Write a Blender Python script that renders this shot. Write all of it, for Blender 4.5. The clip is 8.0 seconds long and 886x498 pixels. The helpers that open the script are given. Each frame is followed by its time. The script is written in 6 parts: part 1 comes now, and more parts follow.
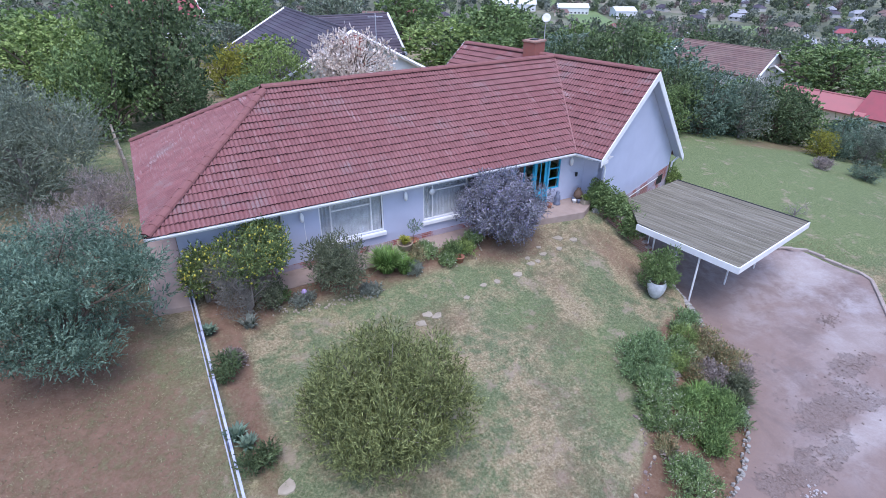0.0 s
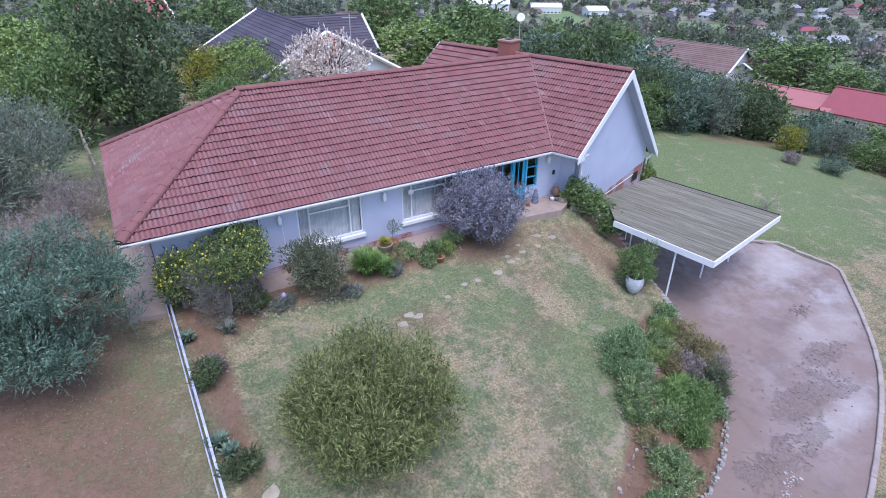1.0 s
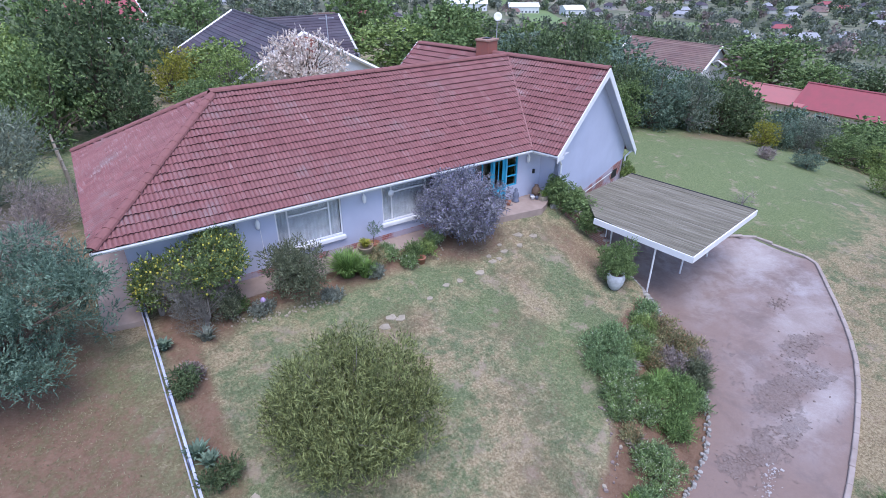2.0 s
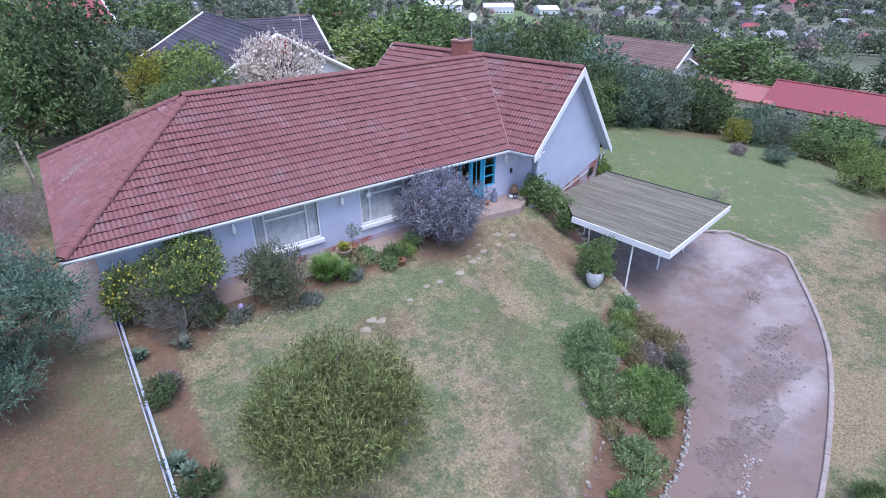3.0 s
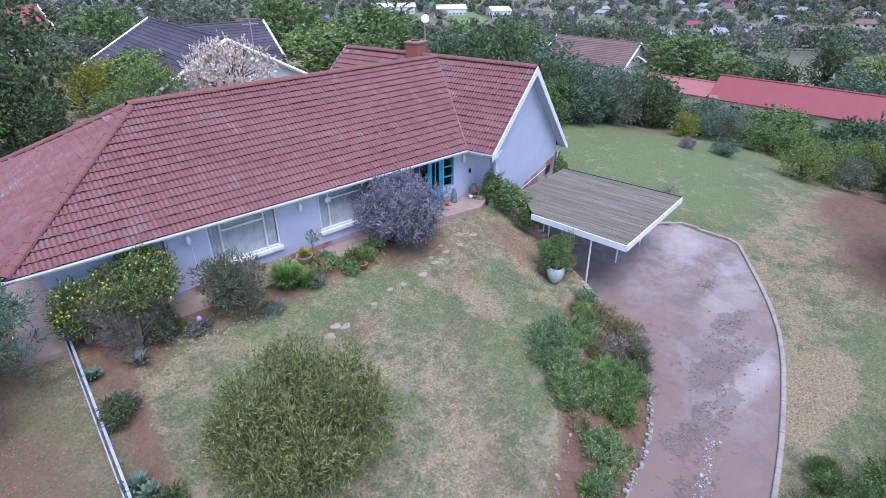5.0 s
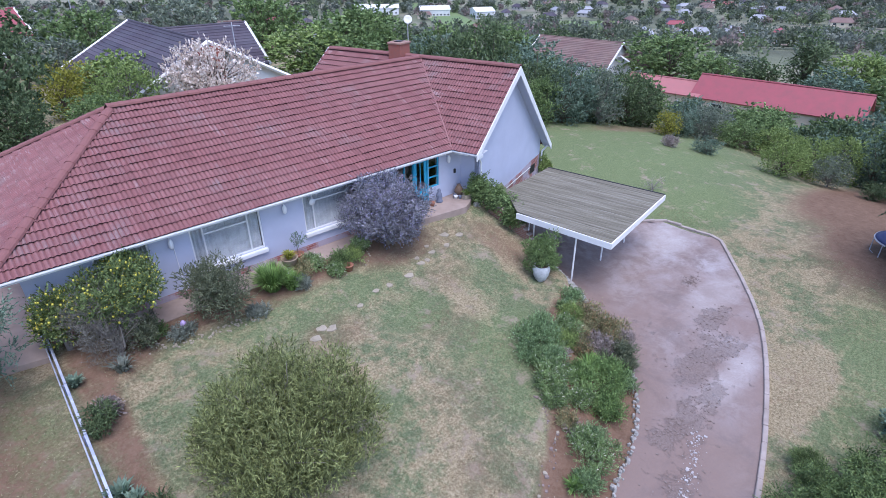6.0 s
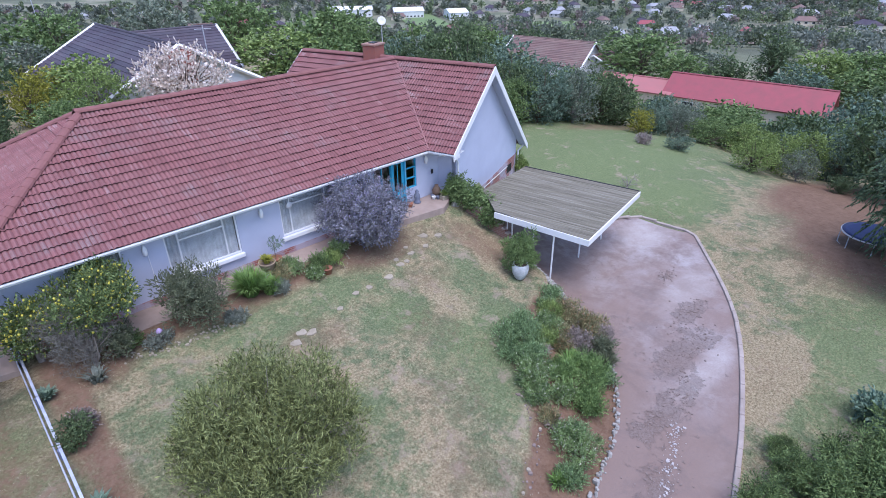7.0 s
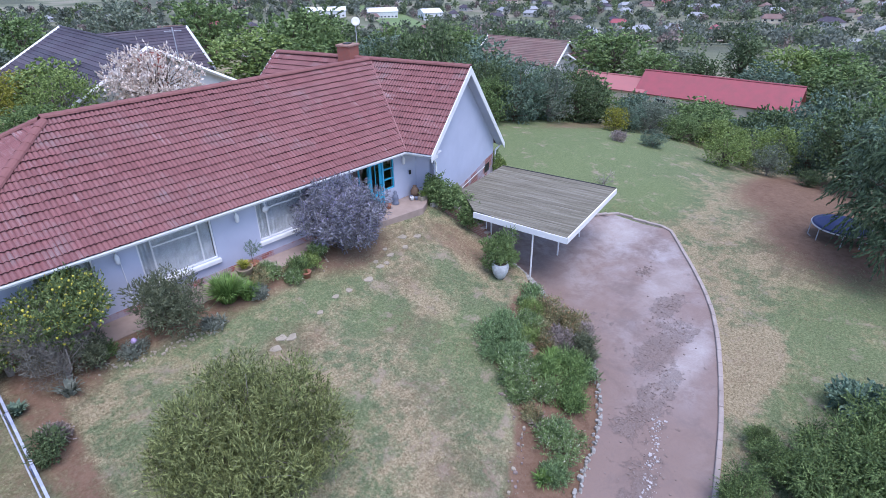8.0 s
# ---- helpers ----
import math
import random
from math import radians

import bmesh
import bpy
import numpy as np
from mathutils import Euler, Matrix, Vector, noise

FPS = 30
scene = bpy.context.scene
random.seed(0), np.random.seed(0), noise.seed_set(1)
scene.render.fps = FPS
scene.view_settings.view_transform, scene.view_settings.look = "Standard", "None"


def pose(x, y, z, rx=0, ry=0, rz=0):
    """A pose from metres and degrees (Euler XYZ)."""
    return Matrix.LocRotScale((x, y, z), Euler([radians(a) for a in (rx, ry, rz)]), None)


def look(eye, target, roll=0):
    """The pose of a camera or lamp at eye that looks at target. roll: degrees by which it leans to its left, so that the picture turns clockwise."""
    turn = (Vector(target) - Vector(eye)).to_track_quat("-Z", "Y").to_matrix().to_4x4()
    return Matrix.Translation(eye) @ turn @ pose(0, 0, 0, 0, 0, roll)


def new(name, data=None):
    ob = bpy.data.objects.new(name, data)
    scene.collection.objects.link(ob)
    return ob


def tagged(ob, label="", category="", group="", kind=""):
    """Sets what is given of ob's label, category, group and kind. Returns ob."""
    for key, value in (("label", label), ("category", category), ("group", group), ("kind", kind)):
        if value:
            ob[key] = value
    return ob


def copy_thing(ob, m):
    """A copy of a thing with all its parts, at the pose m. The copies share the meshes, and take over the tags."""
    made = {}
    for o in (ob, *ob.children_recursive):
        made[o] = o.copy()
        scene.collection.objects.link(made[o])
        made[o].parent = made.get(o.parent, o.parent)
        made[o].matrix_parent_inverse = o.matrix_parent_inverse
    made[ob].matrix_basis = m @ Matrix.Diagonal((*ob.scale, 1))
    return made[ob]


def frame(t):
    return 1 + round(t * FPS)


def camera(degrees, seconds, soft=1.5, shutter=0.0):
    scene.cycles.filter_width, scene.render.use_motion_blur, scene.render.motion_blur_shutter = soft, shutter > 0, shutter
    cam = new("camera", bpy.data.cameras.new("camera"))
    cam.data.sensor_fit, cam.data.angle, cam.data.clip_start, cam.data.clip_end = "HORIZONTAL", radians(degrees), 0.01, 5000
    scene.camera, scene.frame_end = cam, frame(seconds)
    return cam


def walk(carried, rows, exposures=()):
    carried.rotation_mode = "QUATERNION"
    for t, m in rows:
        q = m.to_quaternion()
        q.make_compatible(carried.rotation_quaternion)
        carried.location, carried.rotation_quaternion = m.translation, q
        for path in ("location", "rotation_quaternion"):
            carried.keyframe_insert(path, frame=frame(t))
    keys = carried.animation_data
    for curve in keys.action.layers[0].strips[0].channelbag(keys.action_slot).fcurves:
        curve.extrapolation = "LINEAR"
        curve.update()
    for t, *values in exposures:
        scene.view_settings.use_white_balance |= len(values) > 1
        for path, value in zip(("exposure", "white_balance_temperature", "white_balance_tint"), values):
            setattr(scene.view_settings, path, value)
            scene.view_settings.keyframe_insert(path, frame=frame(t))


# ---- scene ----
cam = camera(77.2, 8.0, soft=0.75)
# seconds, place of the eye, yaw, pitch, roll of a drone that hovers and pans
ROWS = [
    (0, -16.067, -17.719, 10.463, -28.21, -29.15, 0.12),
    (0.5, -16.114, -17.716, 10.478, -29.53, -29.13, 0.13),
    (1, -16.102, -17.704, 10.462, -30.68, -29.13, 0.10),
    (1.5, -16.039, -17.673, 10.437, -31.67, -29.12, 0.01),
    (3, -15.942, -17.620, 10.412, -35.03, -29.04, -0.16),
    (3.5, -15.972, -17.626, 10.419, -36.35, -28.96, -0.22),
    (4, -15.952, -17.624, 10.404, -37.48, -28.93, -0.32),
    (4.5, -15.928, -17.628, 10.405, -38.58, -28.91, -0.41),
    (6, -15.867, -17.691, 10.379, -40.88, -28.81, -0.56),
    (6.5, -15.865, -17.708, 10.372, -42.09, -28.75, -0.69),
    (7, -15.882, -17.712, 10.361, -43.33, -28.71, -0.71),
    (7.5, -15.871, -17.670, 10.380, -44.58, -28.77, -0.74),
    (8, -15.844, -17.653, 10.353, -45.76, -28.73, -0.83),
]


def eye_pose(x, y, z, yaw, pitch, roll):
    return pose(x, y, z, 0, 0, yaw) @ pose(0, 0, 0, 90 + pitch) @ pose(0, 0, 0, 0, 0, roll)


walk(cam, [(t, eye_pose(*r)) for t, *r in ROWS], exposures=[(0.0, 1.2, 5890.0, 21.0), (8.0, 1.2, 5890.0, 21.0)])

# ---- sky and light: a bright overcast day ----
world = bpy.data.worlds.new("sky")
scene.world = world
world.use_nodes = True
wn = world.node_tree.nodes
sky = wn.new("ShaderNodeTexSky")
sky.sky_type = "NISHITA"
sky.sun_disc = False
sky.sun_elevation, sky.sun_rotation = radians(68), radians(200)
sky.air_density, sky.dust_density, sky.ozone_density = 1.0, 1.0, 1.0
wn["Background"].inputs["Strength"].default_value = 0.128
world.node_tree.links.new(sky.outputs[0], wn["Background"].inputs["Color"])
sun = new("sun", bpy.data.lights.new("sun", "SUN"))
sun.data.energy, sun.data.angle, sun.data.color = 1.3, radians(40), (1.0, 0.985, 0.97)
sun.matrix_world = look((-8, -22, 60), (0, 0, 0))
# ---- materials ----
def nodes_of(name, rough=0.8, spec=0.3, metal=0.0):
    m = bpy.data.materials.new(name)
    m.use_nodes = True
    nt = m.node_tree
    b = nt.nodes["Principled BSDF"]
    b.inputs["Roughness"].default_value = rough
    b.inputs["Specular IOR Level"].default_value = spec
    b.inputs["Metallic"].default_value = metal
    return m, nt, b


def node(nt, kind, **vals):
    n = nt.nodes.new(kind)
    for k, v in vals.items():
        n.inputs[k].default_value = v
    return n


def noise_tex(nt, vec, scale, detail=4.0, rough=0.55, dist=0.0):
    n = node(nt, "ShaderNodeTexNoise", Scale=scale, Detail=detail, Roughness=rough, Distortion=dist)
    nt.links.new(vec, n.inputs["Vector"])
    return n.outputs["Fac"]


def ramp(nt, fac, stops):
    r = nt.nodes.new("ShaderNodeValToRGB")
    el = r.color_ramp.elements
    while len(el) < len(stops):
        el.new(0.5)
    for e, (p, c) in zip(el, stops):
        e.position, e.color = p, (*c, 1) if len(c) == 3 else c
    nt.links.new(fac, r.inputs["Fac"])
    return r.outputs["Color"]


def mix(nt, fac, a, b, blend="MIX"):
    m = nt.nodes.new("ShaderNodeMix")
    m.data_type, m.blend_type = "RGBA", blend
    for sock, val in ((m.inputs[0], fac), (m.inputs[6], a), (m.inputs[7], b)):
        if isinstance(val, (int, float)):
            sock.default_value = val
        elif isinstance(val, tuple):
            sock.default_value = (*val, 1) if len(val) == 3 else val
        else:
            nt.links.new(val, sock)
    return m.outputs[2]


def mathn(nt, op, a, b=0.5, clamp=False):
    m = nt.nodes.new("ShaderNodeMath")
    m.operation, m.use_clamp = op, clamp
    for sock, val in ((m.inputs[0], a), (m.inputs[1], b)):
        if isinstance(val, (int, float)):
            sock.default_value = val
        else:
            nt.links.new(val, sock)
    return m.outputs[0]


def coords(nt, kind="Object"):
    return nt.nodes.new("ShaderNodeTexCoord").outputs[kind]


def world_pos(nt):
    return nt.nodes.new("ShaderNodeNewGeometry").outputs["Position"]


def bump(nt, b, height, strength=0.3, distance=0.02):
    n = node(nt, "ShaderNodeBump", Strength=strength, Distance=distance)
    nt.links.new(height, n.inputs["Height"])
    nt.links.new(n.outputs[0], b.inputs["Normal"])


def mat_painted(name, col, col2, rough=0.7, scale=1.2, bumpy=0.15):
    """Paint or render with faint stains and a fine grain."""
    m, nt, b = nodes_of(name, rough)
    p = world_pos(nt)
    stain = noise_tex(nt, p, scale, 5, 0.6)
    fine = noise_tex(nt, p, 45, 3)
    c = mix(nt, ramp(nt, stain, [(0.35, (0, 0, 0)), (0.72, (1, 1, 1))]), col, col2)
    c = mix(nt, mathn(nt, "MULTIPLY", fine, 0.25), c, tuple(v * 0.75 for v in col), "MIX")
    nt.links.new(c, b.inputs["Base Color"])
    bump(nt, b, fine, bumpy, 0.01)
    return m


def mat_leaf(name, dark, light, rough=0.6, accent=None, accent_at=0.97, trans=0.27, shoots=4.0, lift=1.5):
    """Leaves that vary from one to the next and let a little light through."""
    m, nt, b = nodes_of(name, rough, 0.25)
    g = nt.nodes.new("ShaderNodeNewGeometry")
    rnd = g.outputs["Random Per Island"]
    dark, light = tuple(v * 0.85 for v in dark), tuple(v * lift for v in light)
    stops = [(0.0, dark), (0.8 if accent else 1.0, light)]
    if accent:
        stops += [(accent_at - 0.005, light), (accent_at, accent)]
    c = ramp(nt, rnd, stops)
    big = noise_tex(nt, g.outputs["Position"], 1.1, 3)
    c = mix(nt, ramp(nt, big, [(0.3, (0, 0, 0)), (0.75, (0.5, 0.5, 0.5))]), c, tuple(min(1, v * 1.2 + 0.01) for v in light))
    # random darker tone for the look of dark gaps between clumps; shoots scales it
    dark_patch = noise_tex(nt, g.outputs["Position"], shoots, 3)
    c = mix(nt, ramp(nt, dark_patch, [(0.40, (0.6, 0.6, 0.6)), (0.55, (0, 0, 0))]), c, dark)
    nt.links.new(c, b.inputs["Base Color"])
    t = nt.nodes.new("ShaderNodeBsdfTranslucent")
    nt.links.new(c, t.inputs["Color"])
    s = nt.nodes.new("ShaderNodeMixShader")
    s.inputs[0].default_value = trans
    nt.links.new(b.outputs[0], s.inputs[1])
    nt.links.new(t.outputs[0], s.inputs[2])
    nt.links.new(s.outputs[0], nt.nodes["Material Output"].inputs["Surface"])
    return m


def mat_bark(name, col, col2):
    m, nt, b = nodes_of(name, 0.9, 0.1)
    p = coords(nt)
    n = noise_tex(nt, p, 9, 5, 0.65, 0.6)
    nt.links.new(mix(nt, n, col, col2), b.inputs["Base Color"])
    bump(nt, b, n, 0.5, 0.03)
    return m


def mat_tiles(name, cols, grime):
    """Concrete tiles: each differs a little, with lichen-grey patches and pale streaks down the rolls."""
    m, nt, b = nodes_of(name, 0.72, 0.3)
    g = nt.nodes.new("ShaderNodeNewGeometry")
    oi = nt.nodes.new("ShaderNodeObjectInfo")
    rnd = mathn(nt, "FRACT", mathn(nt, "ADD", g.outputs["Random Per Island"], oi.outputs["Random"]))
    p = g.outputs["Position"]
    c = ramp(nt, rnd, [(0.0, cols[0]), (0.5, cols[1]), (1.0, cols[2])])
    hue = noise_tex(nt, p, 0.35, 4, 0.6)
    c = mix(nt, ramp(nt, hue, [(0.4, (0, 0, 0)), (0.65, (0.45, 0.45, 0.45))]), c, (cols[2][0] * 1.06, cols[2][1] * 1.3, cols[2][2] * 1.25))
    patch = noise_tex(nt, p, 0.55, 6, 0.68)
    grey = mathn(nt, "MULTIPLY", ramp(nt, patch, [(0.53, (0, 0, 0)), (0.66, (1, 1, 1))]), mathn(nt, "ADD", mathn(nt, "MULTIPLY", rnd, 0.7), 0.25))
    c = mix(nt, mathn(nt, "MULTIPLY", grey, 0.75), c, tuple(v * 0.72 for v in grime))
    rib = nt.nodes.new("ShaderNodeMapping")
    rib.inputs["Scale"].default_value = (9.0, 0.9, 0.9)
    nt.links.new(p, rib.inputs["Vector"])
    streak = noise_tex(nt, rib.outputs[0], 1.5, 4, 0.65)
    where = noise_tex(nt, p, 0.4, 5, 0.65, 0.4)
    pale = mathn(nt, "MULTIPLY", ramp(nt, where, [(0.46, (0.08, 0.08, 0.08)), (0.62, (1, 1, 1))]), ramp(nt, streak, [(0.52, (0, 0, 0)), (0.62, (1, 1, 1))]))
    c = mix(nt, mathn(nt, "MULTIPLY", mathn(nt, "MULTIPLY", pale, mathn(nt, "ADD", rnd, 0.25), True), 0.6), c, tuple(min(1, v * 1.18) for v in grime))
    fine = noise_tex(nt, p, 11, 5, 0.75)
    c = mix(nt, ramp(nt, fine, [(0.5, (0, 0, 0)), (0.8, (0.5, 0.5, 0.5))]), c, tuple(v * 0.65 for v in cols[0]))
    nt.links.new(c, b.inputs["Base Color"])
    bump(nt, b, fine, 0.25, 0.01)
    return m


WALL = mat_painted("wall_paint", (0.53, 0.56, 0.675), (0.47, 0.50, 0.61), 0.75, 0.9)
WHITE = mat_painted("white_paint", (0.86, 0.86, 0.86), (0.76, 0.76, 0.75), 0.5, 2.0, 0.05)
BLUE = mat_painted("turquoise_paint", (0.05, 0.42, 0.62), (0.04, 0.36, 0.55), 0.45, 3.0, 0.05)
TILE = mat_tiles("roof_tiles", [(0.204, 0.086, 0.085), (0.232, 0.097, 0.096), (0.258, 0.109, 0.108)], (0.30, 0.235, 0.23))
PAN = mat_painted("darker_tile_pan", (0.198, 0.085, 0.084), (0.165, 0.074, 0.073), 0.95, 2.0)
# dark course lines: the shade under each lap put into the colour
LAP = mat_painted("lap_shade", (0.055, 0.024, 0.024), (0.08, 0.036, 0.034), 0.95, 3.0)
CAP = mat_painted("ridge_tiles", (0.25, 0.112, 0.104), (0.20, 0.086, 0.082), 0.8, 2.5, 0.3)
DECK = mat_painted("roof_deck", (0.12, 0.04, 0.04), (0.1, 0.04, 0.04), 0.9)
DARKTILE = mat_tiles("dark_roof_tiles", [(0.055, 0.045, 0.06), (0.075, 0.06, 0.078), (0.10, 0.082, 0.10)], (0.12, 0.10, 0.11))
REDROOF = mat_painted("red_sheet_roof", (0.34, 0.085, 0.098), (0.26, 0.085, 0.09), 0.6, 1.2, 0.1)
FADEDRED = mat_painted("faded_red_sheet_roof", (0.42, 0.16, 0.155), (0.36, 0.16, 0.15), 0.7, 0.8, 0.1)
BROWNTILE = mat_tiles("brown_roof_tiles", [(0.16, 0.10, 0.09), (0.19, 0.12, 0.105), (0.22, 0.14, 0.12)], (0.2, 0.15, 0.14))
CREAM = mat_painted("cream_wall", (0.66, 0.58, 0.44), (0.58, 0.5, 0.38), 0.8)
OFFWHITE = mat_painted("whitewashed_wall", (0.74, 0.74, 0.72), (0.62, 0.62, 0.61), 0.8)
BRICK = mat_painted("red_brick", (0.32, 0.11, 0.08), (0.26, 0.12, 0.10), 0.9, 6, 0.5)
BRICKPALE = mat_painted("old_brick", (0.30, 0.16, 0.12), (0.36, 0.27, 0.23), 0.9, 5, 0.5)
PORCH = mat_painted("porch_floor", (0.38, 0.30, 0.255), (0.28, 0.215, 0.18), 0.85, 1.6, 0.2)
STONE = mat_painted("flagstone", (0.40, 0.35, 0.27), (0.28, 0.245, 0.18), 0.9, 2.5, 0.4)
GREYSTONE = mat_painted("garden_stone", (0.42, 0.405, 0.375), (0.20, 0.195, 0.175), 0.95, 4, 0.5)
KERB = mat_painted("kerb_concrete", (0.41, 0.35, 0.315), (0.30, 0.25, 0.22), 0.9, 2.0, 0.4)
STEEL = mat_painted("galvanised_steel", (0.45, 0.46, 0.48), (0.36, 0.37, 0.4), 0.45, 5, 0.05)
BLACK = mat_painted("black_metal", (0.025, 0.025, 0.027), (0.04, 0.04, 0.04), 0.5, 5, 0.05)
TERRA = mat_painted("terracotta", (0.36, 0.16, 0.10), (0.30, 0.15, 0.10), 0.85, 4, 0.2)
CURTAIN = mat_painted("curtain", (0.72, 0.73, 0.75), (0.5, 0.51, 0.54), 0.9, 3, 0.1)
INSIDE = mat_painted("room_wall", (0.3, 0.29, 0.28), (0.25, 0.24, 0.23), 0.9)
BARK = mat_bark("bark", (0.10, 0.075, 0.055), (0.2, 0.16, 0.13))
BARKGREY = mat_bark("grey_bark", (0.2, 0.18, 0.16), (0.34, 0.31, 0.28))


def mat_glass():
    m, nt, b = nodes_of("window_glass", 0.03, 0.5)
    b.inputs["Base Color"].default_value = (0.9, 0.93, 0.95, 1)
    b.inputs["Transmission Weight"].default_value = 1.0
    b.inputs["IOR"].default_value = 1.45
    return m


GLASS = mat_glass()


def lawn_colour(nt, p, boost=None):
    """Straw and green, mixed at several sizes."""
    big = noise_tex(nt, p, 0.5, 6, 0.68, 0.6)
    mid = noise_tex(nt, p, 2.6, 6, 0.7, 0.5)
    fine = noise_tex(nt, p, 13, 6, 0.8, 0.3)
    tuft = noise_tex(nt, p, 5, 6, 0.78, 0.5)
    straw = ramp(nt, fine, [(0.33, (0.125, 0.097, 0.058)), (0.5, (0.305, 0.25, 0.152)), (0.67, (0.48, 0.41, 0.27))])
    green = ramp(nt, fine, [(0.33, (0.058, 0.078, 0.038)), (0.5, (0.128, 0.162, 0.084)), (0.66, (0.25, 0.285, 0.16))])
    f = mathn(nt, "ADD", mathn(nt, "MULTIPLY", big, 1.15), mathn(nt, "MULTIPLY", mid, 0.75))
    f = mathn(nt, "ADD", f, mathn(nt, "MULTIPLY", tuft, 0.45))
    if boost:
        f = mathn(nt, "ADD", f, mathn(nt, "MULTIPLY", boost, 0.35))
    f = ramp(nt, mathn(nt, "MULTIPLY", f, 0.51), [(0.56, (0, 0, 0)), (0.675, (0.92, 0.92, 0.92))])
    c = mix(nt, f, straw, green)
    clover = noise_tex(nt, p, 1.3, 7, 0.76, 0.15)
    k = ramp(nt, clover, [(0.51, (0, 0, 0)), (0.63, (0.5, 0.5, 0.5))])
    if boost:
        k = mathn(nt, "MULTIPLY", k, mathn(nt, "SUBTRACT", 1.0, mathn(nt, "ABSOLUTE", boost), True), True)
        c = mix(nt, mathn(nt, "MULTIPLY", boost, 0.6, True), c, ramp(nt, fine, [(0.33, (0.11, 0.152, 0.058)), (0.66, (0.22, 0.278, 0.115))]))
    c = mix(nt, k, c, (0.09, 0.12, 0.068))
    bare = noise_tex(nt, p, 0.9, 6, 0.74, 0.2)
    c = mix(nt, ramp(nt, bare, [(0.56, (0, 0, 0)), (0.66, (0.75, 0.75, 0.75))]), c, (0.33, 0.265, 0.2))
    return c, mid, fine, tuft


def mat_ground():
    """Autumn lawn: straw and green in patches, bare earth and some tree shade where the soil mask says so."""
    m, nt, b = nodes_of("lawn", 0.95, 0.1)
    p = world_pos(nt)
    at = nt.nodes.new("ShaderNodeAttribute")
    at.attribute_name = "soil"
    sep = nt.nodes.new("ShaderNodeSeparateColor")
    nt.links.new(at.outputs["Color"], sep.inputs[0])
    grass, mid, fine, tuft = lawn_colour(nt, p, sep.outputs[1])
    earth = ramp(nt, mid, [(0.3, (0.13, 0.078, 0.05)), (0.7, (0.228, 0.145, 0.098))])
    earth = mix(nt, ramp(nt, fine, [(0.45, (0, 0, 0)), (0.8, (0.4, 0.4, 0.4))]), earth, (0.34, 0.26, 0.2))
    s = mathn(nt, "ADD", sep.outputs[0], mathn(nt, "MULTIPLY", mathn(nt, "SUBTRACT", mid, 0.5), 1.0))
    s = mathn(nt, "ADD", s, mathn(nt, "MULTIPLY", mathn(nt, "SUBTRACT", tuft, 0.5), 0.9))
    c = mix(nt, ramp(nt, s, [(0.25, (0, 0, 0)), (0.85, (1, 1, 1))]), grass, earth)
    far = ramp(nt, noise_tex(nt, p, 0.016, 5, 0.6), [(0.4, (0.11, 0.12, 0.085)), (0.52, (0.17, 0.185, 0.12)), (0.62, (0.26, 0.24, 0.185)), (0.75, (0.18, 0.195, 0.125))])
    c = mix(nt, sep.outputs[2], c, far)
    nt.links.new(c, b.inputs["Base Color"])
    bump(nt, b, mathn(nt, "ADD", fine, tuft), 0.7, 0.05)
    return m


LAWN = mat_ground()


def mat_blades():
    m, nt, b = nodes_of("grass_blades", 0.9, 0.1)
    c, *_ = lawn_colour(nt, world_pos(nt))
    g = nt.nodes.new("ShaderNodeNewGeometry")
    c = mix(nt, mathn(nt, "MULTIPLY", g.outputs["Random Per Island"], 0.5), c, (0.36, 0.32, 0.2))
    nt.links.new(c, b.inputs["Base Color"])
    return m


BLADES = mat_blades()


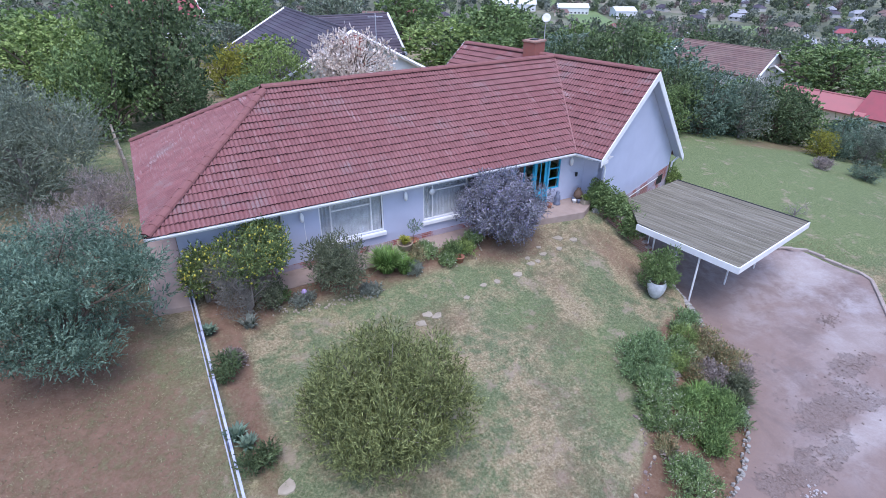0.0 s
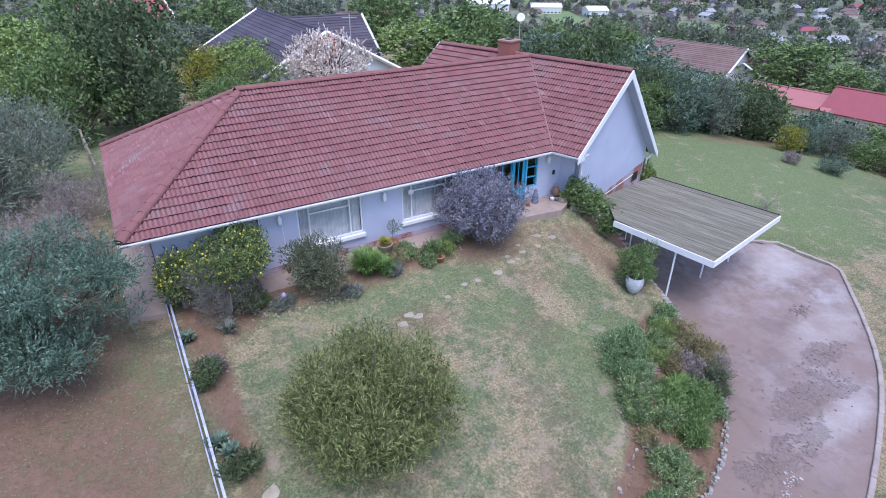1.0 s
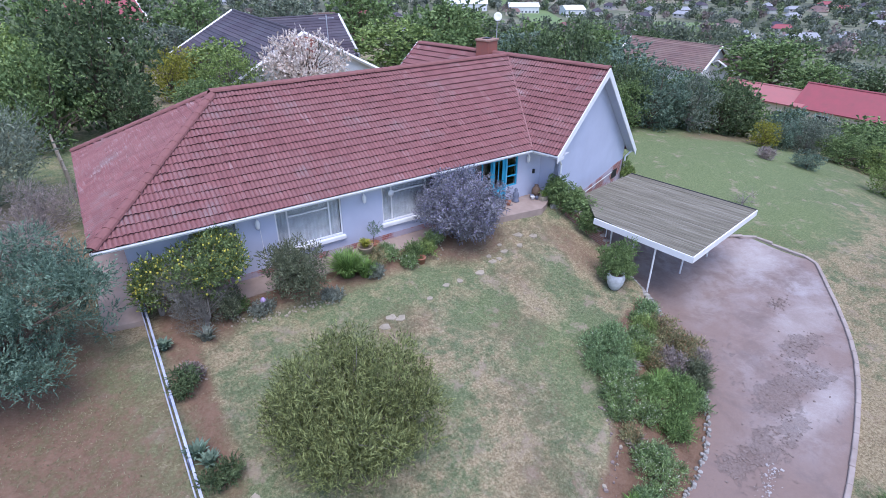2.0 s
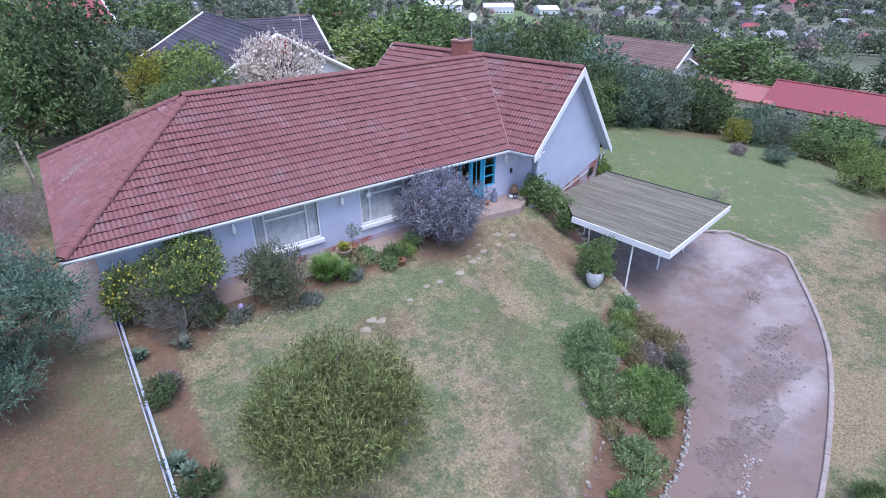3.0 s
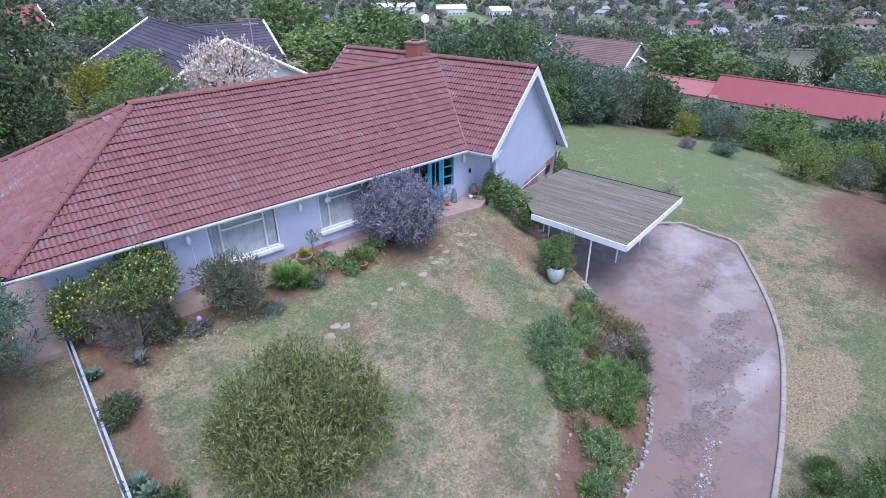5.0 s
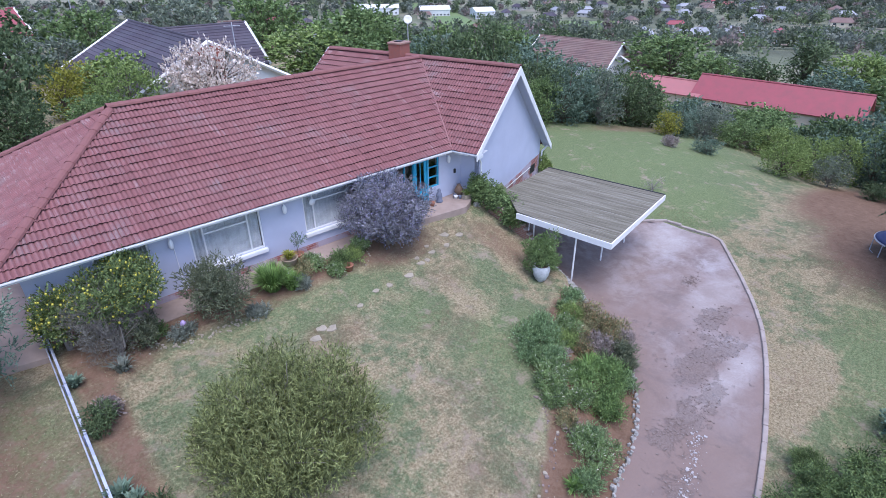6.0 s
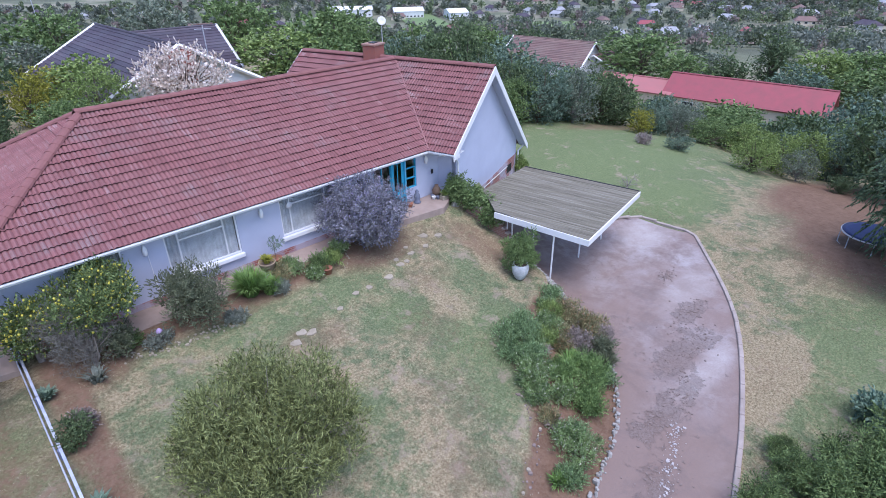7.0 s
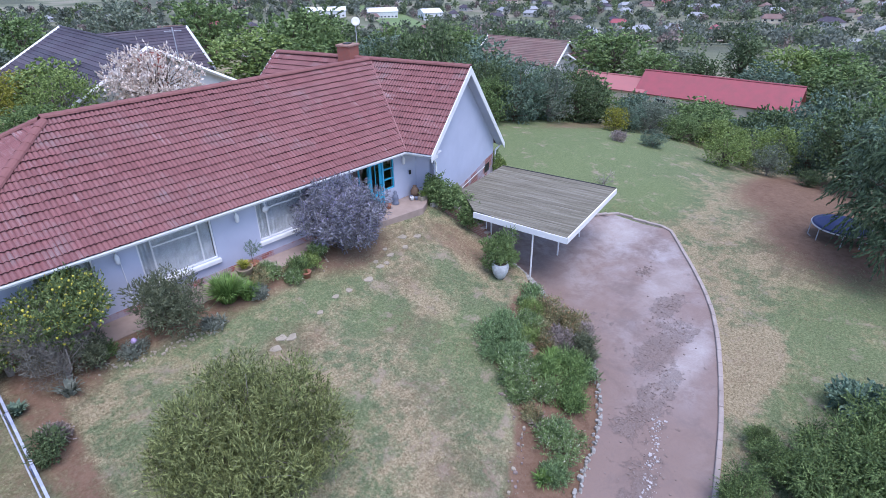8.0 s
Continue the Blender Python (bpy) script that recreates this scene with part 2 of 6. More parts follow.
def mat_drive():
    """Old slurried driveway: pale worn concrete, rusty earth washed over it, broken dark patches."""
    m, nt, b = nodes_of("driveway", 0.85, 0.4)
    p = world_pos(nt)
    big = noise_tex(nt, p, 0.32, 5, 0.6, 0.6)
    mid = noise_tex(nt, p, 0.9, 7, 0.68, 0.25)
    fine = noise_tex(nt, p, 12, 6, 0.8)
    c = ramp(nt, mid, [(0.36, (0.185, 0.138, 0.125)), (0.49, (0.262, 0.212, 0.196)), (0.54, (0.315, 0.268, 0.255)), (0.68, (0.395, 0.348, 0.338))])
    c = mix(nt, ramp(nt, big, [(0.4, (0, 0, 0)), (0.6, (0.8, 0.8, 0.8))]), c, (0.25, 0.18, 0.155))
    at = nt.nodes.new("ShaderNodeAttribute")
    at.attribute_name = "wash"
    sep = nt.nodes.new("ShaderNodeSeparateColor")
    nt.links.new(at.outputs["Color"], sep.inputs[0])
    earth = mathn(nt, "MULTIPLY", sep.outputs[0], mathn(nt, "ADD", mid, 0.45), True)
    c = mix(nt, earth, c, (0.23, 0.162, 0.132))
    damp = noise_tex(nt, p, 0.6, 8, 0.72, 0.5)
    c = mix(nt, ramp(nt, damp, [(0.54, (0, 0, 0)), (0.62, (0.45, 0.45, 0.45))]), c, (0.165, 0.125, 0.112))
    c = mix(nt, mathn(nt, "MULTIPLY", sep.outputs[1], mathn(nt, "ADD", mid, 0.3), True), c, (0.43, 0.385, 0.365))
    dark = noise_tex(nt, p, 0.7, 9, 0.78, 0.3)
    dark = mathn(nt, "ADD", dark, mathn(nt, "MULTIPLY", sep.outputs[2], 0.13))
    broken = ramp(nt, dark, [(0.52, (0, 0, 0)), (0.56, (1, 1, 1)), (0.68, (1, 1, 1)), (0.76, (0.5, 0.5, 0.5))])
    gravel = ramp(nt, fine, [(0.4, (0.10, 0.074, 0.064)), (0.6, (0.24, 0.19, 0.165))])
    c = mix(nt, mathn(nt, "MULTIPLY", broken, 0.6), c, gravel)
    c = mix(nt, ramp(nt, fine, [(0.45, (0, 0, 0)), (0.8, (0.45, 0.45, 0.45))]), c, (0.17, 0.14, 0.13))
    nt.links.new(c, b.inputs["Base Color"])
    nt.links.new(ramp(nt, mid, [(0.35, (0.9, 0.9, 0.9)), (0.65, (0.42, 0.42, 0.42))]), b.inputs["Roughness"])
    bump(nt, b, mathn(nt, "SUBTRACT", mathn(nt, "MULTIPLY", mid, 2.0), broken), 0.5, 0.04)
    return m


DRIVE = mat_drive()


def mat_boards():
    """Weathered sheeting with lichen, streaked along the fall."""
    m, nt, b = nodes_of("weathered_sheeting", 0.85, 0.2)
    p = world_pos(nt)
    turn = nt.nodes.new("ShaderNodeVectorRotate")
    turn.rotation_type = "Z_AXIS"
    turn.inputs["Angle"].default_value = radians(78.8)
    nt.links.new(p, turn.inputs["Vector"])
    mp = nt.nodes.new("ShaderNodeMapping")
    mp.inputs["Scale"].default_value = (0.35, 9.0, 1.0)
    nt.links.new(turn.outputs[0], mp.inputs["Vector"])
    st = noise_tex(nt, mp.outputs[0], 1.6, 6, 0.7)
    big = noise_tex(nt, p, 0.9, 4)
    g = nt.nodes.new("ShaderNodeObjectInfo")
    c = ramp(nt, st, [(0.3, (0.085, 0.075, 0.055)), (0.5, (0.20, 0.185, 0.145)), (0.7, (0.33, 0.315, 0.265))])
    c = mix(nt, mathn(nt, "MULTIPLY", big, 0.4), c, (0.21, 0.205, 0.145))
    c = mix(nt, mathn(nt, "MULTIPLY", g.outputs["Random"], 0.5), c, (0.13, 0.115, 0.09))
    nt.links.new(c, b.inputs["Base Color"])
    bump(nt, b, st, 0.3, 0.01)
    return m


BOARDS = mat_boards()
# ---- mesh tools ----
def mesh_from(name, verts, faces, mat, smooth=False):
    me = bpy.data.meshes.new(name)
    me.from_pydata([tuple(v) for v in verts], [], [tuple(f) for f in faces])
    me.update()
    if mat:
        me.materials.append(mat)
    if smooth:
        me.polygons.foreach_set("use_smooth", [True] * len(me.polygons))
    return me


def quads_mesh(name, co, mat, smooth=False):
    """A mesh from an array of separate quads (n, 4, 3)."""
    co = np.asarray(co, np.float32)
    n = len(co)
    me = bpy.data.meshes.new(name)
    me.vertices.add(n * 4)
    me.vertices.foreach_set("co", co.reshape(-1))
    me.loops.add(n * 4)
    me.loops.foreach_set("vertex_index", np.arange(n * 4, dtype=np.int32))
    me.polygons.add(n)
    me.polygons.foreach_set("loop_start", np.arange(0, n * 4, 4, dtype=np.int32))
    me.polygons.foreach_set("loop_total", np.full(n, 4, np.int32))
    me.update(calc_edges=True)
    me.validate()
    me.materials.append(mat)
    return me


def thing(name, label, category, loc=(0, 0, 0), rz=0, group="", kind=""):
    """An empty at the base of a thing, which its parts hang on."""
    ob = new(name)
    ob.empty_display_size = 0.2
    ob.matrix_basis = pose(*loc, 0, 0, rz)
    return tagged(ob, label, category, group, kind)


def part(name, bm, material, parent, label=""):
    """Links a bmesh (or a ready mesh) as one mesh object under a thing or part."""
    if isinstance(bm, bpy.types.Mesh):
        me = bm
    else:
        me = bpy.data.meshes.new(name)
        bm.normal_update()
        bm.to_mesh(me)
        bm.free()
        me.materials.append(material)
    ob = new(name, me)
    ob.parent = parent
    if label:
        ob["label"] = label
    return ob


def single(name, bm, material, label, category, group="", kind="", m=None):
    """A thing that is one mesh."""
    ob = part(name, bm, material, None)
    if m is not None:
        ob.matrix_basis = m
    return tagged(ob, label, category, group, kind)


def add_box(bm, lo, hi, m=None, bevel=0.0):
    c = [(a + b) / 2 for a, b in zip(lo, hi)]
    s = [max(abs(b - a), 1e-4) for a, b in zip(lo, hi)]
    r = bmesh.ops.create_cube(bm, size=1, matrix=(m or Matrix()) @ Matrix.Translation(c) @ Matrix.Diagonal((*s, 1)))
    if bevel:
        es = {e for v in r["verts"] for e in v.link_edges}
        bmesh.ops.bevel(bm, geom=list(es), offset=bevel, segments=1, affect="EDGES")
    return bm


def box(lo, hi, m=None, bevel=0.0):
    return add_box(bmesh.new(), lo, hi, m, bevel)


def add_tube(bm, pts, radii, seg=8):
    """A tapered tube along points."""
    rings = []
    pts = [Vector(p) for p in pts]
    for i, p in enumerate(pts):
        d = (pts[min(i + 1, len(pts) - 1)] - pts[max(i - 1, 0)]).normalized()
        q = d.to_track_quat("Z", "Y")
        r = radii[i] if isinstance(radii, (list, tuple)) else radii
        rings.append([bm.verts.new(p + q @ Vector((r * math.cos(a), r * math.sin(a), 0))) for a in (2 * math.pi * k / seg for k in range(seg))])
    for a, b in zip(rings, rings[1:]):
        for k in range(seg):
            bm.faces.new((a[k], a[(k + 1) % seg], b[(k + 1) % seg], b[k]))
    bm.faces.new(list(reversed(rings[0])))
    bm.faces.new(rings[-1])
    return bm


def tube(pts, radii, seg=8):
    return add_tube(bmesh.new(), pts, radii, seg)


def lathe(profile, seg=20):
    """A turned body from (radius, height) pairs."""
    bm = bmesh.new()
    rings = [[bm.verts.new((r * math.cos(2 * math.pi * k / seg), r * math.sin(2 * math.pi * k / seg), z)) for k in range(seg)] for r, z in profile]
    for a, b in zip(rings, rings[1:]):
        for k in range(seg):
            bm.faces.new((a[k], a[(k + 1) % seg], b[(k + 1) % seg], b[k]))
    bm.faces.new(list(reversed(rings[0])))
    bm.faces.new(rings[-1])
    for f in bm.faces:
        f.smooth = len(f.verts) == 4
    return bm


def prism(poly, z0, z1):
    """An upright prism over a plan polygon."""
    bm = bmesh.new()
    lo = [bm.verts.new((x, y, z0)) for x, y in poly]
    hi = [bm.verts.new((x, y, z1)) for x, y in poly]
    n = len(poly)
    for i in range(n):
        bm.faces.new((lo[i], lo[(i + 1) % n], hi[(i + 1) % n], hi[i]))
    bm.faces.new(hi)
    bm.faces.new(list(reversed(lo)))
    bmesh.ops.recalc_face_normals(bm, faces=bm.faces)
    return bm


def slab(poly3, thick):
    """A flat polygon in space, thickened downwards along its normal."""
    bm = bmesh.new()
    pts = [Vector(p) for p in poly3]
    n = (pts[1] - pts[0]).cross(pts[2] - pts[0]).normalized()
    if n.z < 0:
        n = -n
    hi = [bm.verts.new(p) for p in pts]
    lo = [bm.verts.new(p - n * thick) for p in pts]
    k = len(pts)
    bm.faces.new(hi)
    bm.faces.new(list(reversed(lo)))
    for i in range(k):
        bm.faces.new((lo[i], lo[(i + 1) % k], hi[(i + 1) % k], hi[i]))
    bmesh.ops.recalc_face_normals(bm, faces=bm.faces)
    return bm


# ---- plants ----
def leaf_quads(rng, centres, outward, size, slim=0.45, up=0.35, spread=0.9):
    """Leaves as small kites that point outwards, with a random turn."""
    n = len(centres)
    d = outward + rng.normal(0, spread, (n, 3)) + np.array([0, 0, up])
    d /= np.linalg.norm(d, axis=1, keepdims=True) + 1e-9
    s = np.cross(d, rng.normal(0, 1, (n, 3)))
    s /= np.linalg.norm(s, axis=1, keepdims=True) + 1e-9
    ln = size * rng.uniform(0.6, 1.35, (n, 1))
    w = ln * slim * 0.5
    nrm = np.cross(d, s) * ln * 0.12
    a, t = centres - d * ln * 0.5, centres + d * ln * 0.5
    m = centres + d * ln * 0.05 + nrm
    return np.stack([a, m + s * w, t, m - s * w], 1)


def crown_points(rng, n, clumps, shell=0.55):
    """Points in ellipsoid clumps (x, y, z, rx, rz), most of them near the skin."""
    c = np.asarray(clumps, float)
    wgt = c[:, 3] ** 2
    k = rng.choice(len(c), n, p=wgt / wgt.sum())
    u = rng.normal(0, 1, (n, 3))
    u /= np.linalg.norm(u, axis=1, keepdims=True)
    r = shell + (1 - shell) * rng.random((n, 1)) ** 0.7
    r = r * (1 + 0.16 * rng.normal(0, 1, (n, 1)).clip(-1.5, 1.5) * (rng.random((n, 1)) < 0.3))
    return c[k, :3] + u * r * c[k][:, [3, 3, 4]], u


def clump_set(rng, height, radius, base, count, size, flat=0.8, skew=0.0):
    """Clumps strewn through a rough crown between base and height."""
    out = []
    h = (height - base) / 2
    for _ in range(count):
        u = rng.normal(0, 1, 3)
        u /= np.linalg.norm(u)
        r = 0.58 + 0.46 * rng.random() ** 0.8 if rng.random() < 0.78 else rng.uniform(0.1, 0.9)
        s = size * rng.uniform(0.5, 1.3)
        x, y = u[0] * r * (radius - s * 0.6), u[1] * r * (radius - s * 0.6)
        z = base + h + u[2] * r * (h - s * 0.5) + skew * x
        out.append((x, y, z, s, s * flat))
    return out


def sprigs(rng, origins, outward, per, reach, leaf, slim, up, spread):
    """Leaves set along short shoots that start at the origins."""
    d = outward + np.array([0, 0, up]) + rng.normal(0, spread * 0.6, outward.shape)
    d /= np.linalg.norm(d, axis=1, keepdims=True) + 1e-9
    n = len(origins)
    t = (np.arange(per)[None, :] + rng.random((n, per))) / per
    pts = origins[:, None] + d[:, None] * (t * reach * rng.lognormal(-0.1, 0.33, (n, 1)).clip(0.4, 2.2))[..., None]
    dirs = np.repeat(d[:, None], per, 1) * 1.1
    return leaf_quads(rng, pts.reshape(-1, 3), dirs.reshape(-1, 3), leaf, slim, up * 0.3, spread * 0.75)


def plant_meshes(seed, height, radius, base, clumps, clump, leaves, leaf, mat, bark, trunk_r=0.12, slim=0.45, up=0.35, flat=0.8, stems=1, shell=0.6, spread=0.8, per=7, reach=1.7, limbs=22, cone=0.0, crown="crown"):
    """Meshes of a plant: trunk, limbs and a crown of single leaves on shoots."""
    rng = np.random.default_rng(seed)
    cl = clump_set(rng, height, radius, base, clumps, clump, flat)
    if cone:
        cl = [(x * (1 - cone * (z - base) / (height - base)), y * (1 - cone * (z - base) / (height - base)), z, s * (1 - 0.5 * cone * (z - base) / (height - base)), t) for x, y, z, s, t in cl]
    org, out = crown_points(rng, max(10, leaves // per), cl, shell)
    q = sprigs(rng, org, out, per, leaf * reach, leaf, slim, up, spread)
    q = q[(q[..., 2] > 0.01).all(1)]
    tb = bmesh.new()
    fork = base + (height - base) * 0.15
    for s in range(stems):
        o = rng.normal(0, 0.25 * radius if stems > 1 else 0.0, 2) * 0.5
        add_tube(tb, [(o[0] * 0.2, o[1] * 0.2, -0.25), (o[0] * 0.5, o[1] * 0.5, fork * 0.5), (o[0], o[1], fork), (o[0] * 1.3, o[1] * 1.3, fork + (height - fork) * 0.4)], [trunk_r * 1.25, trunk_r, trunk_r * 0.85, trunk_r * 0.4], 8)
    lb = bmesh.new()
    order = rng.permutation(len(cl))[: min(len(cl), limbs)]
    for i in order:
        x, y, z, s, _ = cl[i]
        z0 = fork * rng.uniform(0.7, 1.0)
        mid = (x * 0.45 + rng.normal(0, 0.08) * radius, y * 0.45 + rng.normal(0, 0.08) * radius, z0 + (z - z0) * 0.6)
        add_tube(lb, [(0, 0, z0), mid, (x, y, z)], [trunk_r * 0.5, trunk_r * 0.3, trunk_r * 0.08], 5)
    meshes = []
    for nm, bm in (("trunk", tb), ("limb_frame", lb)):
        me = bpy.data.meshes.new(nm)
        bm.to_mesh(me)
        bm.free()
        me.materials.append(bark)
        meshes.append(me)
    return meshes + [quads_mesh(crown, q, mat)]


def plant(name, meshes, loc, label, category, rz=0, scale=1.0, group=""):
    ob = thing(name, label, category, loc, rz, group)
    ob.scale = (scale,) * 3 if isinstance(scale, (int, float)) else scale
    for me in meshes:
        part(me.name.split(".")[0], me, None, ob)
    return ob
# ---- ground ----
EDGE_L = [(9.0, 40.0), (8.2, 12.0), (5.0, 1.5), (3.1, -1.6), (1.95, -3.6), (1.2, -5.3), (1.1, -6.3), (0.6, -7.1), (0.4, -8.2), (-0.1, -9.5), (-1.1, -10.5), (-2.2, -11.5), (-3.4, -12.2), (-4.6, -12.8), (-6.4, -13.3), (-9.5, -14.3), (-14.0, -16.0), (-26.0, -20.0), (-60.0, -31.0)]
EDGE_R = [(8.2, -4.9), (9.8, -5.65), (10.25, -8.3), (6.7, -11.15), (4.4, -12.75), (1.6, -14.05), (-1.3, -15.15), (-2.9, -15.65), (-6.0, -16.6), (-9.5, -17.9), (-16.0, -20.3), (-28.0, -24.5)]
DRIVE_Z = -2.35


def smoothn(v):
    v = np.clip(v, 0, 1)
    return v * v * (3 - 2 * v)


def side_distance(x, y, line):
    """Distance to a line of points, positive to its right hand."""
    best = np.full(np.shape(x), 1e9)
    sign = np.ones(np.shape(x))
    for (ax, ay), (bx, by) in zip(line, line[1:]):
        dx, dy = bx - ax, by - ay
        t = np.clip(((x - ax) * dx + (y - ay) * dy) / (dx * dx + dy * dy), 0, 1)
        d = np.hypot(x - ax - t * dx, y - ay - t * dy)
        s = np.where((x - ax) * dy - (y - ay) * dx > 0, 1.0, -1.0)
        near = d < best - 1e-9
        best, sign = np.where(near, d, best), np.where(near, s, sign)
    return best * sign


def gz(x, y):
    """The height of the ground: a lawn that falls from the house, a drive below it, a valley beyond."""
    x, y = np.asarray(x, float), np.asarray(y, float)
    xc, yc = np.clip(x, -26, 3), np.clip(y, -14, -1)
    lawn = -0.3 + 0.13 * (yc + 1) - 0.05 * (xc + 11.5) * smoothn((-y - 0.3) / 5.5) - 0.04 * np.clip(y - 9, 0, 25)
    lawn = lawn - 0.02 * smoothn((-x - 16) / 8) * np.clip(-x - 16, 0, 20)
    right = -2.35 + 0.1 * np.clip(y + 6, -1, 7.5)
    d = side_distance(x, y, EDGE_L)
    width = 0.28 + 2.0 * smoothn((-y - 6.4) / 2.0) + 4 * smoothn((y - 1) / 5)
    k = smoothn((d - 0.12) / width)
    z = right + (lawn - right) * k
    x2 = np.clip(x, -60, 400)
    z = z - 8.5 * smoothn((x2 - 11) / 50) - 9 * smoothn((x2 - 60) / 200) - 17 * smoothn((y - 32) / 260) - 9 * smoothn((np.hypot(x, y) - 120) / 250)
    return np.maximum(z, -38)


def axis_lines(lo, hi, step, reach):
    """Grid lines: fine between lo and hi, then ever wider out to reach."""
    out = list(np.arange(lo, hi + step / 2, step))
    s, v = step, lo
    left = []
    while v > -reach:
        s *= 1.16
        v -= s
        left.append(v)
    s, v = step, hi
    right = []
    while v < reach:
        s *= 1.16
        v += s
        right.append(v)
    return np.array(left[::-1] + out + right)


def grid_mesh(name, X, Y, Z, mat):
    ny, nx = X.shape
    me = bpy.data.meshes.new(name)
    me.vertices.add(nx * ny)
    me.vertices.foreach_set("co", np.stack([X, Y, Z], -1).astype(np.float32).reshape(-1))
    i = np.arange(nx * ny, dtype=np.int32).reshape(ny, nx)
    q = np.stack([i[:-1, :-1], i[:-1, 1:], i[1:, 1:], i[1:, :-1]], -1).reshape(-1, 4)
    me.loops.add(q.size)
    me.loops.foreach_set("vertex_index", q.reshape(-1))
    me.polygons.add(len(q))
    me.polygons.foreach_set("loop_start", np.arange(0, q.size, 4, dtype=np.int32))
    me.polygons.foreach_set("loop_total", np.full(len(q), 4, np.int32))
    me.polygons.foreach_set("use_smooth", np.ones(len(q), bool))
    me.update(calc_edges=True)
    me.validate()
    me.materials.append(mat)
    return me


# the lawn side of the bed along the drive
BED_EDGE = [(0.4, -6.2), (-0.9, -7.1), (-2.5, -7.6), (-3.7, -7.9), (-4.5, -8.9), (-4.9, -9.9), (-5.6, -10.6), (-6.25, -11.15), (-7.5, -11.95), (-9.5, -13.0), (-13.0, -14.6)]


def blob(x, y, cx, cy, rx, ry, soft=0.5):
    return 1 - smoothn((np.hypot((x - cx) / rx, (y - cy) / ry) - (1 - soft)) / (2 * soft))


def build_ground():
    gx, gy = axis_lines(-32, 42, 0.3, 2600), axis_lines(-24, 44, 0.3, 2600)
    X, Y = np.meshgrid(gx, gy)
    Z = gz(X, Y)
    rng = np.random.default_rng(3)
    Z = Z + np.where(np.hypot(X, Y) < 60, rng.normal(0, 0.008, Z.shape), 0)
    me = grid_mesh("ground", X, Y, Z, LAWN)
    d = side_distance(X, Y, EDGE_L)
    bed = smoothn((d + 0.4) / 0.3) * smoothn((0.2 - side_distance(X, Y, BED_EDGE)) / 0.3) * smoothn((-Y - 6.6) / 0.8) * smoothn((X + 15) / 4)
    soil = 1.1 * bed
    # blobs beyond the rail also paint the tree's shade over litter
    for cx, cy, rx, ry, v in ((-10, -0.9, 6.0, 1.1, 0.8), (-15.5, -3.5, 0.5, 5.5, 0.85), (-14.8, -1.4, 1.5, 1.2, 0.8), (-4.4, -1.4, 2.2, 1.2, 0.75), (18.2, -15.0, 8.0, 4.0, 1.2), (23.5, -11.5, 8, 3.4, 1.1), (-20.5, -6, 4.5, 6, 0.82), (-19.5, -11, 4.0, 5, 0.78), (-22, -2, 5, 5, 0.9),
                              (1.7, -14.75, 1.6, 0.6, 0.3), (-19.5, -2.5, 3.5, 2.5, 0.6), (-21, 5, 5, 5, 0.75), (-0.2, -3.4, 0.9, 2.0, 0.6), (-12.6, -6.6, 2.6, 1.3, 0.35), (-9.0, -4.3, 1.5, 1.0, 0.45),
                              (-1.5, -2.0, 1.6, 1.2, 0.4), (-23, -6, 6, 4, 0.4), (28, 6.8, 8, 1.6, 0.6), (-3.6, -3.8, 1.6, 1.0, 0.38), (-5.5, -6.0, 1.6, 1.2, 0.36), (-7.2, -8.6, 1.3, 1.8, 0.36), (-8.5, -12.0, 1.8, 2.2, 0.4), (-10.2, -6.2, 1.2, 0.9, 0.36), (-13.4, -10.5, 2.0, 1.6, 0.35), (-8.6, -11.0, 1.2, 1.6, 0.3)):
        soil = np.maximum(soil, v * blob(X, Y, cx, cy, rx, ry))
    green = np.zeros_like(X)
    # wide blob at (-20, -9) also darkens the lawn for the tree's shade
    for cx, cy, rx, ry, v in ((18, 3.5, 15, 9, 0.85), (-9, -2.7, 4.2, 1.1, 0.4), (-4.2, -7.6, 2.2, 1.4, 0.6), (-12, -4.5, 2.4, 1.2, 0.35), (6, -16.5, 7, 2.2, 0.55), (-5.5, -10, 1.2, 2.0, 0.4), (-18.4, -4.6, 1.8, 3.0, 1.0), (-20, -9, 4.5, 6.5, 0.6),
                              (-9, 20, 12, 8, 0.5), (13, -5, 5, 3, 0.8), (-18.0, -8.0, 1.3, 2.0, 0.6), (-6.0, -5.0, 1.2, 1.0, 0.5), (-3.6, -9.0, 1.0, 1.6, 0.6), (-10, -7.5, 1.2, 1.0, 0.3), (-2.5, -5.0, 1.2, 1.4, 0.25)):
        green = np.maximum(green, v * blob(X, Y, cx, cy, rx, ry))
    green -= 1.6 * blob(X, Y, 1.7, -14.8, 2.6, 0.9)
    far = smoothn((np.hypot(X + 5, Y - 2) - 62) / 60)
    col = np.stack([np.clip(soil, 0, 1), green, far, np.ones_like(X)], -1).astype(np.float32)
    at = me.color_attributes.new("soil", "FLOAT_COLOR", "POINT")
    at.data.foreach_set("color", col.reshape(-1))
    ob = new("ground", me)
    tagged(ob, "patchy autumn lawn of straw and green grass with bare earth", "ground", kind="structure")


build_ground()


def resample(line, n):
    p = np.array(line, float)
    s = np.r_[0, np.cumsum(np.hypot(*np.diff(p, axis=0).T))]
    u = np.linspace(0, s[-1], n)
    return np.stack([np.interp(u, s, p[:, 0]), np.interp(u, s, p[:, 1])], 1)


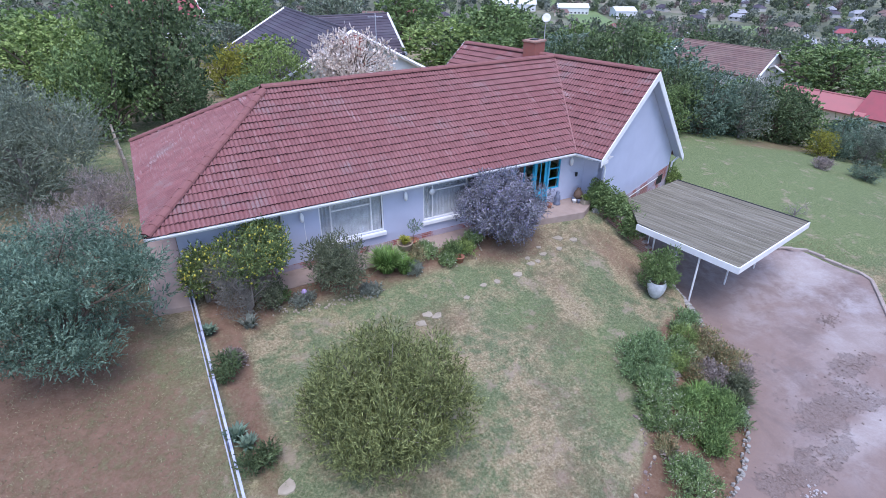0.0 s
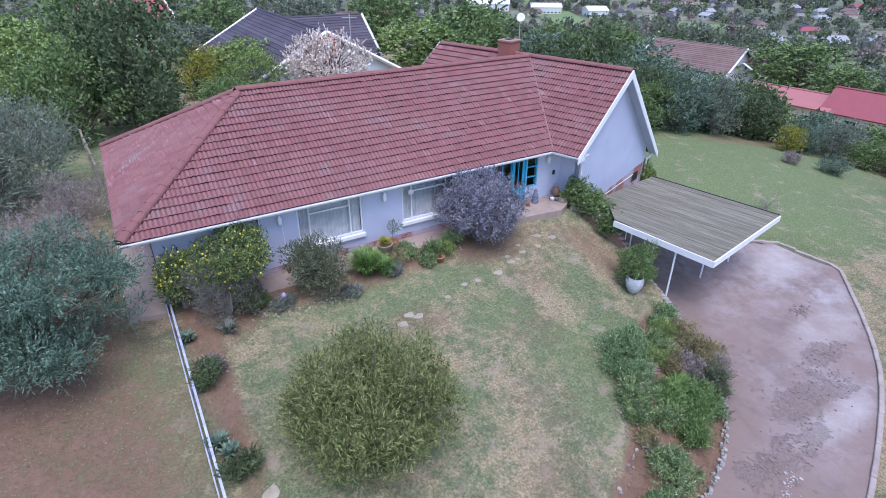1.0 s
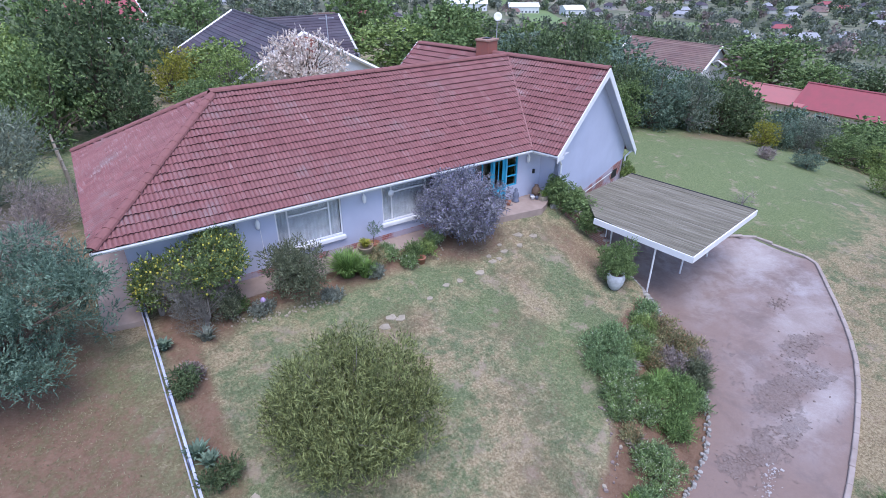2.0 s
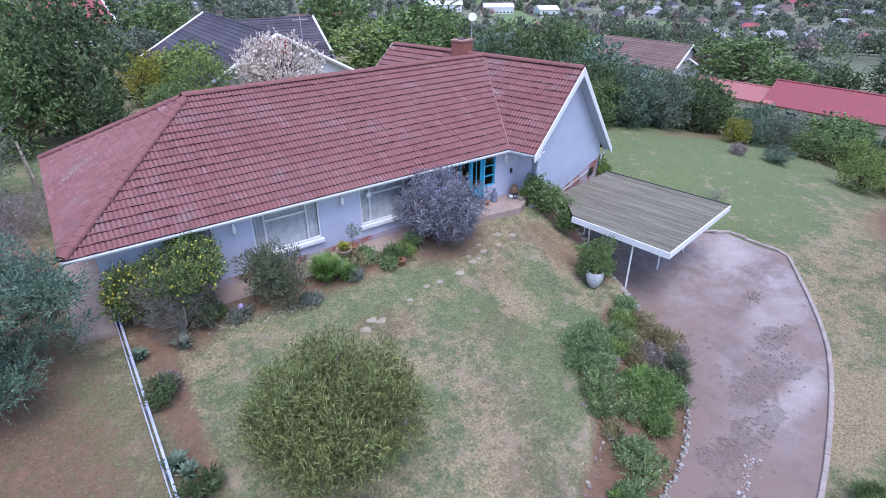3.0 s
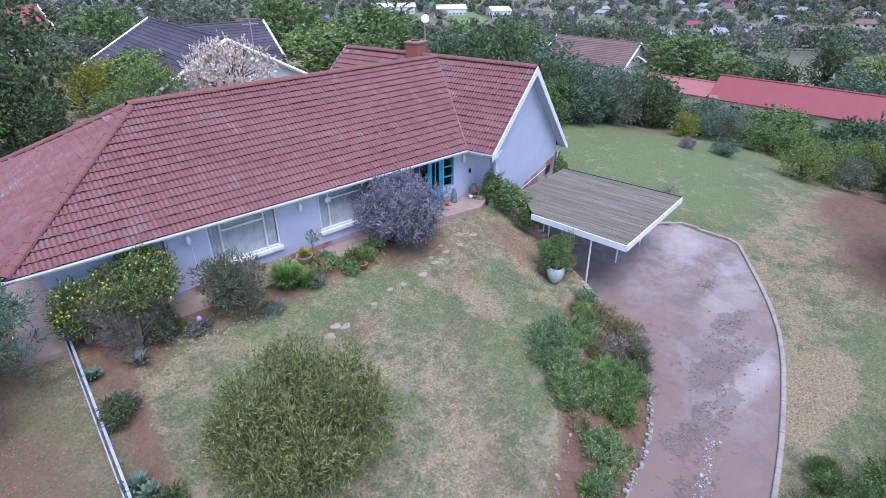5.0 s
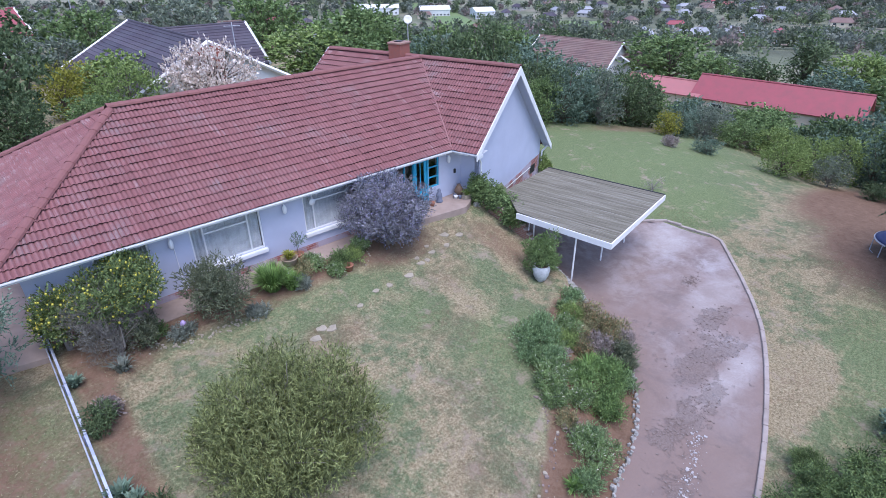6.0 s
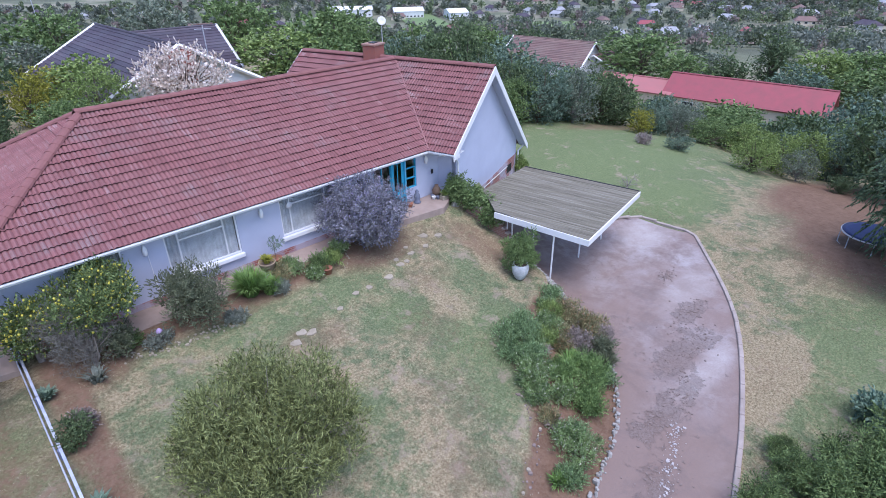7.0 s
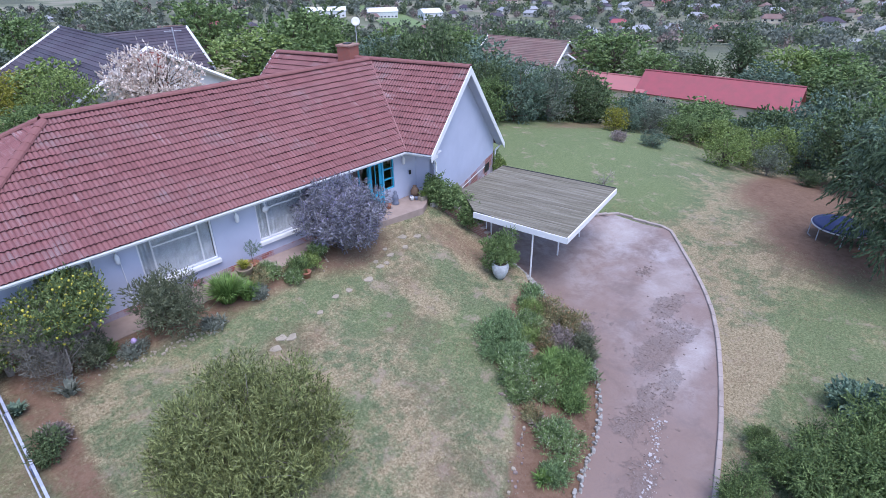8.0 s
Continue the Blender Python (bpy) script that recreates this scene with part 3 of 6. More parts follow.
def soften(p, times=3):
    """Rounds the corners of a line of points."""
    p = np.array(p, float)
    for _ in range(times):
        a, b = p[:-1], p[1:]
        p = np.concatenate([p[:1], np.stack([a * 0.75 + b * 0.25, a * 0.25 + b * 0.75], 1).reshape(-1, 2), p[-1:]])
    return p


# where the surface of the drive has broken up: x, y, radii, weight
BROKEN = [(3.3, -11.3, 1.3, 0.45, 1.0), (2.1, -12.3, 0.9, 0.7, 1.0), (0.4, -12.2, 1.5, 0.55, 1.0), (-1.4, -13.2, 1.3, 0.5, 0.95), (-3.0, -13.1, 0.9, 0.45, 1.0), (-5.0, -14.4, 1.6, 0.5, 0.7), (5.4, -9.4, 0.6, 0.25, 0.7), (-8.5, -15.6, 2.5, 0.8, 0.8)]


def build_drive():
    left = [(6.6, -0.4), (4.4, -1.0)] + EDGE_L[3:-1]
    a, b = resample(soften(left, 2), 120), resample([(6.75, -0.5), (7.6, -2.8), (8.2, -5.0)] + [tuple(p) for p in soften(EDGE_R[2:-1], 2)], 120)
    b[:22] = resample([(6.75, -0.5), (7.6, -2.8), (8.2, -5.0), (9.5, -5.45), (10.0, -8.4)], 22)
    rest = resample([tuple(p) for p in soften(EDGE_R[2:], 2)], 99)
    b[21:] = rest
    t = np.linspace(0, 1, 26)[None, :, None]
    P = a[:, None] * (1 - t) + b[:, None] * t
    X, Y = P[..., 0], P[..., 1]
    Z = np.maximum(gz(X, Y) + 0.03, DRIVE_Z - 0.08)
    Z = np.where(np.arange(26)[None, :] == 0, Z.min(1, keepdims=True), Z)
    me = grid_mesh("driveway", X, Y, Z, DRIVE)
    left_d, right_d = np.abs(side_distance(X, Y, EDGE_L)), np.abs(side_distance(X, Y, EDGE_R))
    wash = np.clip(0.6 * blob(X, Y, -4.6, -14.4, 3.0, 1.2) + 1.2 * np.exp(-left_d / 1.7) + 0.5 * np.exp(-right_d / 0.35), 0, 1)
    pale = 0.8 * blob(X, Y, 8.3, -6.7, 1.7, 1.1) + 0.75 * blob(X, Y, 0.6, -13.3, 1.9, 0.45) + 0.6 * blob(X, Y, 5.2, -10.6, 2.2, 0.7)
    worn = np.full_like(X, -0.75)
    for wx, wy, rx, ry, v in BROKEN:
        worn = np.maximum(worn, v * 1.6 * blob(X, Y, wx, wy, rx, ry) - 0.75)
    col = np.stack([wash, pale, np.clip(worn, -1, 1), np.ones_like(X)], -1).astype(np.float32)
    at = me.color_attributes.new("wash", "FLOAT_COLOR", "POINT")
    at.data.foreach_set("color", col.reshape(-1))
    ob = new("driveway", me)
    tagged(ob, "worn pale driveway with damp patches and washed-over earth", "driveway", kind="structure")


build_drive()


def build_kerb():
    ob = thing("kerb", "low weathered concrete kerb along the driveway", "kerb", kind="structure")
    p = resample([(8.0, -4.6), (9.8, -5.65)] + [tuple(q) for q in soften(EDGE_R[2:], 3)][1:-1], 64)
    rng = random.Random(4)
    for (ax, ay), (bx, by) in zip(p, p[1:]):
        ln, ang = math.hypot(bx - ax, by - ay), math.degrees(math.atan2(by - ay, bx - ax))
        z = float(gz((ax + bx) / 2, (ay + by) / 2))
        k = part("kerb_stone", box((0.004, -0.075, -0.12), (ln - 0.004, 0.075, 0.11 + rng.uniform(-0.01, 0.01)), None, 0.02), KERB, ob)
        k.matrix_basis = pose(ax, ay, z, 0, 0, ang + rng.uniform(-0.8, 0.8))


build_kerb()
# ---- the house ----
EAVE, RISE, HALF, LEFT = 2.35, 2.95, 5.3, -17.0
TH = radians(17.9)
DR, NR = Vector((math.sin(TH), -math.cos(TH), 0)), Vector((math.cos(TH), math.sin(TH), 0))
B1, B2, DROP2, FRONT_K, BACK_K = 4.12, 4.99, 5.08, 1.31, -10.32
VALLEY_K, VALLEY_X = -4.24, 2.62
WALL_Y = 0.45
house = thing("house", "lavender-grey bungalow with red tiled hip and gable roof", "house", (0, 0, 0))


def wing(k, n, z):
    """A point of the side wing: k towards its gable, n across it."""
    return DR * k + NR * n + Vector((0, 0, z))


PROFILE = [(0.0, 0.0), (0.03, 0.026), (0.055, 0.035), (0.09, 0.032), (0.12, 0.0), (0.15, 0.0), (0.18, 0.026), (0.205, 0.035), (0.24, 0.032), (0.27, 0.0), (0.305, 0.0)]
COVER, GAUGE = 0.30, 0.357
# front and lip painted dark for the lap's shade, rolls plain, pans darker
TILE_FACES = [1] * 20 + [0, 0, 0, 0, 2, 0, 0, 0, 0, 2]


def tile_mesh():
    vs = [(u, 0.06, 0.0) for u, h in PROFILE] + [(u, -0.05, h + 0.036) for u, h in PROFILE] + [(u, -0.06, h + 0.072) for u, h in PROFILE] + [(u, GAUGE + 0.03, h + 0.012) for u, h in PROFILE]
    n = len(PROFILE)
    fs = [(r * n + i, r * n + i + 1, r * n + n + i + 1, r * n + n + i) for r in range(3) for i in range(n - 1)]
    me = mesh_from("tile", vs, fs, TILE)
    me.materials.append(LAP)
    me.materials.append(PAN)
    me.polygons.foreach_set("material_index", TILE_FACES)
    return me


TILE_ME = tile_mesh()


def roof_plane(O, U, S, length, umin, umax, parent, singles=None, mat=None):
    """Tiles on one slope. U runs along the eave, S up the slope; umin and umax bound a course. singles: the stretch of u whose tiles stay apart."""
    O, U, S = Vector(O), Vector(U).normalized(), Vector(S).normalized()
    N = U.cross(S).normalized()
    m = Matrix((U, S, N)).transposed().to_4x4()
    verts, faces = [], []
    pr = np.array(PROFILE)
    n = len(pr)
    rng = np.random.default_rng(11)
    rows = int(length / GAUGE) + 1
    R = np.array([list(U), list(S), list(N)])
    for j in range(rows):
        s0 = j * GAUGE
        s1 = min(s0 + GAUGE + 0.03, length)
        lo, hi = min(umin(s0), umin(s1)), max(umax(s0), umax(s1))
        i0, i1 = math.floor(lo / COVER) - 1, math.ceil(hi / COVER) + 1
        for i in range(i0, i1):
            u0 = i * COVER
            full = u0 >= max(umin(s0), umin(s1)) and u0 + 0.305 <= min(umax(s0), umax(s1)) and s0 + GAUGE + 0.03 <= length
            if singles and full and singles[0] <= u0 < singles[1]:
                t = part("tile", TILE_ME, None, parent)
                t.matrix_basis = Matrix.Translation(O + U * u0 + S * s0) @ m @ pose(0, 0, rng.uniform(0, 0.006), rng.uniform(-0.5, 0.5), rng.uniform(-0.6, 0.6), rng.uniform(-0.4, 0.4))
                continue
            ua = np.clip(u0 + pr[:, 0], umin(s0), umax(s0))
            ub = np.clip(u0 + pr[:, 0], umin(s1), umax(s1))
            if ua[-1] - ua[0] < 0.02 and ub[-1] - ub[0] < 0.02:
                continue
            dz = rng.uniform(0, 0.008)
            tilt = rng.uniform(-0.003, 0.003)
            b = len(verts)
            loc = [(u, s0 + 0.06, 0.0) for u in ua] + [(u, s0 - 0.05, h + 0.036 + dz + tilt * k) for k, (u, h) in enumerate(zip(ua, pr[:, 1]))] + [(u, s0 - 0.06, h + 0.072 + dz + tilt * k) for k, (u, h) in enumerate(zip(ua, pr[:, 1]))] + [(u, s1, h + 0.012 + dz) for u, h in zip(ub, pr[:, 1])]
            verts += loc
            faces += [(b + r * n + k, b + r * n + k + 1, b + r * n + n + k + 1, b + r * n + n + k) for r in range(3) for k in range(n - 1)]
    V = np.array(verts) @ R + np.array(O)
    me = mesh_from("tiles", V, faces, mat or TILE)
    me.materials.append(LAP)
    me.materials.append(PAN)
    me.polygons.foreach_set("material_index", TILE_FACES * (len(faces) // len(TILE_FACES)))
    return tagged(part("tiles", me, None, parent), kind="stuff")


def cap_mesh():
    vs, n = [], 7
    for y, r in ((0.0, 0.185), (0.44, 0.165)):
        vs += [(r * math.cos(math.pi * k / (n - 1)), y, r * 0.75 * math.sin(math.pi * k / (n - 1))) for k in range(n)]
    vs += [(0.15 * math.cos(math.pi * k / (n - 1)), 0, 0.12 * 0.7 * math.sin(math.pi * k / (n - 1))) for k in range(n)]
    fs = [(k + 1, k, n + k, n + k + 1) for k in range(n - 1)] + [(k, k + 1, 2 * n + k + 1, 2 * n + k) for k in range(n - 1)]
    return mesh_from("ridge_tile", vs, fs, CAP)


CAP_ME = cap_mesh()


def cap_line(a, b, parent, step=0.41):
    a, b = Vector(a), Vector(b)
    d = (b - a).normalized()
    x = d.cross(Vector((0, 0, 1))).normalized()
    m = Matrix((x, d, x.cross(d))).transposed().to_4x4()
    rng = random.Random(7)
    for i in range(int((b - a).length / step)):
        c = part("ridge_tile", CAP_ME, None, parent)
        c.matrix_basis = Matrix.Translation(a + d * i * step + Vector((0, 0, 0.01))) @ m @ pose(0, 0, 0, rng.uniform(-1, 1), rng.uniform(-2, 2), rng.uniform(-1, 1))


VALLEY = mat_painted("valley_mortar", (0.32, 0.165, 0.155), (0.26, 0.13, 0.125), 0.9, 4, 0.3)


def build_roof():
    roof = part("roof", slab([(LEFT, 0, EAVE), (0, 0, EAVE), (VALLEY_X, HALF, EAVE + RISE), (LEFT + HALF, HALF, EAVE + RISE)], 0.10), DECK, house, "red concrete tile roof with grey weathering")
    sl = math.hypot(HALF, RISE)
    back = -10.6 / math.cos(TH)
    for poly in ([(LEFT, 0, EAVE), (LEFT + HALF, HALF, EAVE + RISE), (LEFT, 2 * HALF, EAVE)],
                 [(LEFT, 2 * HALF, EAVE), (LEFT + HALF, HALF, EAVE + RISE), (VALLEY_X, HALF, EAVE + RISE), tuple(wing(back, 0, EAVE))],
                 [tuple(wing(0, 0, EAVE)), tuple(wing(FRONT_K, 0, EAVE)), tuple(wing(FRONT_K, B1, EAVE + RISE)), tuple(wing(VALLEY_K, B1, EAVE + RISE))],
                 [tuple(wing(BACK_K, 0.6, EAVE + 0.43)), tuple(wing(VALLEY_K, B1, EAVE + RISE)), tuple(wing(BACK_K, B1, EAVE + RISE))],
                 [tuple(wing(FRONT_K, B1, EAVE + RISE)), tuple(wing(FRONT_K, B1 + B2, EAVE + RISE - DROP2)), tuple(wing(BACK_K, B1 + B2, EAVE + RISE - DROP2)), tuple(wing(BACK_K, B1, EAVE + RISE))]):
        part("roof_deck", slab(poly, 0.10), DECK, roof)
    up = Vector((0, HALF, RISE)).normalized()
    roof_plane((LEFT, 0, EAVE), (1, 0, 0), up, sl, lambda s: HALF * s / sl, lambda s: -LEFT + VALLEY_X * s / sl, roof, singles=(5.0, 10.0))
    roof_plane((LEFT, 2 * HALF, EAVE), (0, -1, 0), (HALF, 0, RISE), sl, lambda s: HALF * s / sl, lambda s: 2 * HALF - HALF * s / sl, roof)
    bx = wing(back, 0, 0).x
    roof_plane((bx, 2 * HALF, EAVE), (-1, 0, 0), (0, -HALF, RISE), sl, lambda s: (bx - VALLEY_X) * s / sl, lambda s: bx - LEFT - HALF * s / sl, roof)
    sw = math.hypot(B1, RISE)
    roof_plane(wing(0, 0, EAVE), DR, NR * B1 + Vector((0, 0, RISE)), sw, lambda s: VALLEY_K * s / sw, lambda s: FRONT_K, roof)
    roof_plane(wing(0, 0, EAVE), DR, NR * B1 + Vector((0, 0, RISE)), sw, lambda s: BACK_K, lambda s: max(BACK_K, back + (VALLEY_K - back) * s / sw), roof)
    sr = math.hypot(B2, DROP2)
    roof_plane(wing(FRONT_K, B1 + B2, EAVE + RISE - DROP2), -DR, -NR * B2 + Vector((0, 0, DROP2)), sr, lambda s: 0, lambda s: FRONT_K - BACK_K, roof)
    top = EAVE + RISE + 0.03
    cap_line((LEFT + HALF - 0.2, HALF, top), (VALLEY_X + 0.1, HALF, top), roof)
    cap_line((LEFT, 0, EAVE + 0.05), (LEFT + HALF, HALF, top), roof)
    cap_line((LEFT, 2 * HALF, EAVE + 0.05), (LEFT + HALF, HALF, top), roof)
    cap_line(wing(FRONT_K, B1, top), wing(BACK_K, B1, top), roof)
    part("valley_strip", tube([(0.0, 0.0, EAVE + 0.07), (VALLEY_X, HALF, top + 0.03)], 0.055, 6), VALLEY, roof, "mortared valley")
    # white edges
    part("gutter", box((LEFT - 0.08, -0.085, EAVE - 0.085), (0.0, -0.005, EAVE - 0.005), None, 0.02), WHITE, house, "white gutter")
    part("gutter", box((LEFT - 0.085, -0.1, EAVE - 0.085), (LEFT - 0.005, 2 * HALF + 0.1, EAVE - 0.005), None, 0.02), WHITE, house, "white gutter")
    w = Matrix((NR, -DR, Vector((0, 0, 1)))).transposed().to_4x4()
    part("gutter", box((-0.085, -FRONT_K, EAVE - 0.085), (-0.005, 0.02, EAVE - 0.005), w, 0.02), WHITE, house, "white gutter")
    part("fascia", box((LEFT, 0.0, EAVE - 0.15), (0.05, 0.025, EAVE - 0.03)), WHITE, house)
    part("soffit", box((LEFT, 0.03, EAVE - 0.16), (0.35, WALL_Y - 0.004, EAVE - 0.13)), WHITE, house)
    part("soffit", prism([tuple(wing(-0.3, 0.02, 0).xy), tuple(wing(FRONT_K - 0.05, 0.02, 0).xy), tuple(wing(FRONT_K - 0.05, 1.06, 0).xy), tuple(wing(-0.3, 1.06, 0).xy)], EAVE - 0.16, EAVE - 0.13), WHITE, house)
    for n0, z0, n1, z1 in ((-0.08, EAVE - 0.06, B1, EAVE + RISE), (B1 + B2 + 0.05, EAVE + RISE - DROP2 - 0.05, B1, EAVE + RISE)):
        for kk in (FRONT_K, BACK_K - 0.04):
            bm = bmesh.new()
            a, b = (n0, z0), (n1, z1)
            ring = [wing(kk + dk, n, z + dz) for dk in (0.0, 0.045) for (n, z), dz in ((a, -0.26), (b, -0.30), (b, 0.08), (a, 0.06))]
            vs = [bm.verts.new(v) for v in ring]
            for f in ((0, 1, 2, 3), (7, 6, 5, 4), (0, 4, 5, 1), (1, 5, 6, 2), (2, 6, 7, 3), (3, 7, 4, 0)):
                bm.faces.new([vs[i] for i in f])
            bmesh.ops.recalc_face_normals(bm, faces=bm.faces)
            part("bargeboard", bm, WHITE, house, "white bargeboard")
    for sgn in (1, -1):
        n0, z0 = (0.0, EAVE) if sgn > 0 else (B1 + B2, EAVE + RISE - DROP2)
        part("verge_soffit", slab([wing(0.86, n0, z0 - 0.14), wing(FRONT_K - 0.01, n0, z0 - 0.14), wing(FRONT_K - 0.01, B1, EAVE + RISE - 0.15), wing(0.86, B1, EAVE + RISE - 0.15)], 0.02), WALL, house, "painted underside of the verge")
    # brackets under the corner
    part("bracket", box((0.1, -FRONT_K + 0.02, EAVE - 0.32), (0.62, -FRONT_K + 0.12, EAVE - 0.17), w, 0.02), WHITE, house)


build_roof()


def wall_with_holes(m, x0, x1, z0, z1, holes, thick, mat, name="wall", label=""):
    """A straight wall of boxes round its openings. m: x along the wall, y into it."""
    bm = bmesh.new()
    xs = x0
    for hx0, hx1, hz0, hz1 in sorted(holes):
        if hx0 > xs:
            add_box(bm, (xs, 0, z0), (hx0, thick, z1), m)
        add_box(bm, (hx0, 0, z0), (hx1, thick, hz0), m)
        if hz1 < z1:
            add_box(bm, (hx0, 0, hz1), (hx1, thick, z1), m)
        xs = hx1
    if xs < x1:
        add_box(bm, (xs, 0, z0), (x1, thick, z1), m)
    bmesh.ops.remove_doubles(bm, verts=bm.verts, dist=0.0005)
    return part(name, bm, mat, house, label)


def window(x0, x1, z0, z1, uprights, transom, panes_between, frame_mat, label, curtain=True, sill=True, depth=0.07):
    """A framed window in the front wall with glass, curtain and sill."""
    y = WALL_Y
    fr = bmesh.new()
    w = 0.055
    for a, b in ((x0, x0 + w), (x1 - w, x1)):
        add_box(fr, (a, y + 0.03, z0), (b, y + 0.03 + depth, z1), None, 0.008)
    for a, b in ((z0, z0 + w), (z1 - w, z1)):
        add_box(fr, (x0 + w, y + 0.032, a), (x1 - w, y + 0.028 + depth, b), None, 0.008)
    win = part("window", fr, frame_mat, house, label)
    for u in uprights:
        part("mullion", box((u - w / 2, y + 0.034, z0 + w), (u + w / 2, y + 0.026 + depth, z1 - w), None, 0.008), frame_mat, win)
    for a, b, z in transom:
        part("transom", box((a, y + 0.036, z - w / 2), (b, y + 0.024 + depth, z + w / 2), None, 0.008), frame_mat, win)
    for a, b in panes_between:
        p = part("pane", box((a, y + 0.062, z0 + 0.03), (b, y + 0.068, z1 - 0.03)), GLASS, win)
        p.visible_shadow = False
    if sill:
        part("sill", box((x0 - 0.06, y - 0.12, z0 - 0.17), (x1 + 0.06, y + 0.028, z0 - 0.005), None, 0.02), WHITE, win, "thick white sill")
    if curtain:
        n = int((x1 - x0) / 0.045)
        rng = random.Random(int(x0 * 100))
        vs, fs = [], []
        for i in range(n + 1):
            x = x0 + 0.05 + (x1 - x0 - 0.1) * i / n
            yy = y + 0.2 + 0.05 * math.sin(i * 1.9) * (0.4 + 0.6 * math.sin(i * 0.31) ** 2) + rng.uniform(-0.012, 0.012)
            vs += [(x, yy, z0 - 0.05), (x, yy, z1 + 0.05)]
        for i in range(n):
            fs.append((2 * i, 2 * i + 2, 2 * i + 3, 2 * i + 1))
        me = mesh_from("curtain", vs, fs, CURTAIN, True)
        part("curtain", me, None, win, "pale gathered curtain")
    return win


def build_walls():
    holes = [(-14.35, -12.75, 0.5, 2.06), (-11.45, -8.93, 0.5, 2.06), (-7.22, -4.75, 0.5, 2.06), (-2.78, -1.02, 0.0, 2.1), (-0.98, -0.36, 0.62, 2.08)]
    m = Matrix.Translation((0, WALL_Y, 0))
    wall_with_holes(m, -16.2, 0.98, -1.2, EAVE - 0.12, holes, 0.24, WALL, "wall", "lavender-grey painted front wall")
    part("wall", box((-16.2, WALL_Y + 0.24, -1.2), (-15.96, 10.1, EAVE - 0.12)), WALL, house)
    part("wall", box((-15.96, 9.86, -1.2), (wing(-10, 1.0, 0).x, 10.1, EAVE - 0.12)), WALL, house)
    w = Matrix((NR, -DR, Vector((0, 0, 1)))).transposed().to_4x4()
    # side wall by the porch and the gable
    part("wall", box((1.07, -0.84, -2.6), (1.31, 0.40, EAVE - 0.12), w), WALL, house)
    bm = bmesh.new()
    outline = [(1.07, -2.6), (8.62, -2.6), (8.62, 0.60), (B1, EAVE + RISE - 0.18), (1.07, EAVE + RISE * 1.07 / B1 - 0.17)]
    fr = [bm.verts.new(wing(0.85, n, z)) for n, z in outline]
    bk = [bm.verts.new(wing(0.61, n, z)) for n, z in outline]
    bm.faces.new(fr)
    bm.faces.new(list(reversed(bk)))
    for i in range(5):
        bm.faces.new((fr[i], bk[i], bk[(i + 1) % 5], fr[(i + 1) % 5]))
    bmesh.ops.recalc_face_normals(bm, faces=bm.faces)
    part("gable_wall", bm, WALL, house, "lavender-grey painted gable wall")
    part("wall", box((8.38, -0.60, -4.0), (8.62, 10.0, 0.5), w), WALL, house)
    bm = bmesh.new()
    fr = [bm.verts.new(wing(-10.0, n, z)) for n, z in outline]
    bk = [bm.verts.new(wing(-9.78, n, z)) for n, z in outline]
    bm.faces.new(fr)
    bm.faces.new(list(reversed(bk)))
    for i in range(5):
        bm.faces.new((fr[i], bk[i], bk[(i + 1) % 5], fr[(i + 1) % 5]))
    bmesh.ops.recalc_face_normals(bm, faces=bm.faces)
    part("gable_wall", bm, WALL, house)
    part("inner_floor", box((-15.9, 0.7, -0.15), (0.9, 9.8, -0.02)), PORCH, house)
    part("inner_wall", box((-15.9, 3.6, -0.02), (0.9, 3.7, EAVE - 0.2)), INSIDE, house)
    part("inner_ceiling", box((-15.9, 0.7, EAVE - 0.2), (0.9, 3.6, EAVE - 0.17)), WHITE, house)
    # worn brick foot of the walls
    part("brick_plinth", box((-16.22, WALL_Y - 0.014, -1.2), (-2.9, WALL_Y + 0.1, -0.04)), BRICKWALL, house, "red brick plinth")
    bm = bmesh.new()
    ring = [(3.4, -1.9), (8.635, -1.9), (8.635, -0.28), (7.2, -0.34), (5.9, -0.52), (4.6, -0.6), (3.4, -0.64)]
    fr = [bm.verts.new(wing(0.865, n, z)) for n, z in ring]
    bk = [bm.verts.new(wing(0.80, n, z)) for n, z in ring]
    bm.faces.new(fr)
    bm.faces.new(list(reversed(bk)))
    for i in range(len(ring)):
        bm.faces.new((fr[i], bk[i], bk[(i + 1) % len(ring)], fr[(i + 1) % len(ring)]))
    bmesh.ops.recalc_face_normals(bm, faces=bm.faces)
    part("brick_plinth", bm, BRICKWALL, house, "brick foot of the gable with flaking paint")
    part("vent_opening", box((7.3, -0.88, -1.1), (7.95, -0.86, -0.62), w), BLACK, house, "dark underfloor opening")
    part("waste_pipe", tube([wing(0.93, 3.6, -0.78), wing(0.93, 7.2, -0.62)], 0.02), OFFWHITE, house, "white waste pipe")
    # windows and entrance
    window(-14.35, -12.75, 0.5, 2.06, [-13.3], [(-14.3, -13.33, 1.66)], [(-14.3, -13.33), (-13.27, -12.8)], WHITE, "white-framed window with curtains")
    window(-11.45, -8.93, 0.5, 2.06, [-11.0, -9.42], [(-10.97, -9.45, 1.72)], [(-11.4, -11.03), (-10.97, -9.45), (-9.39, -8.98)], WHITE, "white-framed window with curtains")
    window(-7.22, -4.75, 0.5, 2.06, [-6.78, -5.2], [(-6.75, -5.23, 1.72)], [(-7.17, -6.81), (-6.75, -5.23), (-5.17, -4.8)], WHITE, "white-framed window with curtains")
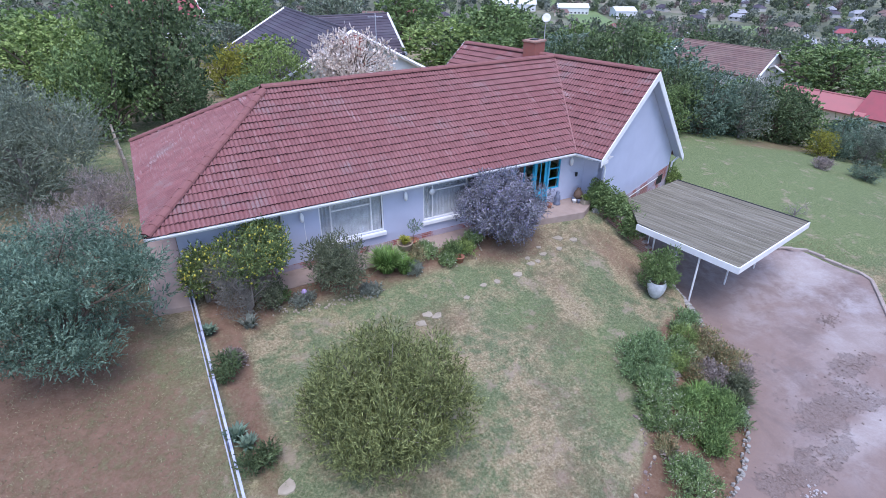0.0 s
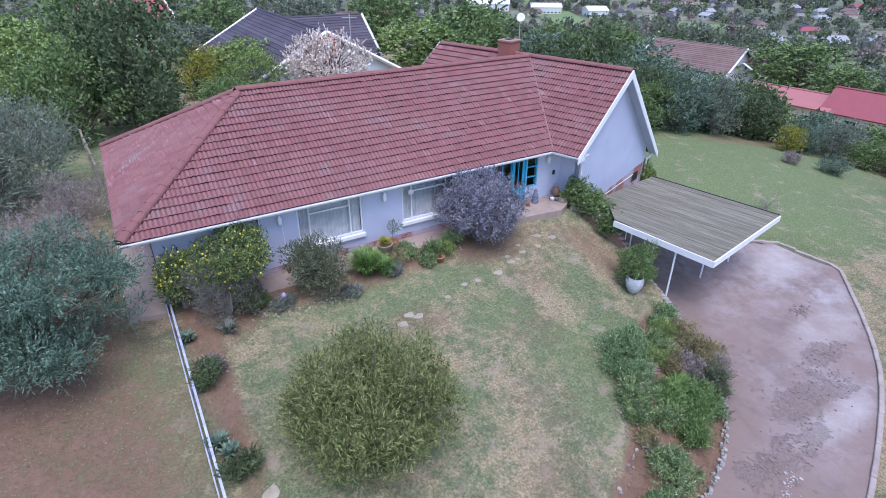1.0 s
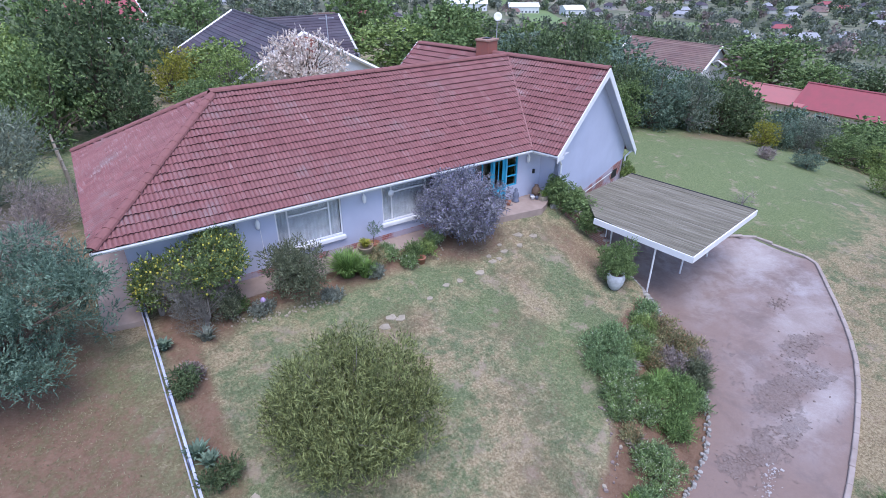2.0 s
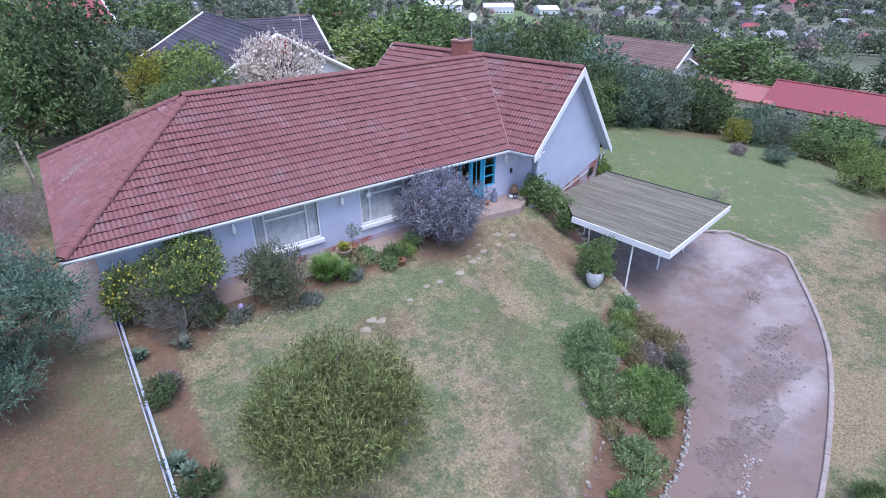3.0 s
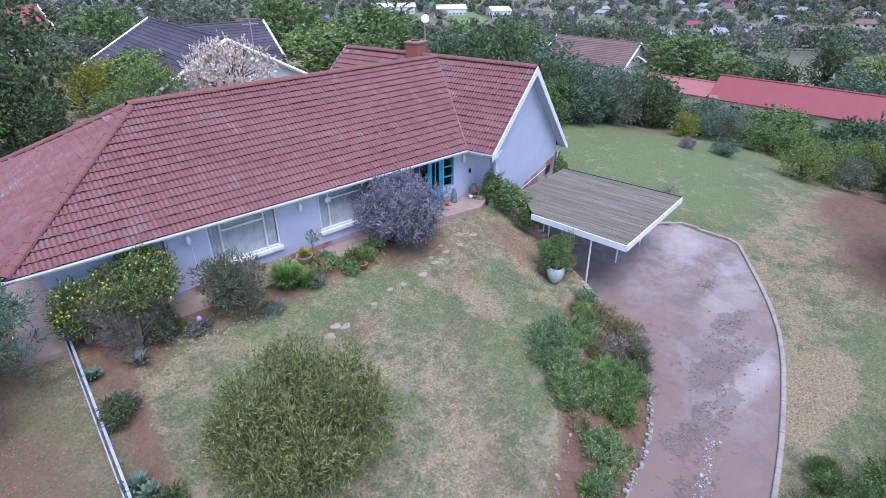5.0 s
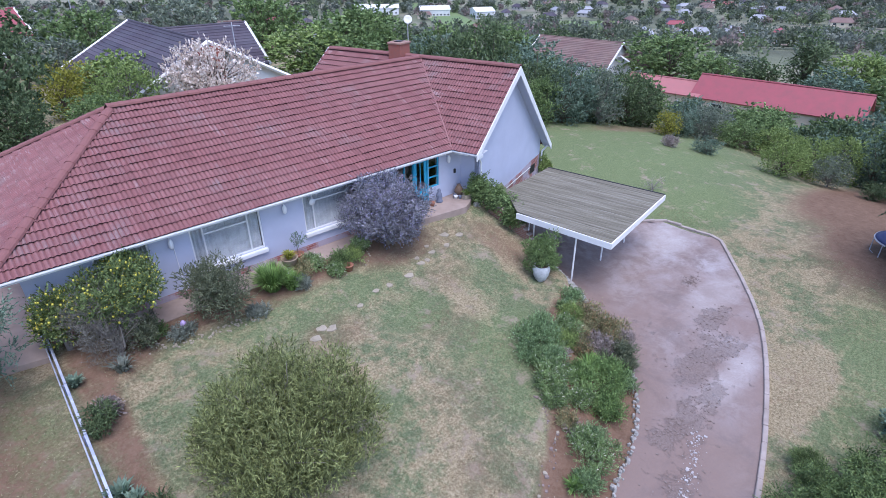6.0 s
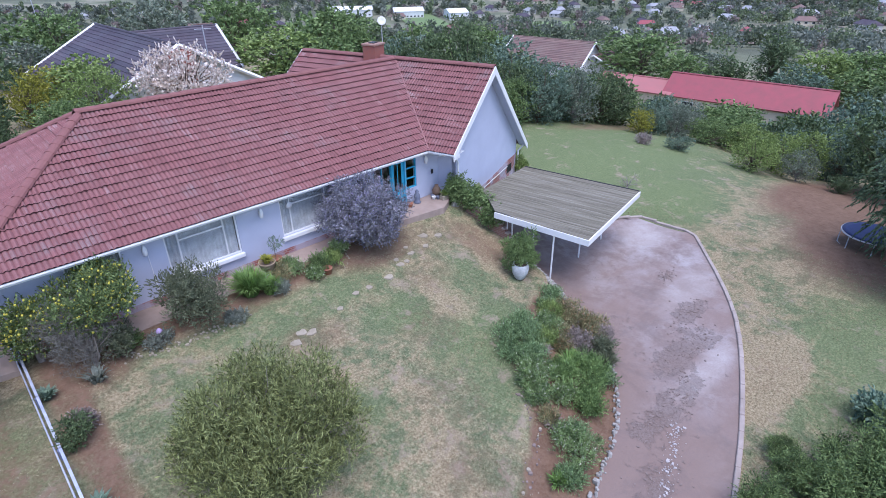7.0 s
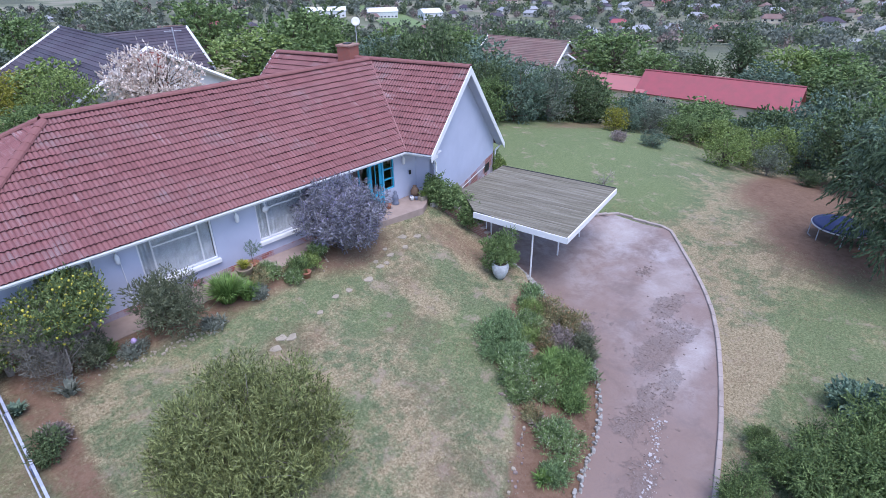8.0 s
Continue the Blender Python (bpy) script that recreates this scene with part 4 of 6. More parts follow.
    window(-0.98, -0.36, 0.62, 2.08, [], [(-0.93, -0.41, 1.1), (-0.93, -0.41, 1.58)], [(-0.93, -0.41)], BLUE, "turquoise three-pane window", curtain=False, sill=False, depth=0.1)
    ent = window(-2.78, -1.78, 0.0, 2.1, [-2.3], [(-2.75, -2.33, 0.75), (-2.27, -1.83, 0.75)], [(-2.73, -2.33), (-2.27, -1.83)], BLUE, "turquoise side light of the entrance", curtain=False, sill=False, depth=0.1)
    y = WALL_Y + 0.04
    bm = bmesh.new()
    for lo, hi in (((-1.74, y, 0.03), (-1.62, y + 0.05, 2.06)), ((-1.2, y, 0.03), (-1.06, y + 0.05, 2.06)), ((-1.62, y, 0.03), (-1.2, y + 0.05, 0.7)), ((-1.62, y, 1.94), (-1.2, y + 0.05, 2.06)), ((-1.43, y + 0.004, 0.7), (-1.39, y + 0.046, 1.94))):
        add_box(bm, lo, hi, None, 0.006)
    door = part("door", bm, BLUE, house, "turquoise glazed front door")
    part("pane", box((-1.62, y + 0.02, 0.7), (-1.2, y + 0.026, 1.94)), GLASS, door)
    part("door_handle", tube([(-1.14, y - 0.05, 1.0), (-1.24, y - 0.05, 1.0)], 0.012), BLACK, door)
    part("door_frame", box((-1.06, WALL_Y - 0.01, 0.0), (-1.0, WALL_Y + 0.12, 2.1)), BLUE, house, "turquoise door post")
    part("door_frame", box((-1.8, WALL_Y - 0.01, 0.0), (-1.74, WALL_Y + 0.12, 2.1)), BLUE, house, "turquoise door post")
    for x in (-12.1, -8.03, 0.12):
        lamp = part("wall_lamp", lathe([(0.02, 1.62), (0.07, 1.68), (0.085, 1.86), (0.05, 1.95), (0.015, 2.0)], 10), WHITE, house, "white carriage lamp")
        lamp.matrix_basis = Matrix.Translation((x, WALL_Y - 0.14, 0.0))
        part("lamp_arm", box((-0.015, 0.0, 1.98), (0.015, 0.135, 2.01)), WHITE, lamp)
    part("wall_plaque", lathe([(0.02, 0), (0.13, 0.0), (0.13, 0.02), (0.02, 0.025)], 18), WHITE, house, "round white wall plaque").matrix_basis = pose(-6.83, WALL_Y - 0.03, 1.72, 90)
    part("post_box", box((0.52, WALL_Y - 0.08, 1.0), (0.62, WALL_Y - 0.002, 1.2), None, 0.01), BLACK, house, "small black wall box")
    part("cable", tube([(-12.02, WALL_Y - 0.012, 1.75), (-11.98, WALL_Y - 0.012, -0.2)], 0.012, 5), WHITE, house)
    part("downpipe", tube([wing(1.2, 0.05, EAVE - 0.15), wing(0.95, 0.85, EAVE - 0.5), wing(0.93, 1.12, EAVE - 0.8), wing(0.93, 1.12, -1.9)], 0.045), WHITE, house, "white downpipe")
    part("downpipe", tube([wing(1.15, 9.0, 0.15), wing(0.95, 8.72, -0.15), wing(0.95, 8.70, -2.2)], 0.05), WHITE, house, "white downpipe")


def mat_brickwall():
    m, nt, b = nodes_of("brick_plinth", 0.9, 0.2)
    p = coords(nt)
    sx = nt.nodes.new("ShaderNodeSeparateXYZ")
    nt.links.new(p, sx.inputs[0])
    cx = nt.nodes.new("ShaderNodeCombineXYZ")
    nt.links.new(mathn(nt, "ADD", sx.outputs[0], sx.outputs[1]), cx.inputs[0])
    nt.links.new(sx.outputs[2], cx.inputs[1])
    br = node(nt, "ShaderNodeTexBrick", Scale=1.0)
    br.inputs["Brick Width"].default_value, br.inputs["Row Height"].default_value, br.inputs["Mortar Size"].default_value = 0.23, 0.086, 0.008
    br.inputs["Color1"].default_value, br.inputs["Color2"].default_value, br.inputs["Mortar"].default_value = (0.30, 0.10, 0.085, 1), (0.36, 0.15, 0.12, 1), (0.42, 0.36, 0.35, 1)
    nt.links.new(cx.outputs[0], br.inputs["Vector"])
    n = noise_tex(nt, p, 1.4, 5, 0.6)
    c = mix(nt, ramp(nt, n, [(0.42, (0, 0, 0)), (0.56, (0.9, 0.9, 0.9))]), br.outputs["Color"], (0.44, 0.40, 0.46))
    nt.links.new(c, b.inputs["Base Color"])
    bump(nt, b, br.outputs["Fac"], -0.4, 0.01)
    return m


BRICKWALL = mat_brickwall()
build_walls()


def build_chimney():
    ch = part("chimney", box((-0.42, -0.38, -1.0), (0.42, 0.38, 0.62), None, 0.015), BRICK, house, "red brick chimney")
    ch.matrix_basis = Matrix.Translation(wing(-5.45, B1 - 0.1, EAVE + RISE)) @ pose(0, 0, 0, 0, 0, 17.9)
    part("chimney_cap", box((-0.47, -0.43, 0.62), (0.47, 0.43, 0.72), None, 0.02), BRICKPALE, ch, "weathered brick cap")
    part("flue", box((-0.2, -0.15, 0.72), (0.2, 0.15, 0.76)), BLACK, ch)
    dish = thing("satellite_dish", "pale grey satellite dish on a pole", "satellite dish", tuple(wing(-5.3, B1 + 0.14, EAVE + RISE)))
    part("pole", tube([(0.28, 0, 0.3), (0.28, 0, 1.75)], 0.022), STEEL, dish)
    bm = lathe([(0.005, 0.0), (0.11, 0.012), (0.18, 0.04), (0.215, 0.065), (0.21, 0.073), (0.11, 0.024), (0.005, 0.012)], 24)
    d = part("reflector", bm, OFFWHITE, dish)
    d.matrix_basis = pose(0.26, -0.06, 1.72, 68, 0, -40)
    part("feed_arm", tube([(0.26, -0.08, 1.48), (0.05, -0.45, 1.62)], 0.012, 6), STEEL, dish)


build_chimney()
# ---- carport, porch, fence ----
CP = [(2.03, -1.51), (0.61, -3.55), (1.22, -7.78), (6.98, -6.73), (5.83, -0.93)]
CPZ = 0.30


def build_carport():
    cp = thing("carport", "flat carport with weathered sheeting, white fascia and slim posts", "carport", (0, 0, 0))
    n = len(CP)
    # sheets run out from the house; each is a strip clipped to the outline
    d = Vector((CP[3][0] - CP[4][0], CP[3][1] - CP[4][1])).normalized()
    s = Vector((d.y, -d.x))
    if (Vector(CP[2]) - Vector(CP[3])).dot(s) < 0:
        s = -s
    o = Vector(CP[4])
    span = max((Vector(p) - o).dot(s) for p in CP)
    rng = random.Random(2)
    w = 0.19
    pts = [((Vector(p) - o).dot(s), (Vector(p) - o).dot(d)) for p in CP]

    def bounds(a):
        hits = []
        for (x0, y0), (x1, y1) in zip(pts, pts[1:] + pts[:1]):
            if (x0 - a) * (x1 - a) <= 0 and abs(x1 - x0) > 1e-6:
                hits.append(y0 + (y1 - y0) * (a - x0) / (x1 - x0))
        return (min(hits), max(hits)) if len(hits) > 1 else (0, 0)

    i = 0
    while i * w < span - 0.03:
        a0, a1 = i * w + 0.008, min((i + 1) * w - 0.004, span - 0.01)
        lo0, hi0 = bounds(a0 + 0.001)
        lo1, hi1 = bounds(a1 - 0.001)
        z = rng.uniform(-0.006, 0.006)
        bm = bmesh.new()
        ring = [(a0, lo0), (a1, lo1), (a1, hi1), (a0, hi0)]
        vs = []
        for zz in (CPZ - 0.05, CPZ - 0.012 + z):
            vs.append([bm.verts.new((*(o + s * a + d * b), zz)) for a, b in ring])
        rib = [bm.verts.new((*(o + s * (a0 + a1) / 2 + d * b), CPZ + 0.022 + z)) for b in ((lo0 + lo1) / 2, (hi0 + hi1) / 2)]
        bot, top = vs
        for k in range(4):
            bm.faces.new((bot[k], bot[(k + 1) % 4], top[(k + 1) % 4], top[k]))
        bm.faces.new((top[0], rib[0], rib[1], top[3]))
        bm.faces.new((rib[0], top[1], top[2], rib[1]))
        bm.faces.new((top[0], top[1], rib[0]))
        bm.faces.new((top[2], top[3], rib[1]))
        bm.faces.new(bot)
        bmesh.ops.recalc_face_normals(bm, faces=bm.faces)
        part("roof_board", bm, BOARDS, cp)
        i += 1
    c = Vector((sum(p[0] for p in CP) / n, sum(p[1] for p in CP) / n))
    for k in range(n):
        a, b = Vector(CP[k]), Vector(CP[(k + 1) % n])
        if k not in (1, 2):
            continue
        dd = (b - a).normalized()
        nn = Vector((dd.y, -dd.x))
        if nn.dot(c - a) > 0:
            nn = -nn
        poly = [a, b, b + nn * 0.05 + dd * 0.04, a + nn * 0.05 - dd * 0.04]
        part("fascia", prism([tuple(p) for p in poly], CPZ - 0.27, CPZ - 0.015), WHITE, cp, "white fascia board")
    part("edge_strip", tube([(*CP[3], CPZ), (*CP[4], CPZ)], 0.045, 5), BLACK, cp, "dark edge strip")
    for k, (x, y) in enumerate(((1.12, -6.27), (3.85, -5.85), (3.35, -3.6), (6.1, -5.6), (5.6, -2.2), (1.35, -3.9))):
        zb = float(gz(x, y)) if k < 5 else -0.9
        part("post", tube([(x, y, zb - 0.1), (x, y, CPZ - 0.05)], 0.038, 10), WHITE, cp, "slim white steel post")
    for t in (0.2, 0.5, 0.8):
        a = Vector(CP[1]).lerp(Vector(CP[2]), t)
        b = Vector(CP[4]).lerp(Vector(CP[3]), t)
        part("beam", tube([(a.x, a.y, CPZ - 0.12), (b.x, b.y, CPZ - 0.12)], 0.05, 4), WHITE, cp)
    part("brace", tube([(1.0, -3.9, -0.55), (1.5, -3.5, CPZ - 0.1)], 0.02, 6), WHITE, cp)


build_carport()


def build_porch():
    single("porch", prism([(-3.3, 0.44), (-3.0, -0.72), (-2.0, -0.85), (-0.1, -1.1), (0.5, -0.75), (1.05, -0.3), (0.97, 0.44)], -0.9, -0.04), PORCH, "worn earth-red concrete porch step", "porch", kind="structure")
    single("house_apron", prism([(-14.2, 0.43), (-14.2, -0.75), (-9.5, -0.7), (-5.0, -0.55), (-3.32, -0.5), (-3.34, 0.43)], -1.1, -0.27), PORCH, "earth-red concrete apron along the wall", "path", kind="structure")
    single("side_apron", prism([(-17.4, 7.5), (-17.4, -0.3), (-16.25, -0.5), (-16.25, 7.5)], -1.0, -0.12), PORCH, "earth-stained concrete strip beside the house", "path", kind="structure")


build_porch()


def build_fence():
    f = thing("garden_rail", "low white-topped garden rail with slim posts", "fence", (0, 0, 0))
    ys = [2.2, 0.0, -2.2, -4.4, -6.6, -8.8, -11.0]
    pts = [(-16.15, y, float(gz(-16.15, y))) for y in ys]
    for (x, y, z), (x2, y2, z2) in zip(pts, pts[1:]):
        bm = bmesh.new()
        ring = []
        for yy, zz in ((y - 0.02, z), (y2 + 0.02, z2)):
            ring.append([bm.verts.new((x + dx, yy, zz + dz)) for dx, dz in ((-0.02, 0.31), (0.045, 0.31), (0.045, 0.36), (-0.02, 0.36))])
        a, b = ring
        for k in range(4):
            bm.faces.new((a[k], a[(k + 1) % 4], b[(k + 1) % 4], b[k]))
        bm.faces.new(a)
        bm.faces.new(b)
        bmesh.ops.recalc_face_normals(bm, faces=bm.faces)
        part("top_rail", bm, RAILWHITE, f, "chalky white top rail")
        part("lower_rail", tube([(x - 0.1, y, z + 0.2), (x - 0.1, y2, z2 + 0.2)], 0.02, 6), RAILWHITE, f, "chalky lower rail")
    for x, y, z in pts:
        part("post", box((x - 0.06, y - 0.05, z - 0.2), (x + 0.05, y + 0.05, z + 0.31), None, 0.01), RAILBLUE, f)


RAILWHITE = mat_painted("rail_white", (0.50, 0.53, 0.62), (0.27, 0.3, 0.4), 0.6, 4, 0.1)
RAILBLUE = mat_painted("rail_blue", (0.13, 0.15, 0.24), (0.2, 0.22, 0.3), 0.6, 4, 0.1)
build_fence()
# ---- plants ----
def on_ground(x, y, dz=0.0):
    return (x, y, float(gz(x, y)) + dz)


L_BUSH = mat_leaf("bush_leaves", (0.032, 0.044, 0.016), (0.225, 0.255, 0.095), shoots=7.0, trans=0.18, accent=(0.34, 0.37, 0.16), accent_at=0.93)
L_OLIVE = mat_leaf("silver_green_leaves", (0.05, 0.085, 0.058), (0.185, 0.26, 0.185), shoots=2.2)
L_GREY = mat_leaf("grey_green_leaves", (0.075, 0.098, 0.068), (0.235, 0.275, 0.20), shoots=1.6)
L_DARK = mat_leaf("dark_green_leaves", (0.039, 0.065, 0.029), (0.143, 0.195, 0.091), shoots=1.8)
L_MID = mat_leaf("mid_green_leaves", (0.055, 0.095, 0.032), (0.205, 0.285, 0.11))
L_BED = mat_leaf("garden_shrub_leaves", (0.055, 0.105, 0.045), (0.235, 0.335, 0.155), shoots=5.0, accent=(0.62, 0.62, 0.5), accent_at=0.985)
L_LIGHT = mat_leaf("light_green_leaves", (0.085, 0.135, 0.036), (0.28, 0.36, 0.12))
L_STRAP = mat_leaf("strap_leaves", (0.06, 0.12, 0.03), (0.19, 0.30, 0.085))
L_YELLOW = mat_leaf("yellow_green_leaves", (0.12, 0.14, 0.02), (0.34, 0.33, 0.06))
L_LAVENDER = mat_leaf("dusty_violet_leaves", (0.06, 0.064, 0.062), (0.29, 0.29, 0.32), shoots=5.0, trans=0.18, accent=(0.38, 0.33, 0.56), accent_at=0.84)
L_LEMON = mat_leaf("lemon_leaves", (0.046, 0.078, 0.029), (0.169, 0.227, 0.085), accent=(0.68, 0.58, 0.05), accent_at=0.965)
L_DAISY = mat_leaf("flowering_leaves", (0.06, 0.105, 0.04), (0.24, 0.33, 0.135), accent=(0.75, 0.72, 0.62), accent_at=0.92)
L_RUST = mat_leaf("rusty_leaves", (0.095, 0.105, 0.05), (0.34, 0.33, 0.17), accent=(0.50, 0.26, 0.15), accent_at=0.80)
L_WHITE = mat_leaf("white_blossom", (0.5, 0.36, 0.27), (0.8, 0.72, 0.64))
L_TEAL = mat_leaf("blue_green_leaves", (0.045, 0.088, 0.06), (0.195, 0.285, 0.205), shoots=2.6)
L_CEDAR = mat_leaf("dark_needles", (0.022, 0.042, 0.024), (0.13, 0.185, 0.10), shoots=2.2)
L_FERN = mat_leaf("dull_green_compound_leaves", (0.03, 0.06, 0.024), (0.20, 0.28, 0.10), shoots=3.5, trans=0.2, lift=1.35)
L_FEATHER = mat_leaf("feathery_green_leaves", (0.06, 0.11, 0.035), (0.225, 0.33, 0.115), shoots=4.0)
L_TWIG = mat_leaf("dry_twigs", (0.169, 0.137, 0.124), (0.364, 0.312, 0.280))
FRUIT = mat_painted("yellow_fruit", (0.62, 0.55, 0.08), (0.52, 0.48, 0.08), 0.5, 8, 0.05)
L_GREENGREY = mat_leaf("dull_green_leaves", (0.055, 0.07, 0.04), (0.19, 0.215, 0.13))
L_DRYGREY = mat_leaf("dry_grey_twigs", (0.12, 0.112, 0.095), (0.24, 0.235, 0.20), lift=1.25)
L_PALE = mat_leaf("pale_grey_leaves", (0.12, 0.14, 0.11), (0.25, 0.275, 0.225))

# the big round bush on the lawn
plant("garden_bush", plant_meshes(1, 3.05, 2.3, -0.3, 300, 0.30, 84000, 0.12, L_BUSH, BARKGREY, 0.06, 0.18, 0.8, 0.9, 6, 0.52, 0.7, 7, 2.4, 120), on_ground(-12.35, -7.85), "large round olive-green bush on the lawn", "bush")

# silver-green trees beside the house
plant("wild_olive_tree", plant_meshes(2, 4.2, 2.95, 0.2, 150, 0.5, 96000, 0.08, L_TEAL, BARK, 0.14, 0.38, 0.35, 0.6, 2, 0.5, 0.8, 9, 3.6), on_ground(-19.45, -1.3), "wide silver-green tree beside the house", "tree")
plant("wild_olive_tree", plant_meshes(3, 5.2, 4.1, 0.2, 90, 0.85, 55000, 0.13, L_GREY, BARKGREY, 0.16, 0.3, 0.6, 0.75, 3, 0.45, 0.75, 12, 6.0), on_ground(-21.8, 12.8), "grey-green tree with bare branch ends", "tree")
plant("dry_shrub", plant_meshes(4, 2.1, 1.9, 0.05, 26, 0.6, 14000, 0.13, L_TWIG, BARKGREY, 0.05, 0.1, 0.7, 0.9, 5), on_ground(-18.9, 9.2), "leafless brown shrub beside the house", "shrub")
plant("dry_shrub", plant_meshes(44, 2.0, 1.7, 0.05, 24, 0.55, 12000, 0.13, L_TWIG, BARKGREY, 0.05, 0.1, 0.7, 0.9, 5), on_ground(-19.6, 5.6), "leafless brown shrub beside the house", "shrub")

# shrubs along the front wall
def fruits(n, crown_mesh, seed):
    """Small yellow fruit beside leaves of the crown."""
    rng = random.Random(seed)
    bm = bmesh.new()
    vs = crown_mesh.vertices
    for _ in range(n):
        p = vs[rng.randrange(len(vs))].co * 1.02
        bmesh.ops.create_icosphere(bm, subdivisions=1, radius=rng.uniform(0.026, 0.04), matrix=Matrix.Translation(p) @ Matrix.Diagonal((1, 1, 1.3, 1)))
    return bm


for seed, h, r, base, x, y, n, count in ((5, 2.1, 0.72, 0.25, -15.72, -0.15, 9000, 150), (15, 2.55, 1.5, 0.95, -14.05, -0.75, 17000, 170)):
    me = plant_meshes(seed, h, r, base, 34, 0.4, n, 0.09, L_LEMON, BARKGREY, 0.05, 0.42, 0.3, 0.85, 5, limbs=30, reach=2.4)
    lemon = plant("lemon_bush", me, on_ground(x, y), "bushy green shrub with yellow fruit by the wall", "shrub", group="fruiting shrubs by the wall")
    tagged(part("fruit", fruits(count, me[2], seed), FRUIT, lemon, "ripe yellow fruit"), kind="stuff")
plant("dry_shrub", plant_meshes(45, 2.2, 1.2, 0.1, 44, 0.32, 13000, 0.1, L_DRYGREY, BARKGREY, 0.035, 0.1, 0.6, 0.9, 6, limbs=44, reach=3.0), on_ground(-14.6, -1.45), "grey half-bare twiggy shrub between fruiting bushes", "shrub")
plant("dark_shrub", plant_meshes(46, 1.15, 0.55, 0.05, 18, 0.25, 5000, 0.075, L_GREENGREY, BARK, 0.03, 0.3, 0.5, 0.9, 4), on_ground(-13.85, -1.55), "small dull green shrub beside a dry bush", "shrub")
plant("lavender_bush", plant_meshes(6, 2.85, 1.9, 0.05, 150, 0.36, 56000, 0.085, L_LAVENDER, BARKGREY, 0.05, 0.34, 0.4, 0.95, 5, 0.62, 0.9, 7, 2.4), on_ground(-4.4, -1.05), "round dusty violet bush beside the porch", "shrub")
plant("dark_shrub", plant_meshes(7, 1.95, 1.4, 0.05, 46, 0.42, 24000, 0.075, L_GREENGREY, BARK, 0.05, 0.35, 0.5, 0.9, 4), on_ground(-11.35, -1.15), "dark green shrub below the window", "shrub")
plant("pot_shrub", plant_meshes(8, 1.75, 0.92, 0.15, 26, 0.36, 14000, 0.08, L_MID, BARK, 0.05, 0.4, 0.5, 0.9, 3), on_ground(-0.15, -5.45), "mid-green leafy shrub at the lawn's edge", "shrub")
VINE = plant_meshes(9, 1.5, 0.6, 0.0, 34, 0.3, 9500, 0.085, L_MID, BARK, 0.04, 0.55, -0.3, 0.9, 4)
plant("climbing_vine", VINE, (1.15, -0.75, -0.36), "dark green creeper over the low wall", "vine", 10, (0.9, 1.0, 1.1), "creepers on the wall")
plant("climbing_vine", VINE, (1.2, -1.5, -0.45), "dark green creeper over the low wall", "vine", 130, (1.0, 1.05, 0.9), "creepers on the wall")
plant("climbing_vine", VINE, (1.25, -2.3, -0.55), "dark green creeper over the low wall", "vine", 250, (1.05, 1.05, 0.78), "creepers on the wall")
plant("climbing_vine", VINE, (1.15, -2.95, -0.75), "dark green creeper over the low wall", "vine", 40, (0.9, 0.9, 0.72), "creepers on the wall")
plant("wall_creeper", plant_meshes(10, 1.5, 0.5, 0.0, 16, 0.28, 6000, 0.08, L_LIGHT, BARK, 0.03, 0.6, 0.2, 0.9, 3), (8.75, 1.75, -1.6), "bright green creeper at the corner of the gable", "vine")


def strappy(seed, r, h, n, mat, width=0.035):
    """A clump of long arching blades."""
    rng = np.random.default_rng(seed)
    q = []
    for _ in range(n):
        a, lean = rng.uniform(0, 2 * math.pi), rng.uniform(0.25, 1.0)
        d = np.array([math.cos(a), math.sin(a), 0])
        side = np.array([-d[1], d[0], 0]) * width * rng.uniform(0.7, 1.3)
        base = d * rng.uniform(0, 0.35) * r
        ln = h * rng.uniform(0.7, 1.15)
        pts = [base + d * r * lean * t ** 1.6 + np.array([0, 0, ln * (t - 0.42 * lean * t ** 2.6)]) for t in (0, 0.35, 0.7, 1.0)]
        w = [1.0, 1.0, 0.7, 0.06]
        for (p0, w0), (p1, w1) in zip(zip(pts, w), zip(pts[1:], w[1:])):
            q.append([p0 - side * w0, p0 + side * w0, p1 + side * w1, p1 - side * w1])
    return [quads_mesh("foliage", np.array(q), mat)]


plant("strap_leaf_clump", strappy(20, 0.8, 1.0, 620, L_STRAP, 0.02), on_ground(-9.55, -1.15), "bright green clump of strap-shaped leaves", "plant")
plant("strap_leaf_clump", strappy(25, 0.5, 0.75, 260, L_STRAP, 0.02), on_ground(-9.0, -1.5), "bright green clump of strap-shaped leaves", "plant")
for k, (x, y, r, h) in enumerate(((-15.95, -6.35, 0.34, 0.5), (-15.75, -6.75, 0.3, 0.45), (-15.95, -2.0, 0.28, 0.4))):
    plant("agave", strappy(21 + k, r, h, 60, L_OLIVE, 0.05), on_ground(x, y), "silver-green agave rosette beside the rail", "plant", group="agaves by the rail")
plant("silver_plant", strappy(30, 0.42, 0.5, 40, L_PALE, 0.05), on_ground(-14.75, -2.15), "silvery broad-leaved rosette in the bed", "plant")
for k, (x, y, r, h, mt) in enumerate(((-15.75, -4.1, 0.42, 0.85, L_DARK), (-15.6, -7.4, 0.52, 0.7, L_DARK), (-15.5, -3.7, 0.25, 0.55, L_TWIG), (-15.85, -8.9, 0.35, 0.4, L_YELLOW))):
    plant("bed_shrub", plant_meshes(31 + k, h, r, 0.0, 14, 0.22, 4500, 0.065, mt, BARK, 0.02, 0.4, 0.5), on_ground(x, y), "small garden shrub beside the rail", "shrub")

